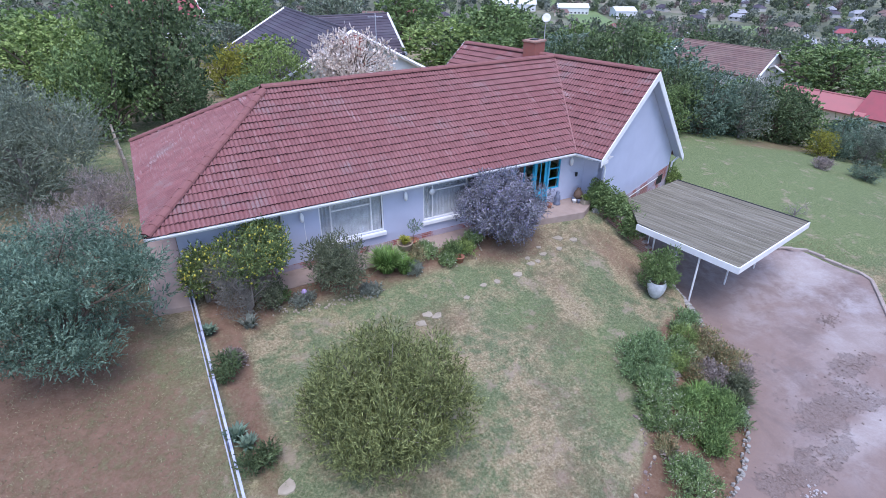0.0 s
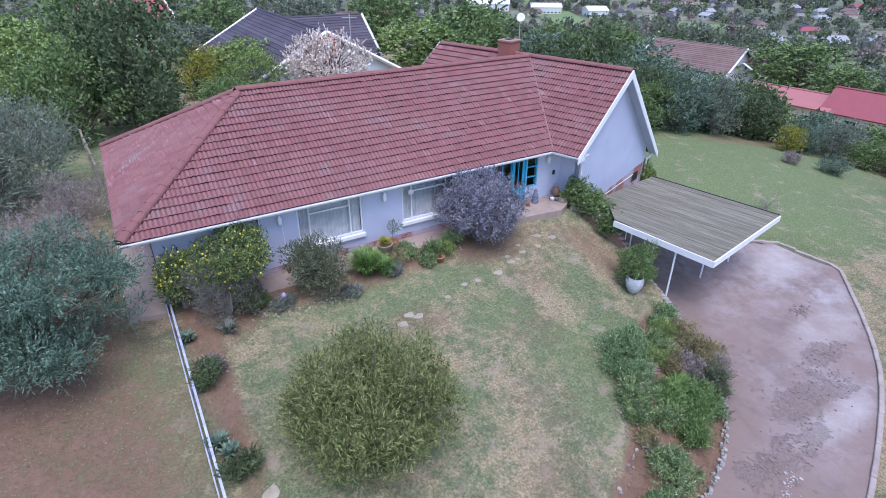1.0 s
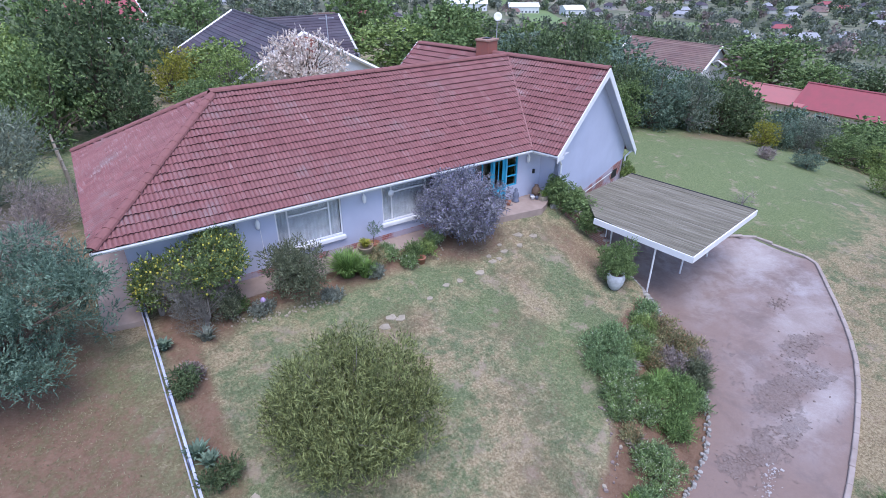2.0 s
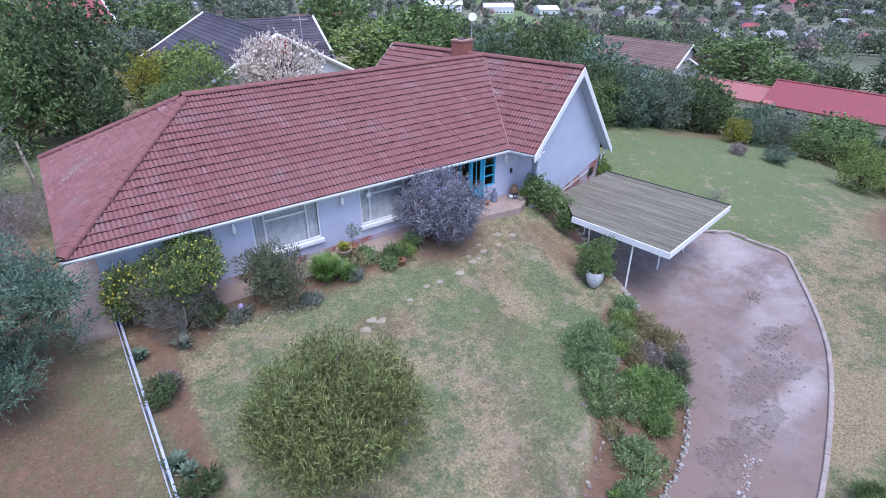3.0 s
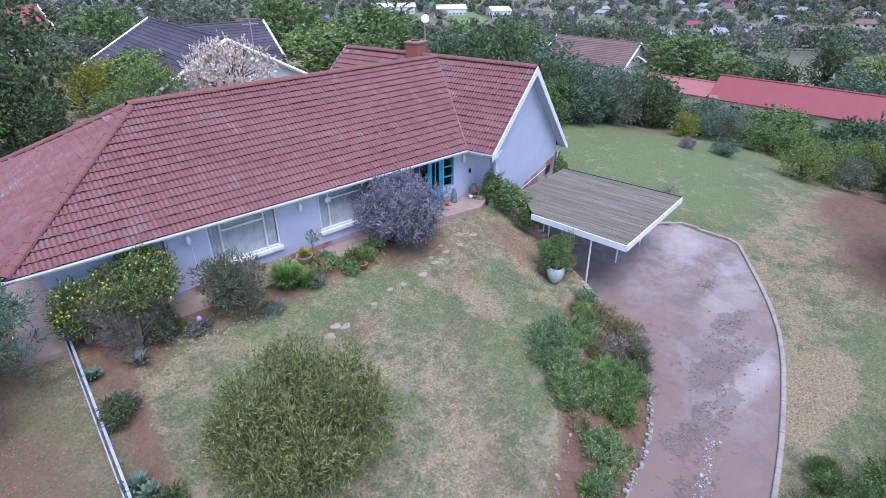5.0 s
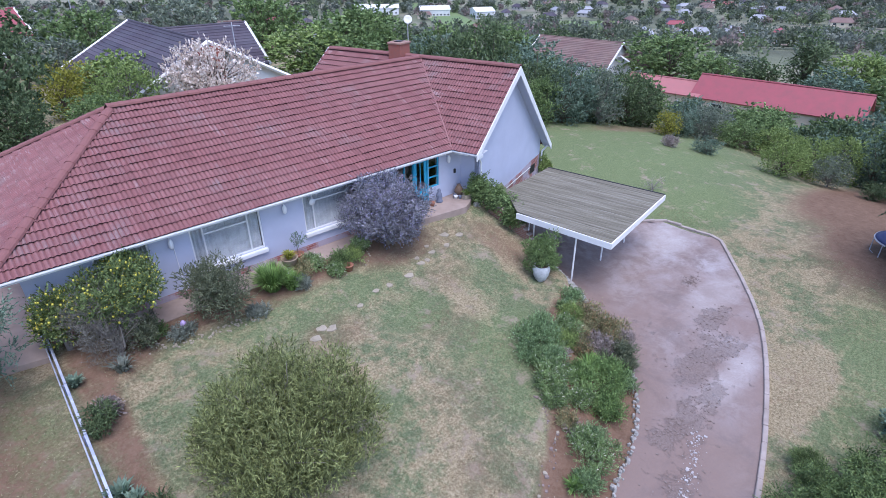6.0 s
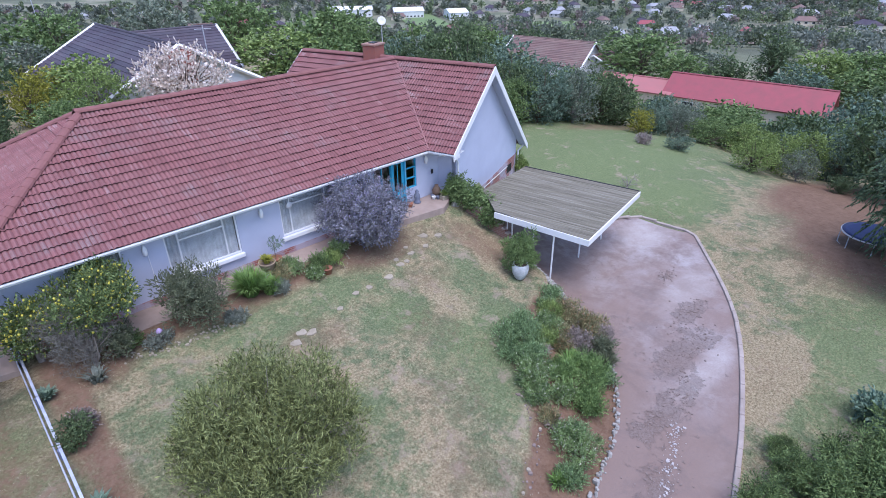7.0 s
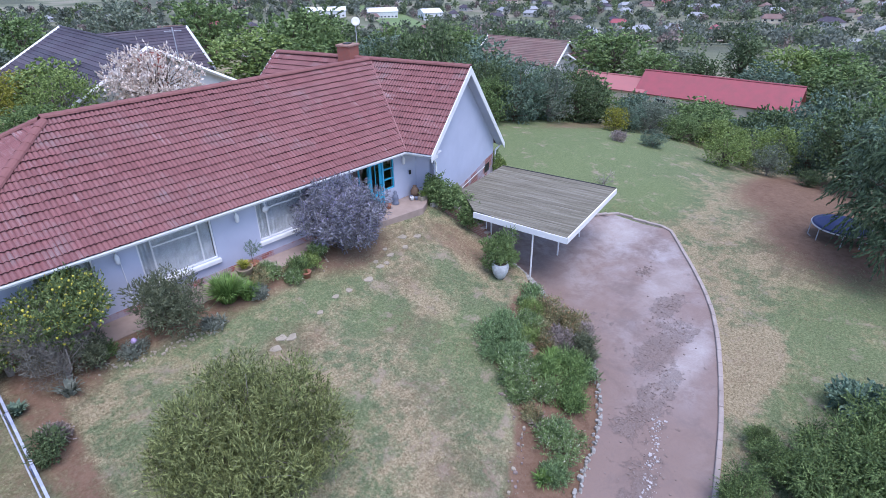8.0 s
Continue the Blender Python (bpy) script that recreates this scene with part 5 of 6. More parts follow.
# flower bed by the wall
for k, (x, y, r, h, mt) in enumerate(((-8.3, -1.0, 0.55, 0.65, L_RUST), (-7.6, -0.95, 0.5, 0.6, L_DAISY), (-6.9, -1.3, 0.5, 0.6, L_MID), (-6.3, -1.2, 0.65, 0.5, L_LIGHT), (-7.2, -1.55, 0.35, 0.35, L_DAISY), (-8.7, -1.6, 0.35, 0.35, L_PALE), (-5.7, -1.0, 0.4, 0.6, L_DAISY), (-12.8, -1.7, 0.5, 0.25, L_PALE), (-10.6, -2.1, 0.4, 0.25, L_PALE), (-13.6, -1.2, 0.4, 0.4, L_MID))):
    plant("flower_clump", plant_meshes(50 + k, h, r, 0.0, 14, 0.2, 4200, 0.065, mt, BARK, 0.015, 0.45, 0.5), on_ground(x, y), "low flowering garden plant in the bed", "plant", group="flower bed by the wall")

# shrubs in the bed along the drive: place, radius, height, leaves, words
BED = [
    (-3.65, -8.35, 0.95, 0.95, L_BED, "soft mound of feathery green leaves"), (-3.0, -8.0, 0.6, 0.7, L_BED, "soft mound of feathery green leaves"), (-4.35, -8.75, 0.5, 0.6, L_BED, "soft mound of feathery green leaves"), (-0.35, -7.35, 0.5, 0.55, L_BED, "low green shrub behind the wall's end"), (-1.15, -7.75, 0.35, 0.35, L_BED, "low green shrub behind the wall's end"),
    (-0.95, -8.55, 0.75, 1.2, L_RUST, "shrub with rusty and cream flower heads"), (-1.5, -8.2, 0.45, 0.8, L_LIGHT, "bright green shrub among faded flowers"), (-0.45, -9.25, 0.6, 1.15, L_RUST, "shrub with rusty and cream flower heads"), (-2.2, -8.6, 0.5, 0.7, L_DAISY, "leafy plant with small white flowers"), (-2.75, -9.0, 0.35, 0.5, L_LIGHT, "bright green low plant"),
    (-1.75, -9.55, 0.7, 0.7, L_TWIG, "dry brown twiggy shrub in the bed"), (-1.1, -9.75, 0.45, 0.85, L_RUST, "shrub with rusty and cream flower heads"), (-1.35, -10.45, 0.5, 0.95, L_GREENGREY, "upright dull green shrub at the drive's edge"), (-0.75, -9.95, 0.35, 0.8, L_TWIG, "dry brown twiggy shrub in the bed"),
    (-4.6, -9.95, 0.75, 0.95, L_DAISY, "leafy plant with small white flowers"), (-4.1, -9.45, 0.55, 0.8, L_BED, "soft green shrub in the middle of the bed"), (-5.1, -10.45, 0.4, 0.55, L_DAISY, "leafy plant with small white flowers"), (-3.45, -10.95, 0.95, 1.0, L_FEATHER, "broad feathery green shrub spreading over the stones"), (-2.7, -10.65, 0.6, 0.95, L_FEATHER, "broad feathery green shrub spreading over the stones"),
    (-3.3, -9.0, 0.4, 0.45, L_DAISY, "leafy plant with small white flowers"), (-2.45, -9.35, 0.35, 0.4, L_RUST, "small dry tuft on bare soil"), (-3.75, -10.2, 0.45, 0.6, L_FEATHER, "soft green shrub in the middle of the bed"), (-2.25, -10.15, 0.4, 0.5, L_GREENGREY, "dull green low plant"), (-4.35, -10.85, 0.4, 0.5, L_DAISY, "leafy plant with small white flowers"), (-6.5, -12.65, 0.4, 0.45, L_BED, "rounded green shrub on bare soil"), (-1.9, -8.9, 0.3, 0.45, L_RUST, "shrub with rusty and cream flower heads"),
    (-4.0, -11.55, 0.5, 0.7, L_FEATHER, "broad feathery green shrub spreading over the stones"), (-2.45, -11.15, 0.45, 0.65, L_BED, "soft green shrub in the middle of the bed"), (-5.75, -12.2, 0.85, 0.85, L_DAISY, "rounded green shrub with a few white flowers"), (-5.3, -11.85, 0.45, 0.6, L_BED, "rounded green shrub on bare soil"), (-5.45, -11.1, 0.25, 0.3, L_RUST, "small dry tuft on bare soil"), (-8.4, -13.3, 0.7, 0.8, L_BED, "rounded green shrub on bare soil"),
]
for k, (x, y, r, h, mt, words) in enumerate(BED):
    plant("bed_shrub", plant_meshes(70 + k, h * 0.85, r * 0.98, 0.0, 26, 0.17 + 0.06 * r, int(4200 + 4200 * r * r), 0.07, mt, BARK, 0.02, 0.34, 0.6, per=6, reach=2.6), on_ground(x, y, -0.03), words, "shrub", group="shrubs in the drive bed")
for k, (x, y, r, h, mt) in enumerate(((-3.0, -10.1, 0.55, 0.6, L_STRAP), (-2.55, -9.95, 0.35, 0.45, L_STRAP), (-1.75, -10.85, 0.4, 0.75, L_GREENGREY), (-5.5, -11.3, 0.35, 0.35, L_TWIG), (-6.9, -12.5, 0.35, 0.45, L_STRAP), (-3.35, -9.3, 0.3, 0.4, L_TWIG))):
    plant("strap_leaf_clump", strappy(300 + k, r, h, 110, mt, 0.022), on_ground(x, y), "clump of narrow arching leaves in the drive bed", "plant")

# bare twigs and low shrubs on the far lawn
plant("bare_shrub", plant_meshes(100, 0.9, 0.75, 0.0, 18, 0.2, 500, 0.1, L_TWIG, BARKGREY, 0.03, 0.1, 0.5, limbs=30), on_ground(12.3, -3.4), "small leafless shrub on the lawn", "shrub")
plant("dry_clump", plant_meshes(101, 0.7, 0.6, 0.0, 14, 0.25, 4000, 0.12, L_TWIG, BARKGREY, 0.03, 0.2, 0.4), on_ground(22.6, 1.1), "purplish dry clump on the lawn", "shrub")

# near greenery at the end of the drive
COMPOUND = plant_meshes(110, 1.95, 1.25, 0.1, 34, 0.26, 17000, 0.085, L_FERN, BARK, 0.06, 0.4, 0.0, 0.7, 4, 0.45, 0.75, 11, 4.6)
for x, y, rz, sc in ((-4.05, -16.6, 0, 0.6), (-2.45, -16.95, 120, 0.62), (-2.8, -18.0, 70, 0.85), (-1.3, -17.95, 200, 0.85), (-1.55, -16.25, 300, 0.36), (-0.1, -18.9, 20, 1.05), (1.0, -19.9, 250, 1.1), (-1.6, -19.2, 150, 1.0)):
    plant("compound_leaf_shrub", COMPOUND, on_ground(x, y), "green shrub with long compound leaves beside the drive", "shrub", rz, sc, "shrubs beside the drive's end")
plant("broadleaf_shrub", plant_meshes(111, 1.0, 0.95, 0.1, 24, 0.34, 5200, 0.15, L_TEAL, BARK, 0.05, 0.5, 0.1, 0.8, 3, 0.5, 0.5, 7, 2.2), on_ground(1.95, -18.2), "broad-leaved blue-green shrub on the lawn", "shrub")

# drooping dark conifer with the trampoline below it
plant("drooping_tree", plant_meshes(112, 9.8, 5.2, -1.3, 150, 0.9, 84000, 0.19, L_CEDAR, BARK, 0.2, 0.34, -1.0, 0.7, 1, 0.55, 0.55, 12, 3.6), on_ground(13.7, -19.3), "tall dark green tree with drooping branches", "tree")

# trees round the gardens: a few kinds, repeated
def kinds(leaves, leaf):
    """The garden trees, made with so many leaves of that size."""
    n, f = leaves, leaf
    return {
        "dark": plant_meshes(120, 8.0, 4.0, -0.6, 110, 0.85, n, f, L_DARK, BARK, 0.2, 0.64, 0.3),
        "mid": plant_meshes(121, 8.0, 4.2, -0.6, 110, 0.85, n, f, L_MID, BARK, 0.2, 0.64, 0.3),
        "grey": plant_meshes(122, 8.0, 4.4, -0.4, 110, 0.85, n, f, L_GREY, BARKGREY, 0.2, 0.5, 0.4),
        "olive": plant_meshes(123, 8.0, 4.2, -0.6, 110, 0.85, n, f, L_OLIVE, BARK, 0.2, 0.56, 0.35),
        "light": plant_meshes(124, 8.0, 4.4, -0.6, 110, 0.85, n, f, L_LIGHT, BARK, 0.2, 0.6, 0.3),
        "yellow": plant_meshes(125, 8.0, 3.6, -0.6, 60, 1.1, int(n * 0.7), f, L_YELLOW, BARK, 0.2, 0.64, 0.3),
        "conifer": plant_meshes(126, 10.0, 3.8, 0.3, 90, 0.8, n, f, L_DARK, BARK, 0.2, 0.3, -0.3, 0.6, 1, 0.5, 0.7, 7, 2.2, 22, 0.85),
        "blossom": plant_meshes(127, 8.0, 6.6, 1.2, 90, 1.0, n, f * 1.3, L_WHITE, BARK, 0.25, 0.55, 0.3, limbs=50, crown="blossom"),
    }


NEAR_KINDS, FAR_KINDS = kinds(11500, 0.25), kinds(5000, 0.42)
SIZE = {"dark": (8.0, 4.0), "mid": (8.0, 4.2), "grey": (8.0, 4.4), "olive": (8.0, 4.2), "light": (8.0, 4.4), "yellow": (8.0, 3.6), "conifer": (10.0, 3.8), "blossom": (8.0, 6.6)}
LABELS = {"dark": "dark green broad-crowned garden tree", "mid": "mid-green broad-crowned garden tree", "grey": "grey-green sparse garden tree", "olive": "silver-green dense garden tree", "light": "light green feathery tree", "yellow": "yellow-green rounded bush tree", "conifer": "dark green pointed conifer beyond the gardens", "blossom": "tree covered in white blossom"}
NAMES = {"conifer": "conifer", "blossom": "blossom_tree", "yellow": "yellow_tree"}


def tree(kind, x, y, r, h, dz=0.0):
    """A tree of one of the kinds, in its own size and turn."""
    ht, rd = SIZE[kind]
    ob = plant(NAMES.get(kind, "garden_tree"), (NEAR_KINDS if math.hypot(x + 15, y + 17) < 52 else FAR_KINDS)[kind], on_ground(x, y, dz), LABELS[kind], "tree", (x * 37 + y * 71) % 360, (r / rd, r / rd, h / ht))
    return ob


TREES = [
    ("dark", -15.0, 26.5, 4.2, 9.6), ("mid", -18.2, 23.5, 3.2, 6.5), ("dark", -13.4, 23.0, 1.9, 4.2), ("light", -22.0, 38.0, 5.2, 6.8), ("grey", -26.0, 24.0, 4.6, 6.0), ("grey", -30.0, 33.0, 5.5, 6.2), ("mid", -27.0, 55.0, 5.5, 7.0), ("dark", -33.0, 48.0, 5.0, 8.0),
    ("mid", -17.0, 57.0, 5.0, 8.0), ("light", -27.0, 28.0, 4.0, 5.0), ("light", -17.0, 36.0, 4.2, 5.6), ("yellow", -9.9, 33.0, 1.9, 4.4), ("yellow", -7.0, 37.5, 2.3, 3.6), ("light", -5.0, 34.5, 3.4, 4.4), ("grey", -7.5, 50.0, 3.6, 4.6), ("dark", -11.0, 60.0, 5.0, 8.0), ("mid", -3.0, 56.0, 4.5, 7.0),
    ("blossom", -1.0, 25.4, 3.7, 5.5), ("light", 13.0, 36.0, 5.0, 5.0), ("mid", 14.5, 33.5, 4.4, 4.6), ("mid", 22.5, 43.0, 5.6, 7.3), ("mid", 27.0, 46.0, 5.0, 7.0), ("grey", 33.0, 40.0, 4.4, 5.5), ("olive", 28.0, 36.0, 4.0, 5.0),
    ("dark", 16.2, 14.2, 3.4, 7.7), ("olive", 21.5, 14.0, 3.6, 5.9), ("dark", 14.0, 16.5, 3.0, 6.4), ("olive", 20.4, 9.4, 2.5, 4.8), ("mid", 17.6, 9.8, 2.0, 3.8), ("olive", 25.0, 10.2, 3.0, 4.6), ("grey", 24.3, 8.6, 2.3, 4.8), ("dark", 28.6, 8.6, 2.6, 5.2), ("dark", 31.2, 9.0, 2.4, 4.4), ("yellow", 27.8, 4.0, 1.25, 2.2), ("olive", 30.0, 4.4, 1.7, 3.0),
    ("grey", 32.8, 3.2, 2.0, 3.2), ("grey", 36.0, 4.0, 2.0, 3.2), ("mid", 37.0, 0.0, 2.4, 3.2), ("mid", 41.5, 1.0, 2.8, 3.8), ("light", 26.2, -5.6, 1.7, 2.6), ("light", 29.5, -6.0, 1.9, 3.0), ("light", 32.5, -7.4, 2.0, 3.6), ("grey", 27.5, -8.2, 1.4, 2.4), ("dark", 39.0, -5.0, 2.6, 5.0), ("olive", 37.5, -9.0, 2.4, 5.0), ("olive", 24.5, -0.8, 1.1, 1.3), ("dark", 26.8, -11.0, 0.9, 1.3), ("dark", 30.5, -12.5, 3.4, 6.5), ("olive", 27.0, -15.0, 3.0, 6.5), ("mid", 35.0, -13.0, 3.5, 7.5),
    ("dark", 76.0, 15.5, 3.4, 5.6), ("mid", 80.0, -3.0, 6.0, 6.5), ("dark", 73.0, -6.0, 5.0, 6.0), ("olive", 69.0, -12.0, 5.0, 6.0), ("mid", 72.0, 21.0, 5.0, 6.0), ("olive", 78.0, 6.0, 4.5, 5.0),
    ("mid", 75.0, 29.5, 8.0, 8.2), ("grey", 84.0, 22.0, 4.6, 4.6), ("conifer", 84.0, 12.0, 4.6, 9.8), ("light", 86.0, 5.5, 5.0, 6.4), ("mid", 91.0, 0.5, 6.0, 7.0), ("dark", 97.0, -4.0, 5.0, 4.5), ("grey", 60.0, -8.0, 4.0, 6.0), ("olive", 55.0, -6.0, 3.5, 7.0), ("grey", 52.0, -14.0, 5.0, 7.0), ("olive", 44.0, -14.0, 4.0, 7.0),
    ("mid", 47.0, 3.0, 3.4, 4.2), ("olive", 50.0, 4.0, 2.6, 3.0), ("olive", 50.0, -3.0, 3.4, 4.2), ("mid", 57.0, -1.0, 3.0, 3.8), ("light", 34.5, -2.5, 2.2, 2.8), ("olive", 34.0, -9.5, 2.2, 4.2), ("mid", 47.0, -8.0, 3.2, 5.4),
    ("dark", 23.0, 12.0, 3.0, 4.7), ("mid", 26.5, 11.5, 3.0, 4.4), ("dark", 19.0, 11.0, 2.4, 5.0), ("dark", 30.0, 11.5, 3.0, 4.0), ("mid", 33.5, 9.0, 2.4, 3.2), ("olive", 22.6, 9.6, 2.0, 4.4), ("mid", 12.5, 14.0, 2.6, 4.6), ("light", -19.0, 31.0, 4.0, 6.0), ("olive", -25.0, 16.0, 3.6, 4.8), ("grey", -4.0, 30.0, 2.4, 3.6),
    ("mid", 33.5, 0.6, 2.0, 2.6), ("olive", 35.5, 6.0, 2.3, 3.4), ("dark", 38.5, 7.5, 2.4, 3.6), ("mid", 43.5, 4.5, 2.6, 3.4), ("olive", 40.0, -2.5, 2.4, 3.4), ("light", -6.5, 26.5, 2.6, 4.6), ("mid", -9.0, 23.0, 2.6, 3.4), ("olive", 36.0, -5.5, 2.2, 3.4),
    ("dark", 45.0, 33.0, 4.6, 6.0), ("olive", 39.0, 30.0, 5.0, 6.5), ("mid", 52.0, 36.0, 4.4, 4.6), ("dark", 56.0, 46.0, 4.4, 6.4), ("grey", 44.0, 22.0, 4.0, 4.0), ("olive", 38.0, 17.0, 3.4, 4.0), ("mid", 36.0, 12.5, 3.0, 5.0), ("mid", 44.0, 50.0, 6.0, 8.0), ("dark", 33.0, 55.0, 6.0, 8.5), ("mid", 66.0, 58.0, 6.0, 8.0), ("dark", 90.0, 66.0, 5.0, 5.5), ("grey", 104.0, 45.0, 4.0, 3.6), ("mid", 20.0, 62.0, 6.0, 8.0), ("grey", 9.0, 60.0, 5.0, 7.0),
]
for row in TREES:
    tree(*row)
# ---- neighbouring and distant houses ----
def house_block(name, loc, rz, ln, wd, wall_h, roof_h, wall_mat, roof_mat, label, hip=0.0, eave=0.4, windows=3, chimney=False, white_edge=True, courses=False):
    """A neighbour's house: walls, a pitched roof along x, windows with frames."""
    h = thing(name, label, "house", loc, rz)
    part("wall", box((-ln / 2, -wd / 2, -2.0), (ln / 2, wd / 2, wall_h)), wall_mat, h)
    L, W = ln / 2 + eave, wd / 2 + eave
    z0, z1 = wall_h - 0.1, wall_h + roof_h
    rx = L - hip
    for s in (-1, 1):
        roof = part("roof", slab([(-L, s * W, z0), (L, s * W, z0), (rx, 0, z1), (-rx, 0, z1)], 0.15), roof_mat, h)
        if courses:
            bm = bmesh.new()
            n = int(math.hypot(W, z1 - z0) / 0.42)
            for j in range(n):
                a, b = j / n, (j + 1.12) / n
                b = min(b, 1.0)
                xa, xb = L - hip * a, L - hip * b
                q = [(-xa, s * W * (1 - a), z0 + (z1 - z0) * a + 0.07), (xa, s * W * (1 - a), z0 + (z1 - z0) * a + 0.07), (xb, s * W * (1 - b), z0 + (z1 - z0) * b + 0.015), (-xb, s * W * (1 - b), z0 + (z1 - z0) * b + 0.015)]
                vs = [bm.verts.new(v) for v in q]
                lo = [bm.verts.new((v[0], v[1], v[2] - 0.06)) for v in q[:2]]
                bm.faces.new(vs)
                bm.faces.new((lo[0], lo[1], vs[1], vs[0]))
            bmesh.ops.recalc_face_normals(bm, faces=bm.faces)
            tagged(part("tiling", bm, roof_mat, roof), kind="stuff")
    for s in (-1, 1):
        if hip:
            part("roof", slab([(s * L, -W, z0), (s * L, W, z0), (s * rx, 0, z1)], 0.15), roof_mat, h)
        else:
            bm = bmesh.new()
            vs = [bm.verts.new((s * ln / 2, y, z)) for y, z in ((-wd / 2, wall_h), (wd / 2, wall_h), (0, z1 - 0.25))]
            vb = [bm.verts.new((s * (ln / 2 - 0.2), y, z)) for y, z in ((-wd / 2, wall_h), (wd / 2, wall_h), (0, z1 - 0.25))]
            bm.faces.new(vs)
            bm.faces.new(vb[::-1])
            for i in range(3):
                bm.faces.new((vs[i], vb[i], vb[(i + 1) % 3], vs[(i + 1) % 3]))
            bmesh.ops.recalc_face_normals(bm, faces=bm.faces)
            part("gable", bm, wall_mat, h)
            if white_edge:
                for t in (-1, 1):
                    part("bargeboard", tube([(s * (L + 0.03), t * (W + 0.05), z0 - 0.05), (s * (L + 0.03), 0, z1)], 0.16, 4), WHITE, h)
    part("ridge", tube([(-rx, 0, z1 + 0.02), (rx, 0, z1 + 0.02)], 0.12, 6), roof_mat, h)
    for i in range(windows):
        x = -ln / 2 + ln * (i + 0.5) / windows
        for s in (-1, 1):
            w = part("window", box((x - 0.75, s * wd / 2 - 0.03, 0.9), (x + 0.75, s * wd / 2 + 0.03, 2.0)), WHITE, h)
            part("pane", box((x - 0.68, s * wd / 2 - 0.05, 0.97), (x + 0.68, s * wd / 2 + 0.05, 1.93)), DARKGLASS, w)
    if chimney:
        part("chimney", box((-0.5, -0.4, z1 - 1.2), (0.5, 0.4, z1 + 0.8), pose(ln * 0.22, -1.2, 0), 0.03), BRICK, h)
    return h


def mat_darkglass():
    m, nt, b = nodes_of("dark_window", 0.1, 0.5)
    p = world_pos(nt)
    nt.links.new(mix(nt, noise_tex(nt, p, 0.8), (0.02, 0.022, 0.025), (0.05, 0.055, 0.06)), b.inputs["Base Color"])
    return m


DARKGLASS = mat_darkglass()


def at_ground(x, y, dz=0.0):
    return (x, y, float(gz(x, y)) + dz)


house_block("neighbour_house", at_ground(-0.2, 37.8, -0.3), -88.8, 19.0, 13.0, 2.0, 3.6, OFFWHITE, DARKTILE, "house with a dark tiled roof and white edges", 0.0, courses=True)
house_block("neighbour_wing", at_ground(4.4, 41.6, -0.25), -4, 8.0, 10.0, 2.0, 3.2, OFFWHITE, DARKTILE, "wing with a dark tiled roof and white edge", courses=True)
single("neighbour_chimney", box((-0.9, -0.5, 0), (0.9, 0.5, 5.2), None, 0.03), BRICK, "broad red brick chimney of a dark-roofed house", "chimney", m=pose(*at_ground(-0.1, 28.0, -0.5)))
house_block("neighbour_house", (59.9, 6.9, -9.6), -83.2, 18.2, 6.2, 2.6, 2.2, CREAM, REDROOF, "long cream house under a red sheet roof", white_edge=False)
house_block("neighbour_house", (58.0, 20.4, -9.9), -83.2, 10.0, 6.0, 3.0, 1.1, CREAM, FADEDRED, "cream house wing under a low red roof", white_edge=False)
house_block("neighbour_house", at_ground(69.0, 43.5, 0.0), -80, 15.0, 10.0, 2.8, 3.2, OFFWHITE, BROWNTILE, "white-gabled house with a brown tiled roof", courses=True)
house_block("neighbour_house", at_ground(74.0, 36.0, 0.0), 8, 8.0, 7.0, 2.2, 1.8, OFFWHITE, BROWNTILE, "low house with a grey-brown tiled roof")
house_block("neighbour_house", at_ground(24.0, 84.0, -1.2), -20, 14.0, 9.0, 2.6, 2.4, BRICKPALE, BROWNTILE, "far house with a brown tiled roof", hip=3.0)
house_block("neighbour_house", at_ground(-12.0, 84.0, 0.3), 10, 12.0, 9.0, 2.8, 3.0, OFFWHITE, REDROOF, "far white house with a red roof")


STEELROOF = mat_painted("grey_sheet_roof", (0.36, 0.365, 0.38), (0.27, 0.28, 0.295), 0.6, 0.3)


FADEDWALL = mat_painted("faded_plaster", (0.56, 0.54, 0.5), (0.45, 0.43, 0.4), 0.85, 0.3)


def town():
    rng = random.Random(21)
    kinds = []
    for nm, wm, rm, lb in (("a", FADEDWALL, STEELROOF, "small white-walled house far off in the valley"), ("b", FADEDWALL, REDROOF, "small red-roofed house far off in the valley"), ("c", CREAM, BROWNTILE, "small brown-roofed house far off in the valley"), ("d", FADEDWALL, DARKTILE, "small dark-roofed house far off in the valley"), ("e", BRICKPALE, STEELROOF, "small grey-roofed house far off in the valley")):
        k = house_block("distant_house", (0, 0, -500), 0, 10.5, 6.5, 2.4, 1.9, wm, rm, lb, hip=1.8, windows=3)
        tagged(k, group="houses in the valley")
        kinds.append(k)
    spots = []
    for _ in range(2200):
        az, d = rng.uniform(radians(-8), radians(86)), rng.uniform(230, 620)
        x, y = -15 + d * math.sin(az), -17 + d * math.cos(az)
        if noise.noise(Vector((x * 0.012, y * 0.012, 3.0))) < (-0.05 if az > 0.75 else 0.12) or any((x - a) ** 2 + (y - b) ** 2 < 330 for a, b in spots):
            continue
        spots.append((x, y))
        if len(spots) >= 105:
            break
    for i, (x, y) in enumerate(spots):
        src = kinds[rng.choice((0, 0, 1, 2, 2, 3, 3, 4))]
        m = pose(*at_ground(x, y, 0.2), 0, 0, rng.uniform(0, 180))
        if i < 5:
            kinds[i].matrix_basis = m
        else:
            copy_thing(src, m)
    return spots



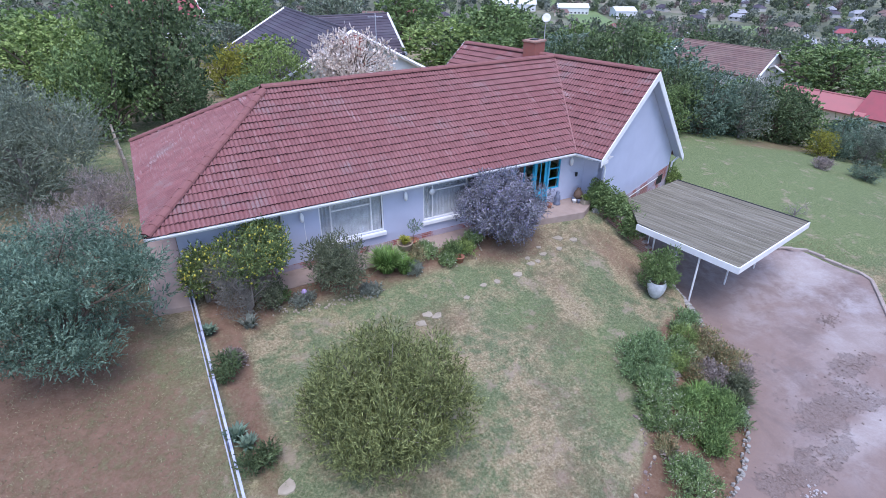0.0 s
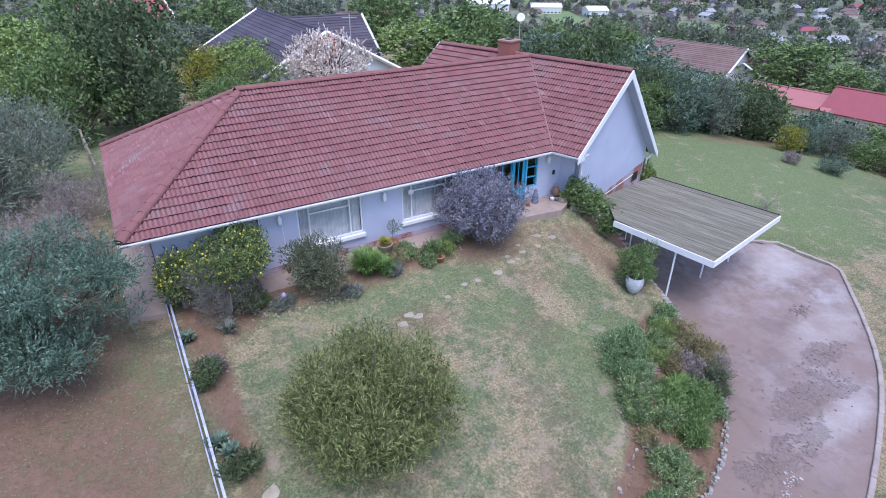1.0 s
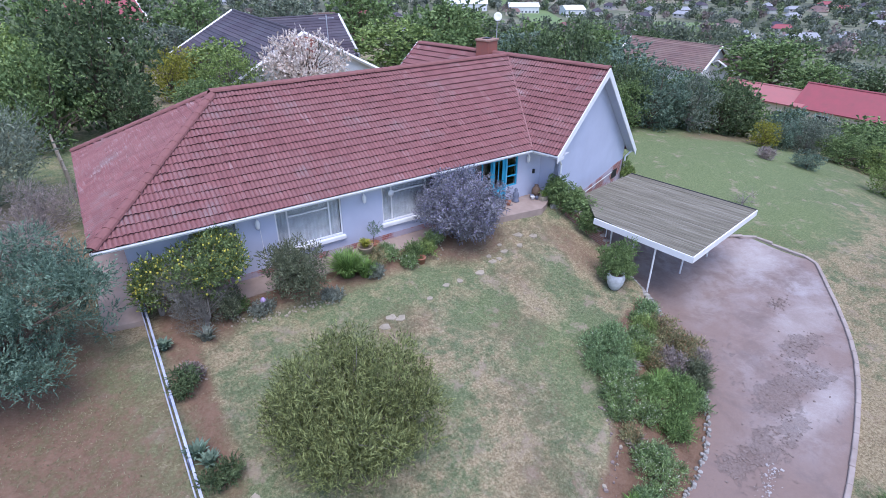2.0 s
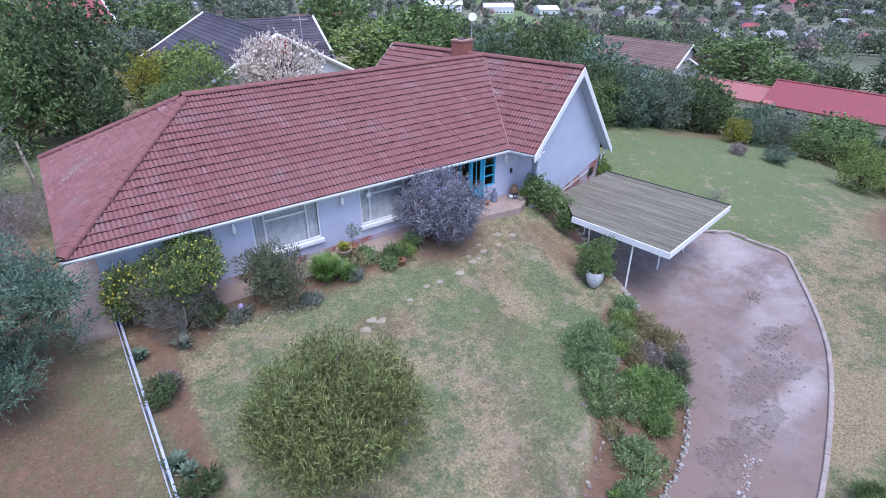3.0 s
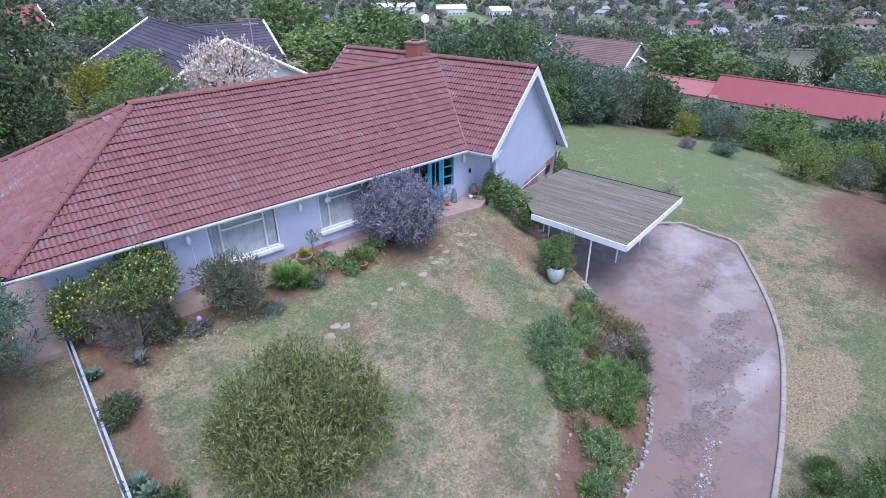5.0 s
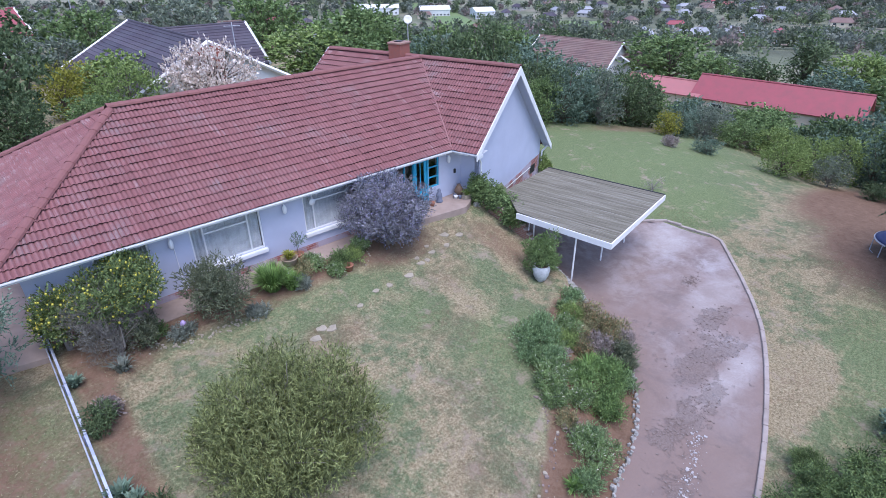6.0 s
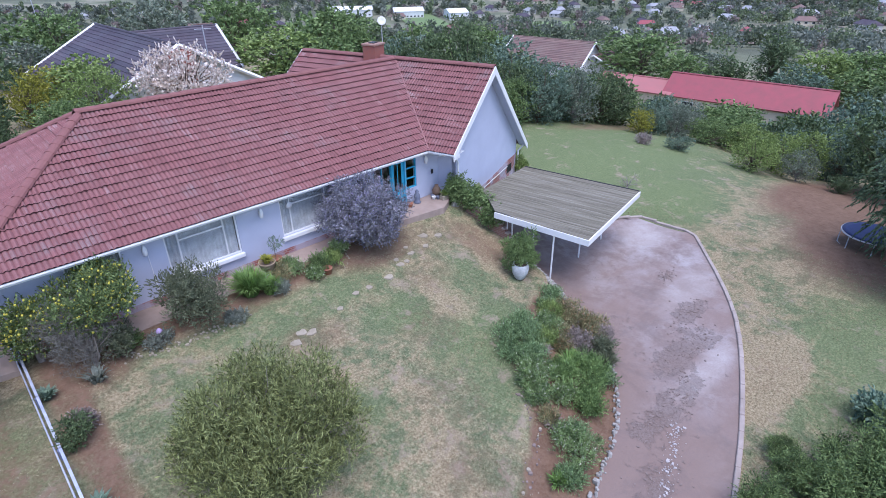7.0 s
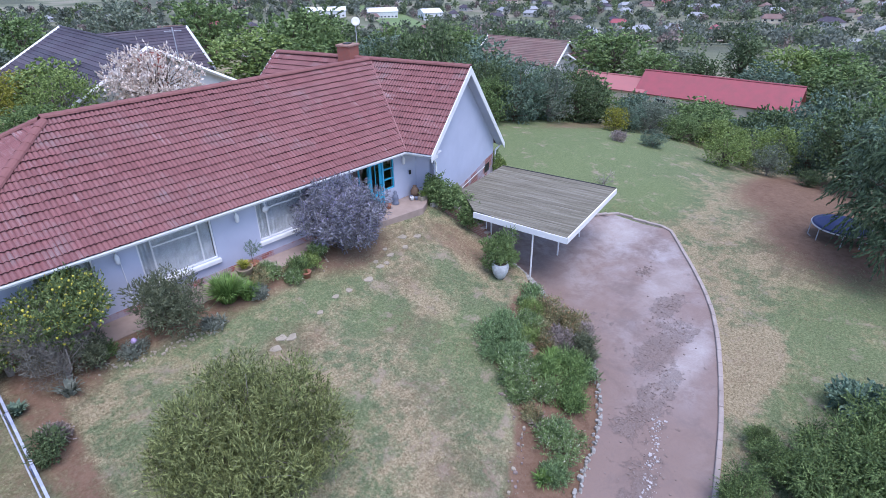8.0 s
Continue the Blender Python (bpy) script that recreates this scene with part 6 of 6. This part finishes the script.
SPOTS = town()
for x, y, rz, ln in ((258, 376, -35, 34), (283, 335, -35, 22), (300, 300, -30, 14)):
    house_block("warehouse", at_ground(x, y, 0.0), rz, ln, 20, 5, 2.0, OFFWHITE, OFFWHITE, "long white sheds far off in the valley", windows=8)


def road(pts, w, mat, label):
    p = resample(soften(pts, 2), 80)
    t = np.gradient(p, axis=0)
    t /= np.linalg.norm(t, axis=1, keepdims=True)
    nrm = np.stack([-t[:, 1], t[:, 0]], 1)
    s = np.linspace(-w, w, 5)
    P = p[:, None] + nrm[:, None] * s[None, :, None]
    Z = gz(P[..., 0], P[..., 1]) + 0.5
    ob = new("road", grid_mesh("road", P[..., 0], P[..., 1], Z, mat))
    tagged(ob, label, "road", kind="structure")


ROADGREY = mat_painted("road_grey", (0.30, 0.295, 0.30), (0.25, 0.245, 0.25), 0.8, 0.2)
FIELD = mat_painted("playing_field", (0.15, 0.22, 0.09), (0.20, 0.26, 0.11), 0.95, 0.05)
EARTHF = mat_painted("ploughed_field", (0.21, 0.16, 0.12), (0.25, 0.2, 0.14), 0.95, 0.05)
road([(150, -30), (195, 14), (225, 20), (330, 18), (520, -20)], 3.0, ROADGREY, "pale road through the valley")
road([(195, 14), (240, 2), (330, -40)], 3.0, ROADGREY, "pale road through the valley")
road([(190, 75), (330, 230)], 22.0, FIELD, "green playing field in the valley")
road([(135, 62), (185, 48)], 11.0, EARTHF, "bare brown plot in the valley")
road([(150, 120), (290, 330), (330, 420)], 14.0, FIELD, "pale green field in the valley")
wall = thing("boundary_wall", "long white boundary wall in the valley", "wall", kind="structure")
for i in range(12):
    x, y = 205 + i * 3.0, 62 - i * 5.0
    part("wall_panel", box((-2.85, -0.15, -1), (2.85, 0.15, 2.2)), OFFWHITE, wall).matrix_basis = pose(*at_ground(x, y), 0, 0, math.degrees(math.atan2(-5, 3)))


def woods(name, seed, mat, count, near, far, leaf, label):
    """Far trees, more than one could count, as clumps of leaves."""
    rng = np.random.default_rng(seed)
    q = []
    made = 0
    while made < count:
        az = rng.uniform(radians(-14), radians(90))
        d = near + (far - near) * rng.random() ** 0.8
        x, y = -15 + d * math.sin(az), -17 + d * math.cos(az)
        nz = noise.noise(Vector((x * 0.011, y * 0.011, 7.0)))
        if nz < -0.12 and rng.random() < 0.85:
            continue
        if side_field(x, y) or (d < 125 and (abs(x - 60) < 16 and abs(y - 10) < 22)) or any((x - a) ** 2 + (y - b) ** 2 < 42 for a, b in SPOTS):
            continue
        made += 1
        h, r = rng.uniform(2.8, 5.6) * (1 + d / 900), rng.uniform(2.2, 4.6)
        cl = clump_set(rng, h, r, 0.2, 9, r * 0.5, 0.85)
        pts, out = crown_points(rng, int(150 * (1.3 if d < 220 else 0.75)), cl, 0.6)
        s = leaf * (0.5 + d / 480)
        qq = leaf_quads(rng, pts, out, s, 0.75, 0.3)
        q.append(qq + np.array([x, y, float(gz(x, y))]))
    ob = new(name, quads_mesh(name, np.concatenate(q), mat))
    tagged(ob, label, "woods", kind="stuff")


def side_field(x, y):
    for (ax, ay), (bx, by), w in (((190, 75), (330, 230), 20), ((135, 62), (185, 48), 12), ((150, 120), (290, 330), 13), ((150, -30), (195, 14), 5), ((195, 14), (225, 20), 5), ((225, 20), (330, 18), 5)):
        t = max(0, min(1, ((x - ax) * (bx - ax) + (y - ay) * (by - ay)) / ((bx - ax) ** 2 + (by - ay) ** 2)))
        if math.hypot(x - ax - t * (bx - ax), y - ay - t * (by - ay)) < w:
            return True
    return False


W_DARK = mat_leaf("dark_woods", (0.075, 0.095, 0.065), (0.16, 0.19, 0.12), shoots=0.2, lift=1.1)
W_OLIVE = mat_leaf("grey_green_woods", (0.12, 0.14, 0.11), (0.24, 0.265, 0.21), shoots=0.2, lift=1.1)
W_MID = mat_leaf("green_woods", (0.10, 0.135, 0.07), (0.21, 0.265, 0.13), shoots=0.2, lift=1.1)
W_BROWN = mat_leaf("brown_woods", (0.16, 0.13, 0.115), (0.28, 0.23, 0.2), shoots=0.2, lift=1.1)
woods("distant_woods", 61, W_DARK, 800, 130, 640, 0.95, "dark green trees scattered through the valley")
woods("distant_woods", 62, W_OLIVE, 700, 130, 640, 0.95, "grey-green trees scattered through the valley")
woods("distant_woods", 63, W_MID, 560, 130, 640, 0.95, "mid-green trees scattered through the valley")
woods("distant_woods", 64, W_BROWN, 240, 150, 620, 0.95, "brown and rusty trees scattered through the valley")
# ---- small things in the garden ----
GRIT = mat_painted("brown_grit", (0.27, 0.215, 0.19), (0.17, 0.13, 0.115), 0.9, 9, 0.2)
CRUMB = mat_painted("pale_stone_crumbs", (0.5, 0.47, 0.46), (0.36, 0.33, 0.32), 0.9, 6, 0.2)
OLDWHITE = mat_painted("old_whitewash", (0.60, 0.62, 0.63), (0.28, 0.30, 0.30), 0.8, 4, 0.3)
def along(line, step):
    p = np.array(line, float)
    n = max(2, int(sum(math.hypot(*(b - a)) for a, b in zip(p, p[1:])) / step))
    q = resample([tuple(v) for v in soften(p, 2)], n)
    return q


def build_retaining_wall():
    ob = thing("retaining_wall", "curved red brick garden wall with pale worn coping", "wall", kind="structure")
    line = [(1.0, -0.9), (1.0, -2.2), (1.05, -3.1), (1.12, -3.9), (1.0, -5.0), (0.85, -6.1), (0.62, -7.0), (0.35, -7.6)]
    p = along(line, 0.2)
    rng = random.Random(9)
    for i, ((ax, ay), (bx, by)) in enumerate(zip(p, p[1:])):
        ln, ang = math.hypot(bx - ax, by - ay), math.degrees(math.atan2(by - ay, bx - ax))
        t = i / (len(p) - 2)
        top = float(np.interp((ay + by) / 2, [-7.7, -5.6, -4.6, -3.9, -3.4, -2.9, -2.2, -0.9], [-2.12, -1.7, -1.28, -0.75, -0.36, -0.14, 0.0, 0.1]))
        w = part("wall_segment", box((-0.004, -0.11, -2.6 - top), (ln + 0.004, 0.11, -0.06)), BRICKPLAIN, ob)
        w.matrix_basis = pose(ax, ay, top, 0, 0, ang)
        c = part("coping", box((0.002, -0.12, -0.06), (ln - 0.002, 0.12, 0.01 + rng.uniform(0, 0.012)), None, 0.015), KERB if t < 0.6 else GREYSTONE, ob)
        c.matrix_basis = pose(ax, ay, top, 0, 0, ang + rng.uniform(-1.5, 1.5))


def mat_brickplain():
    m, nt, b = nodes_of("garden_brick", 0.9, 0.2)
    p = world_pos(nt)
    sx = nt.nodes.new("ShaderNodeSeparateXYZ")
    nt.links.new(p, sx.inputs[0])
    cx = nt.nodes.new("ShaderNodeCombineXYZ")
    nt.links.new(mathn(nt, "SUBTRACT", sx.outputs[0], sx.outputs[1]), cx.inputs[0])
    nt.links.new(sx.outputs[2], cx.inputs[1])
    br = node(nt, "ShaderNodeTexBrick", Scale=1.0)
    br.inputs["Brick Width"].default_value, br.inputs["Row Height"].default_value, br.inputs["Mortar Size"].default_value = 0.3, 0.086, 0.01
    br.inputs["Color1"].default_value, br.inputs["Color2"].default_value, br.inputs["Mortar"].default_value = (0.25, 0.11, 0.085, 1), (0.32, 0.16, 0.12, 1), (0.34, 0.29, 0.26, 1)
    nt.links.new(cx.outputs[0], br.inputs["Vector"])
    n = noise_tex(nt, p, 3.0, 5, 0.6)
    c = mix(nt, mathn(nt, "MULTIPLY", n, 0.5), br.outputs["Color"], (0.22, 0.16, 0.12))
    nt.links.new(c, b.inputs["Base Color"])
    bump(nt, b, br.outputs["Fac"], -0.5, 0.01)
    return m


BRICKPLAIN = mat_brickplain()
build_retaining_wall()


def stone_mesh(rng, r, h):
    """A rough flat-topped stone."""
    n = rng.randint(5, 8)
    ph = rng.uniform(0, 6)
    ring = [(r * rng.uniform(0.7, 1.1) * math.cos(ph + 2 * math.pi * k / n), r * rng.uniform(0.6, 1.0) * math.sin(ph + 2 * math.pi * k / n)) for k in range(n)]
    bm = bmesh.new()
    lo = [bm.verts.new((x, y, -0.1)) for x, y in ring]
    hi = [bm.verts.new((x * 0.95, y * 0.95, h * rng.uniform(0.85, 1.0))) for x, y in ring]
    top = [bm.verts.new((x * 0.8, y * 0.8, h * rng.uniform(0.98, 1.15))) for x, y in ring]
    for k in range(n):
        bm.faces.new((lo[k], lo[(k + 1) % n], hi[(k + 1) % n], hi[k]))
        bm.faces.new((hi[k], hi[(k + 1) % n], top[(k + 1) % n], top[k]))
    bm.faces.new(top)
    return bm


def build_stones():
    rng = random.Random(31)
    for x, y, r in ((-9.63, -4.14, 0.27), (-9.21, -3.81, 0.24), (-8.95, -3.97, 0.25), (-7.5, -3.54, 0.17), (-6.57, -3.19, 0.2), (-5.97, -3.18, 0.18), (-4.98, -3.08, 0.27), (-4.12, -2.77, 0.2), (-3.76, -2.73, 0.18), (-4.07, -2.45, 0.15), (-3.28, -2.44, 0.2), (-2.1, -1.8, 0.28), (-1.5, -2.1, 0.25), (-2.43, -2.39, 0.2), (-3.24, -2.05, 0.15), (-15.15, -8.14, 0.3)):
        single("stepping_stone", stone_mesh(rng, r * 0.92, 0.02), STONE, "flat pale stepping stone set in the lawn", "stone", "stepping stones", m=pose(*on_ground(x, y, 0.0), 0, 0, rng.uniform(0, 360)))
    edge = thing("stone_edging", "rough pale stones edging the bed along the drive", "edging", kind="structure")
    for x, y in along([(0.35, -8.3), (-0.2, -9.6), (-1.15, -10.55), (-2.25, -11.5), (-3.4, -12.2), (-4.6, -12.8), (-6.4, -13.3), (-9.0, -14.15)], 0.075):
        s = part("stone", stone_mesh(rng, rng.uniform(0.03, 0.085), rng.uniform(0.05, 0.16)), GREYSTONE, edge)
        s.matrix_basis = pose(*on_ground(x + rng.uniform(-0.09, 0.09), y + rng.uniform(-0.09, 0.09), -0.02), rng.uniform(-16, 16), rng.uniform(-16, 16), rng.uniform(0, 360))
    rim = thing("bed_rim", "small stones along the lawn side of the bed", "edging", kind="structure")
    for x, y in along([(-5.3, -9.9), (-5.75, -10.7), (-6.3, -11.4), (-7.3, -12.0), (-8.4, -12.5)], 0.07):
        s = part("stone", stone_mesh(rng, 0.015 + 0.06 * rng.random() ** 3, rng.uniform(0.03, 0.07)), GRIT if rng.random() < 0.7 else STONE, rim)
        s.matrix_basis = pose(*on_ground(x + rng.gauss(0, 0.12), y + rng.gauss(0, 0.12), -0.01), 0, 0, rng.uniform(0, 360))
    rim2 = thing("bed_rim", "small pale stones edging the bed below the windows", "edging", kind="structure")
    for x, y in along([(-13.9, -1.7), (-12.8, -2.0), (-11.5, -2.15), (-10.2, -2.0)], 0.05) .tolist() + along([(-7.3, -1.75), (-6.4, -1.75), (-5.6, -1.4), (-5.4, -0.9)], 0.16).tolist():
        s = part("stone", stone_mesh(rng, rng.uniform(0.025, 0.06), rng.uniform(0.03, 0.06)), STONE, rim2)
        s.matrix_basis = pose(*on_ground(x + rng.uniform(-0.15, 0.15), y + rng.uniform(-0.25, 0.2), -0.01), 0, 0, rng.uniform(0, 360))
    # broken pale crumbs on the drive
    r2 = np.random.default_rng(5)
    n = 150
    t = r2.random(n)
    x = -5.4 + 3.0 * t + r2.normal(0, 0.1, n)
    y = -14.75 + 1.05 * t + r2.normal(0, 0.12, n)
    bm = bmesh.new()
    for a, b in zip(x, y):
        s = 0.014 + 0.05 * r2.random() ** 3
        bmesh.ops.create_cube(bm, size=1, matrix=pose(a, b, float(gz(a, b)) + 0.045, r2.uniform(-20, 20), r2.uniform(-20, 20), r2.uniform(0, 360)) @ Matrix.Diagonal((s * 1.6, s, s * 0.5, 1)))
    single("loose_gravel", bm, CRUMB, "pale broken stone crumbs strewn on the drive", "gravel", kind="stuff")
    bm = bmesh.new()
    for _ in range(900):
        wx, wy, rx, ry, v = BROKEN[int(r2.integers(len(BROKEN)))]
        px, py = wx + rx * r2.normal(0, 0.5), wy + ry * r2.normal(0, 0.6)
        if side_distance(np.array(px), np.array(py), EDGE_L) > -0.3:
            continue
        s = 0.012 + 0.04 * r2.random() ** 2
        bmesh.ops.create_cube(bm, size=1, matrix=pose(px, py, float(gz(px, py)) + 0.04, 0, r2.uniform(-20, 20), r2.uniform(0, 360)) @ Matrix.Diagonal((s * 1.5, s, s * 0.6, 1)))
    single("loose_gravel", bm, GRIT, "brownish grit strewn over the drive", "gravel", kind="stuff")


build_stones()


def build_pots():
    urn = thing("garden_urn", "large whitewashed egg-shaped pot at the lawn's edge", "pot", on_ground(-0.55, -5.95, 0.0))
    part("body", lathe([(0.12, -0.02), (0.21, 0.08), (0.31, 0.3), (0.35, 0.52), (0.32, 0.68), (0.30, 0.72), (0.26, 0.70), (0.27, 0.62)], 22), OLDWHITE, urn)
    part("soil", lathe([(0.01, 0.6), (0.27, 0.6), (0.265, 0.63), (0.01, 0.64)], 16), BARK, urn)
    p = thing("planter", "weathered tan pot with a green plant on a pale pedestal", "pot", (-8.55, -0.62, -0.3))
    part("pedestal", lathe([(0.2, 0.0), (0.2, 0.03), (0.14, 0.08), (0.13, 0.3), (0.18, 0.34)], 14), OFFWHITE, p)
    part("body", lathe([(0.17, 0.34), (0.25, 0.4), (0.3, 0.62), (0.32, 0.66), (0.28, 0.66), (0.22, 0.56)], 16), TANPOT, p)
    part("foliage", strappy(41, 0.3, 0.35, 60, L_YELLOW)[0], None, p).matrix_basis = pose(0, 0, 0.62)
    t = thing("terracotta_pot", "terracotta pot with a thin small-leaved plant", "pot", (-7.95, -0.1, -0.27))
    part("body", lathe([(0.14, 0.0), (0.2, 0.3), (0.23, 0.31), (0.23, 0.36), (0.19, 0.36), (0.17, 0.28)], 16), TERRA, t)
    for me in plant_meshes(42, 1.0, 0.3, 0.45, 10, 0.14, 500, 0.07, L_OLIVE, BARK, 0.012, 0.4, 0.4):
        part(me.name.split(".")[0], me, None, t).matrix_basis = pose(0, 0, 0.25)
    t = thing("terracotta_pot", "small brown pot with a dry plant", "pot", (-9.1, -0.25, -0.27))
    part("body", lathe([(0.12, 0.0), (0.17, 0.26), (0.19, 0.27), (0.19, 0.31), (0.15, 0.3)], 14), TERRA, t)
    part("foliage", strappy(43, 0.3, 0.45, 40, L_TWIG)[0], None, t).matrix_basis = pose(0, 0, 0.2)
    t = thing("terracotta_pot", "empty terracotta pot at the bed's edge", "pot", on_ground(-6.75, -1.7))
    part("body", lathe([(0.13, -0.02), (0.18, 0.2), (0.2, 0.21), (0.2, 0.25), (0.16, 0.25), (0.13, 0.1)], 16), TERRA, t)
    # porch
    st = single("garden_statue", lathe([(0.16, 0.0), (0.17, 0.06), (0.12, 0.1), (0.15, 0.25), (0.13, 0.42), (0.07, 0.48), (0.09, 0.56), (0.05, 0.64), (0.01, 0.66)], 14), SLATE, "blue-grey seated garden ornament on the porch", "statue", m=pose(-0.62, 0.15, -0.04))
    single("stone_jar", lathe([(0.12, 0.0), (0.2, 0.16), (0.21, 0.3), (0.13, 0.46), (0.08, 0.5), (0.1, 0.56), (0.07, 0.56)], 16), JAR, "brown stoneware jar standing on the porch", "jar", m=pose(0.55, 0.1, -0.04))
    b = thing("plant_trough", "low pot of bright green leaves on the porch", "pot", (0.62, -0.42, -0.04))
    part("body", box((-0.25, -0.13, 0), (0.25, 0.13, 0.2), None, 0.02), STONE, b)
    part("foliage", strappy(46, 0.3, 0.32, 90, L_LIGHT)[0], None, b).matrix_basis = pose(0, 0, 0.15)
    for k, (x, y, r) in enumerate(((0.18, -0.1, 0.1), (0.33, -0.22, 0.08), (0.25, 0.05, 0.09))):
        single("small_pot", lathe([(r * 0.7, 0.0), (r, 0.12), (r * 1.05, 0.16), (r * 0.8, 0.16), (r * 0.6, 0.08)], 12), SLATE if k else OFFWHITE, "small glazed pot standing on the porch", "pot", m=pose(x, y, -0.04))
    single("small_pot", lathe([(0.1, 0.0), (0.14, 0.14), (0.15, 0.18), (0.11, 0.18), (0.09, 0.1)], 12), TERRA, "small terracotta pot beside the front door", "pot", m=pose(-1.15, 0.05, -0.04))
    rng = random.Random(3)
    for x, y in ((0.75, -0.85), (0.9, -0.95), (0.95, -0.75), (1.1, -0.95)):
        single("loose_stone", stone_mesh(rng, 0.12, 0.15), GREYSTONE, "grey loose stone beside the porch", "stone", m=pose(*on_ground(x, y)))
    single("garden_ornament", lathe([(0.1, 0.0), (0.12, 0.12), (0.07, 0.2), (0.1, 0.3), (0.05, 0.38), (0.01, 0.4)], 12), LILAC, "small lilac garden ornament in the bed", "ornament", m=pose(*on_ground(-12.75, -1.5)))


TANPOT = mat_painted("weathered_tan_pot", (0.36, 0.27, 0.18), (0.28, 0.22, 0.16), 0.85, 5)
SLATE = mat_painted("blue_grey_glaze", (0.13, 0.15, 0.21), (0.2, 0.22, 0.28), 0.5, 6)
JAR = mat_painted("brown_stoneware", (0.17, 0.11, 0.075), (0.22, 0.15, 0.1), 0.6, 6)
LILAC = mat_painted("lilac_paint", (0.42, 0.3, 0.55), (0.5, 0.4, 0.6), 0.6, 6)
build_pots()


def build_trampoline():
    tr = thing("trampoline", "round blue trampoline on steel legs under a tree", "trampoline", (14.95, -14.75, -2.6))
    n, R, z = 40, 1.25, 0.72
    bm = bmesh.new()
    add_tube(bm, [(R * math.cos(2 * math.pi * k / n), R * math.sin(2 * math.pi * k / n), z) for k in range(n + 1)], 0.035, 8)
    part("frame", bm, STEEL, tr, "galvanised round frame")
    part("pad", lathe([(1.0, z + 0.02), (1.22, z + 0.03), (1.24, z + 0.045), (1.0, z + 0.05)], 40), PADBLUE, tr, "blue safety pad")
    part("mat", lathe([(0.01, z + 0.01), (1.01, z + 0.015), (1.01, z + 0.03), (0.01, z + 0.025)], 40), MATBLUE, tr, "dark blue jumping mat")
    for k in range(4):
        a, b = 2 * math.pi * (k + 0.18) / 4, 2 * math.pi * (k + 0.62) / 4
        p0, p1 = Vector((R * math.cos(a), R * math.sin(a), z)), Vector((R * math.cos(b), R * math.sin(b), z))
        part("leg", tube([p0, (p0.x, p0.y, 0.05), (p0.x, p0.y, 0.02), (p1.x, p1.y, 0.02), (p1.x, p1.y, 0.05), p1], 0.024, 6), STEEL, tr)


PADBLUE = mat_painted("blue_pad", (0.022, 0.032, 0.1), (0.03, 0.04, 0.12), 0.6, 3)
MATBLUE = mat_painted("dark_blue_mat", (0.02, 0.025, 0.07), (0.03, 0.035, 0.09), 0.7, 3)
build_trampoline()


def build_back_fence():
    f = thing("back_fence", "weathered timber fence beside the back garden", "fence")
    for i in range(5):
        x, y = -17.6 - 0.15 * i, 12.5 + 2.0 * i
        z = float(gz(x, y))
        part("post", box((x - 0.06, y - 0.06, z - 0.2), (x + 0.06, y + 0.06, z + 1.5), None, 0.01), PALEWOOD, f)
        if i < 4:
            for h in (0.6, 1.35):
                part("rail", tube([(x, y, z + h), (x - 0.15, y + 2.0, z + h - 0.05)], 0.05, 4), PALEWOOD, f)


PALEWOOD = mat_painted("pale_timber", (0.36, 0.31, 0.24), (0.28, 0.24, 0.19), 0.85, 4, 0.3)
build_back_fence()


def aerial(x, y, z, h, mat, label):
    a = thing("aerial_mast", label, "aerial", (x, y, z))
    part("mast", tube([(0, 0, -2.5), (0, 0, h)], 0.05, 6), mat, a)
    part("boom", tube([(-0.7, 0.2, h - 0.3), (0.7, -0.2, h - 0.3)], 0.03, 5), mat, a)
    for k in range(4):
        t = -0.6 + 0.4 * k
        part("element", tube([(t - 0.1, -0.35 - t * 0.28, h - 0.3), (t + 0.1, 0.35 - t * 0.28, h - 0.3)], 0.02, 4), mat, a)


aerial(5.5, 36.5, 1.2, 3.0, STEEL, "tall television aerial on a neighbour's roof")
aerial(-3.0, 60.0, 3.0, 7.0, STEEL, "thin mast behind a neighbour's house")


def grass_tufts():
    """Single blades all over the near lawn."""
    rng = np.random.default_rng(77)
    n = 210000
    x, y = rng.uniform(-26, 12, n), rng.uniform(-19, 4, n)
    d = side_distance(x, y, EDGE_L)
    dr = side_distance(x, y, EDGE_R)
    lawn = (d > 2.0) & ~((x > -16.4) & (y > -0.9)) | ((d > 0.5) & (y > -7) & (y < -1.2) & (x > -16))
    right = (dr < -0.25) & (d < -1) & (y < -5)
    keep = (lawn | right) & ~((x > -13.5) & (x < -3) & (y > -1.9)) & ~((x > -16.1) & (x < -15.2))
    patch = np.sin(x * 1.3 + 1.7 * np.sin(y * 0.9)) * np.sin(y * 1.1 + 1.3 * np.sin(x * 0.7))
    keep &= rng.random(n) < 0.55 + 0.4 * patch
    x, y = x[keep], y[keep]
    c = np.stack([x, y, gz(x, y) + 0.02], 1)
    q = leaf_quads(rng, c, np.zeros_like(c), 0.075, 0.22, 0.5, 0.7)
    ob = new("lawn_grass", quads_mesh("lawn_grass", q, BLADES))
    tagged(ob, "short dry and green grass blades of the lawn", "grass", kind="stuff")


grass_tufts()
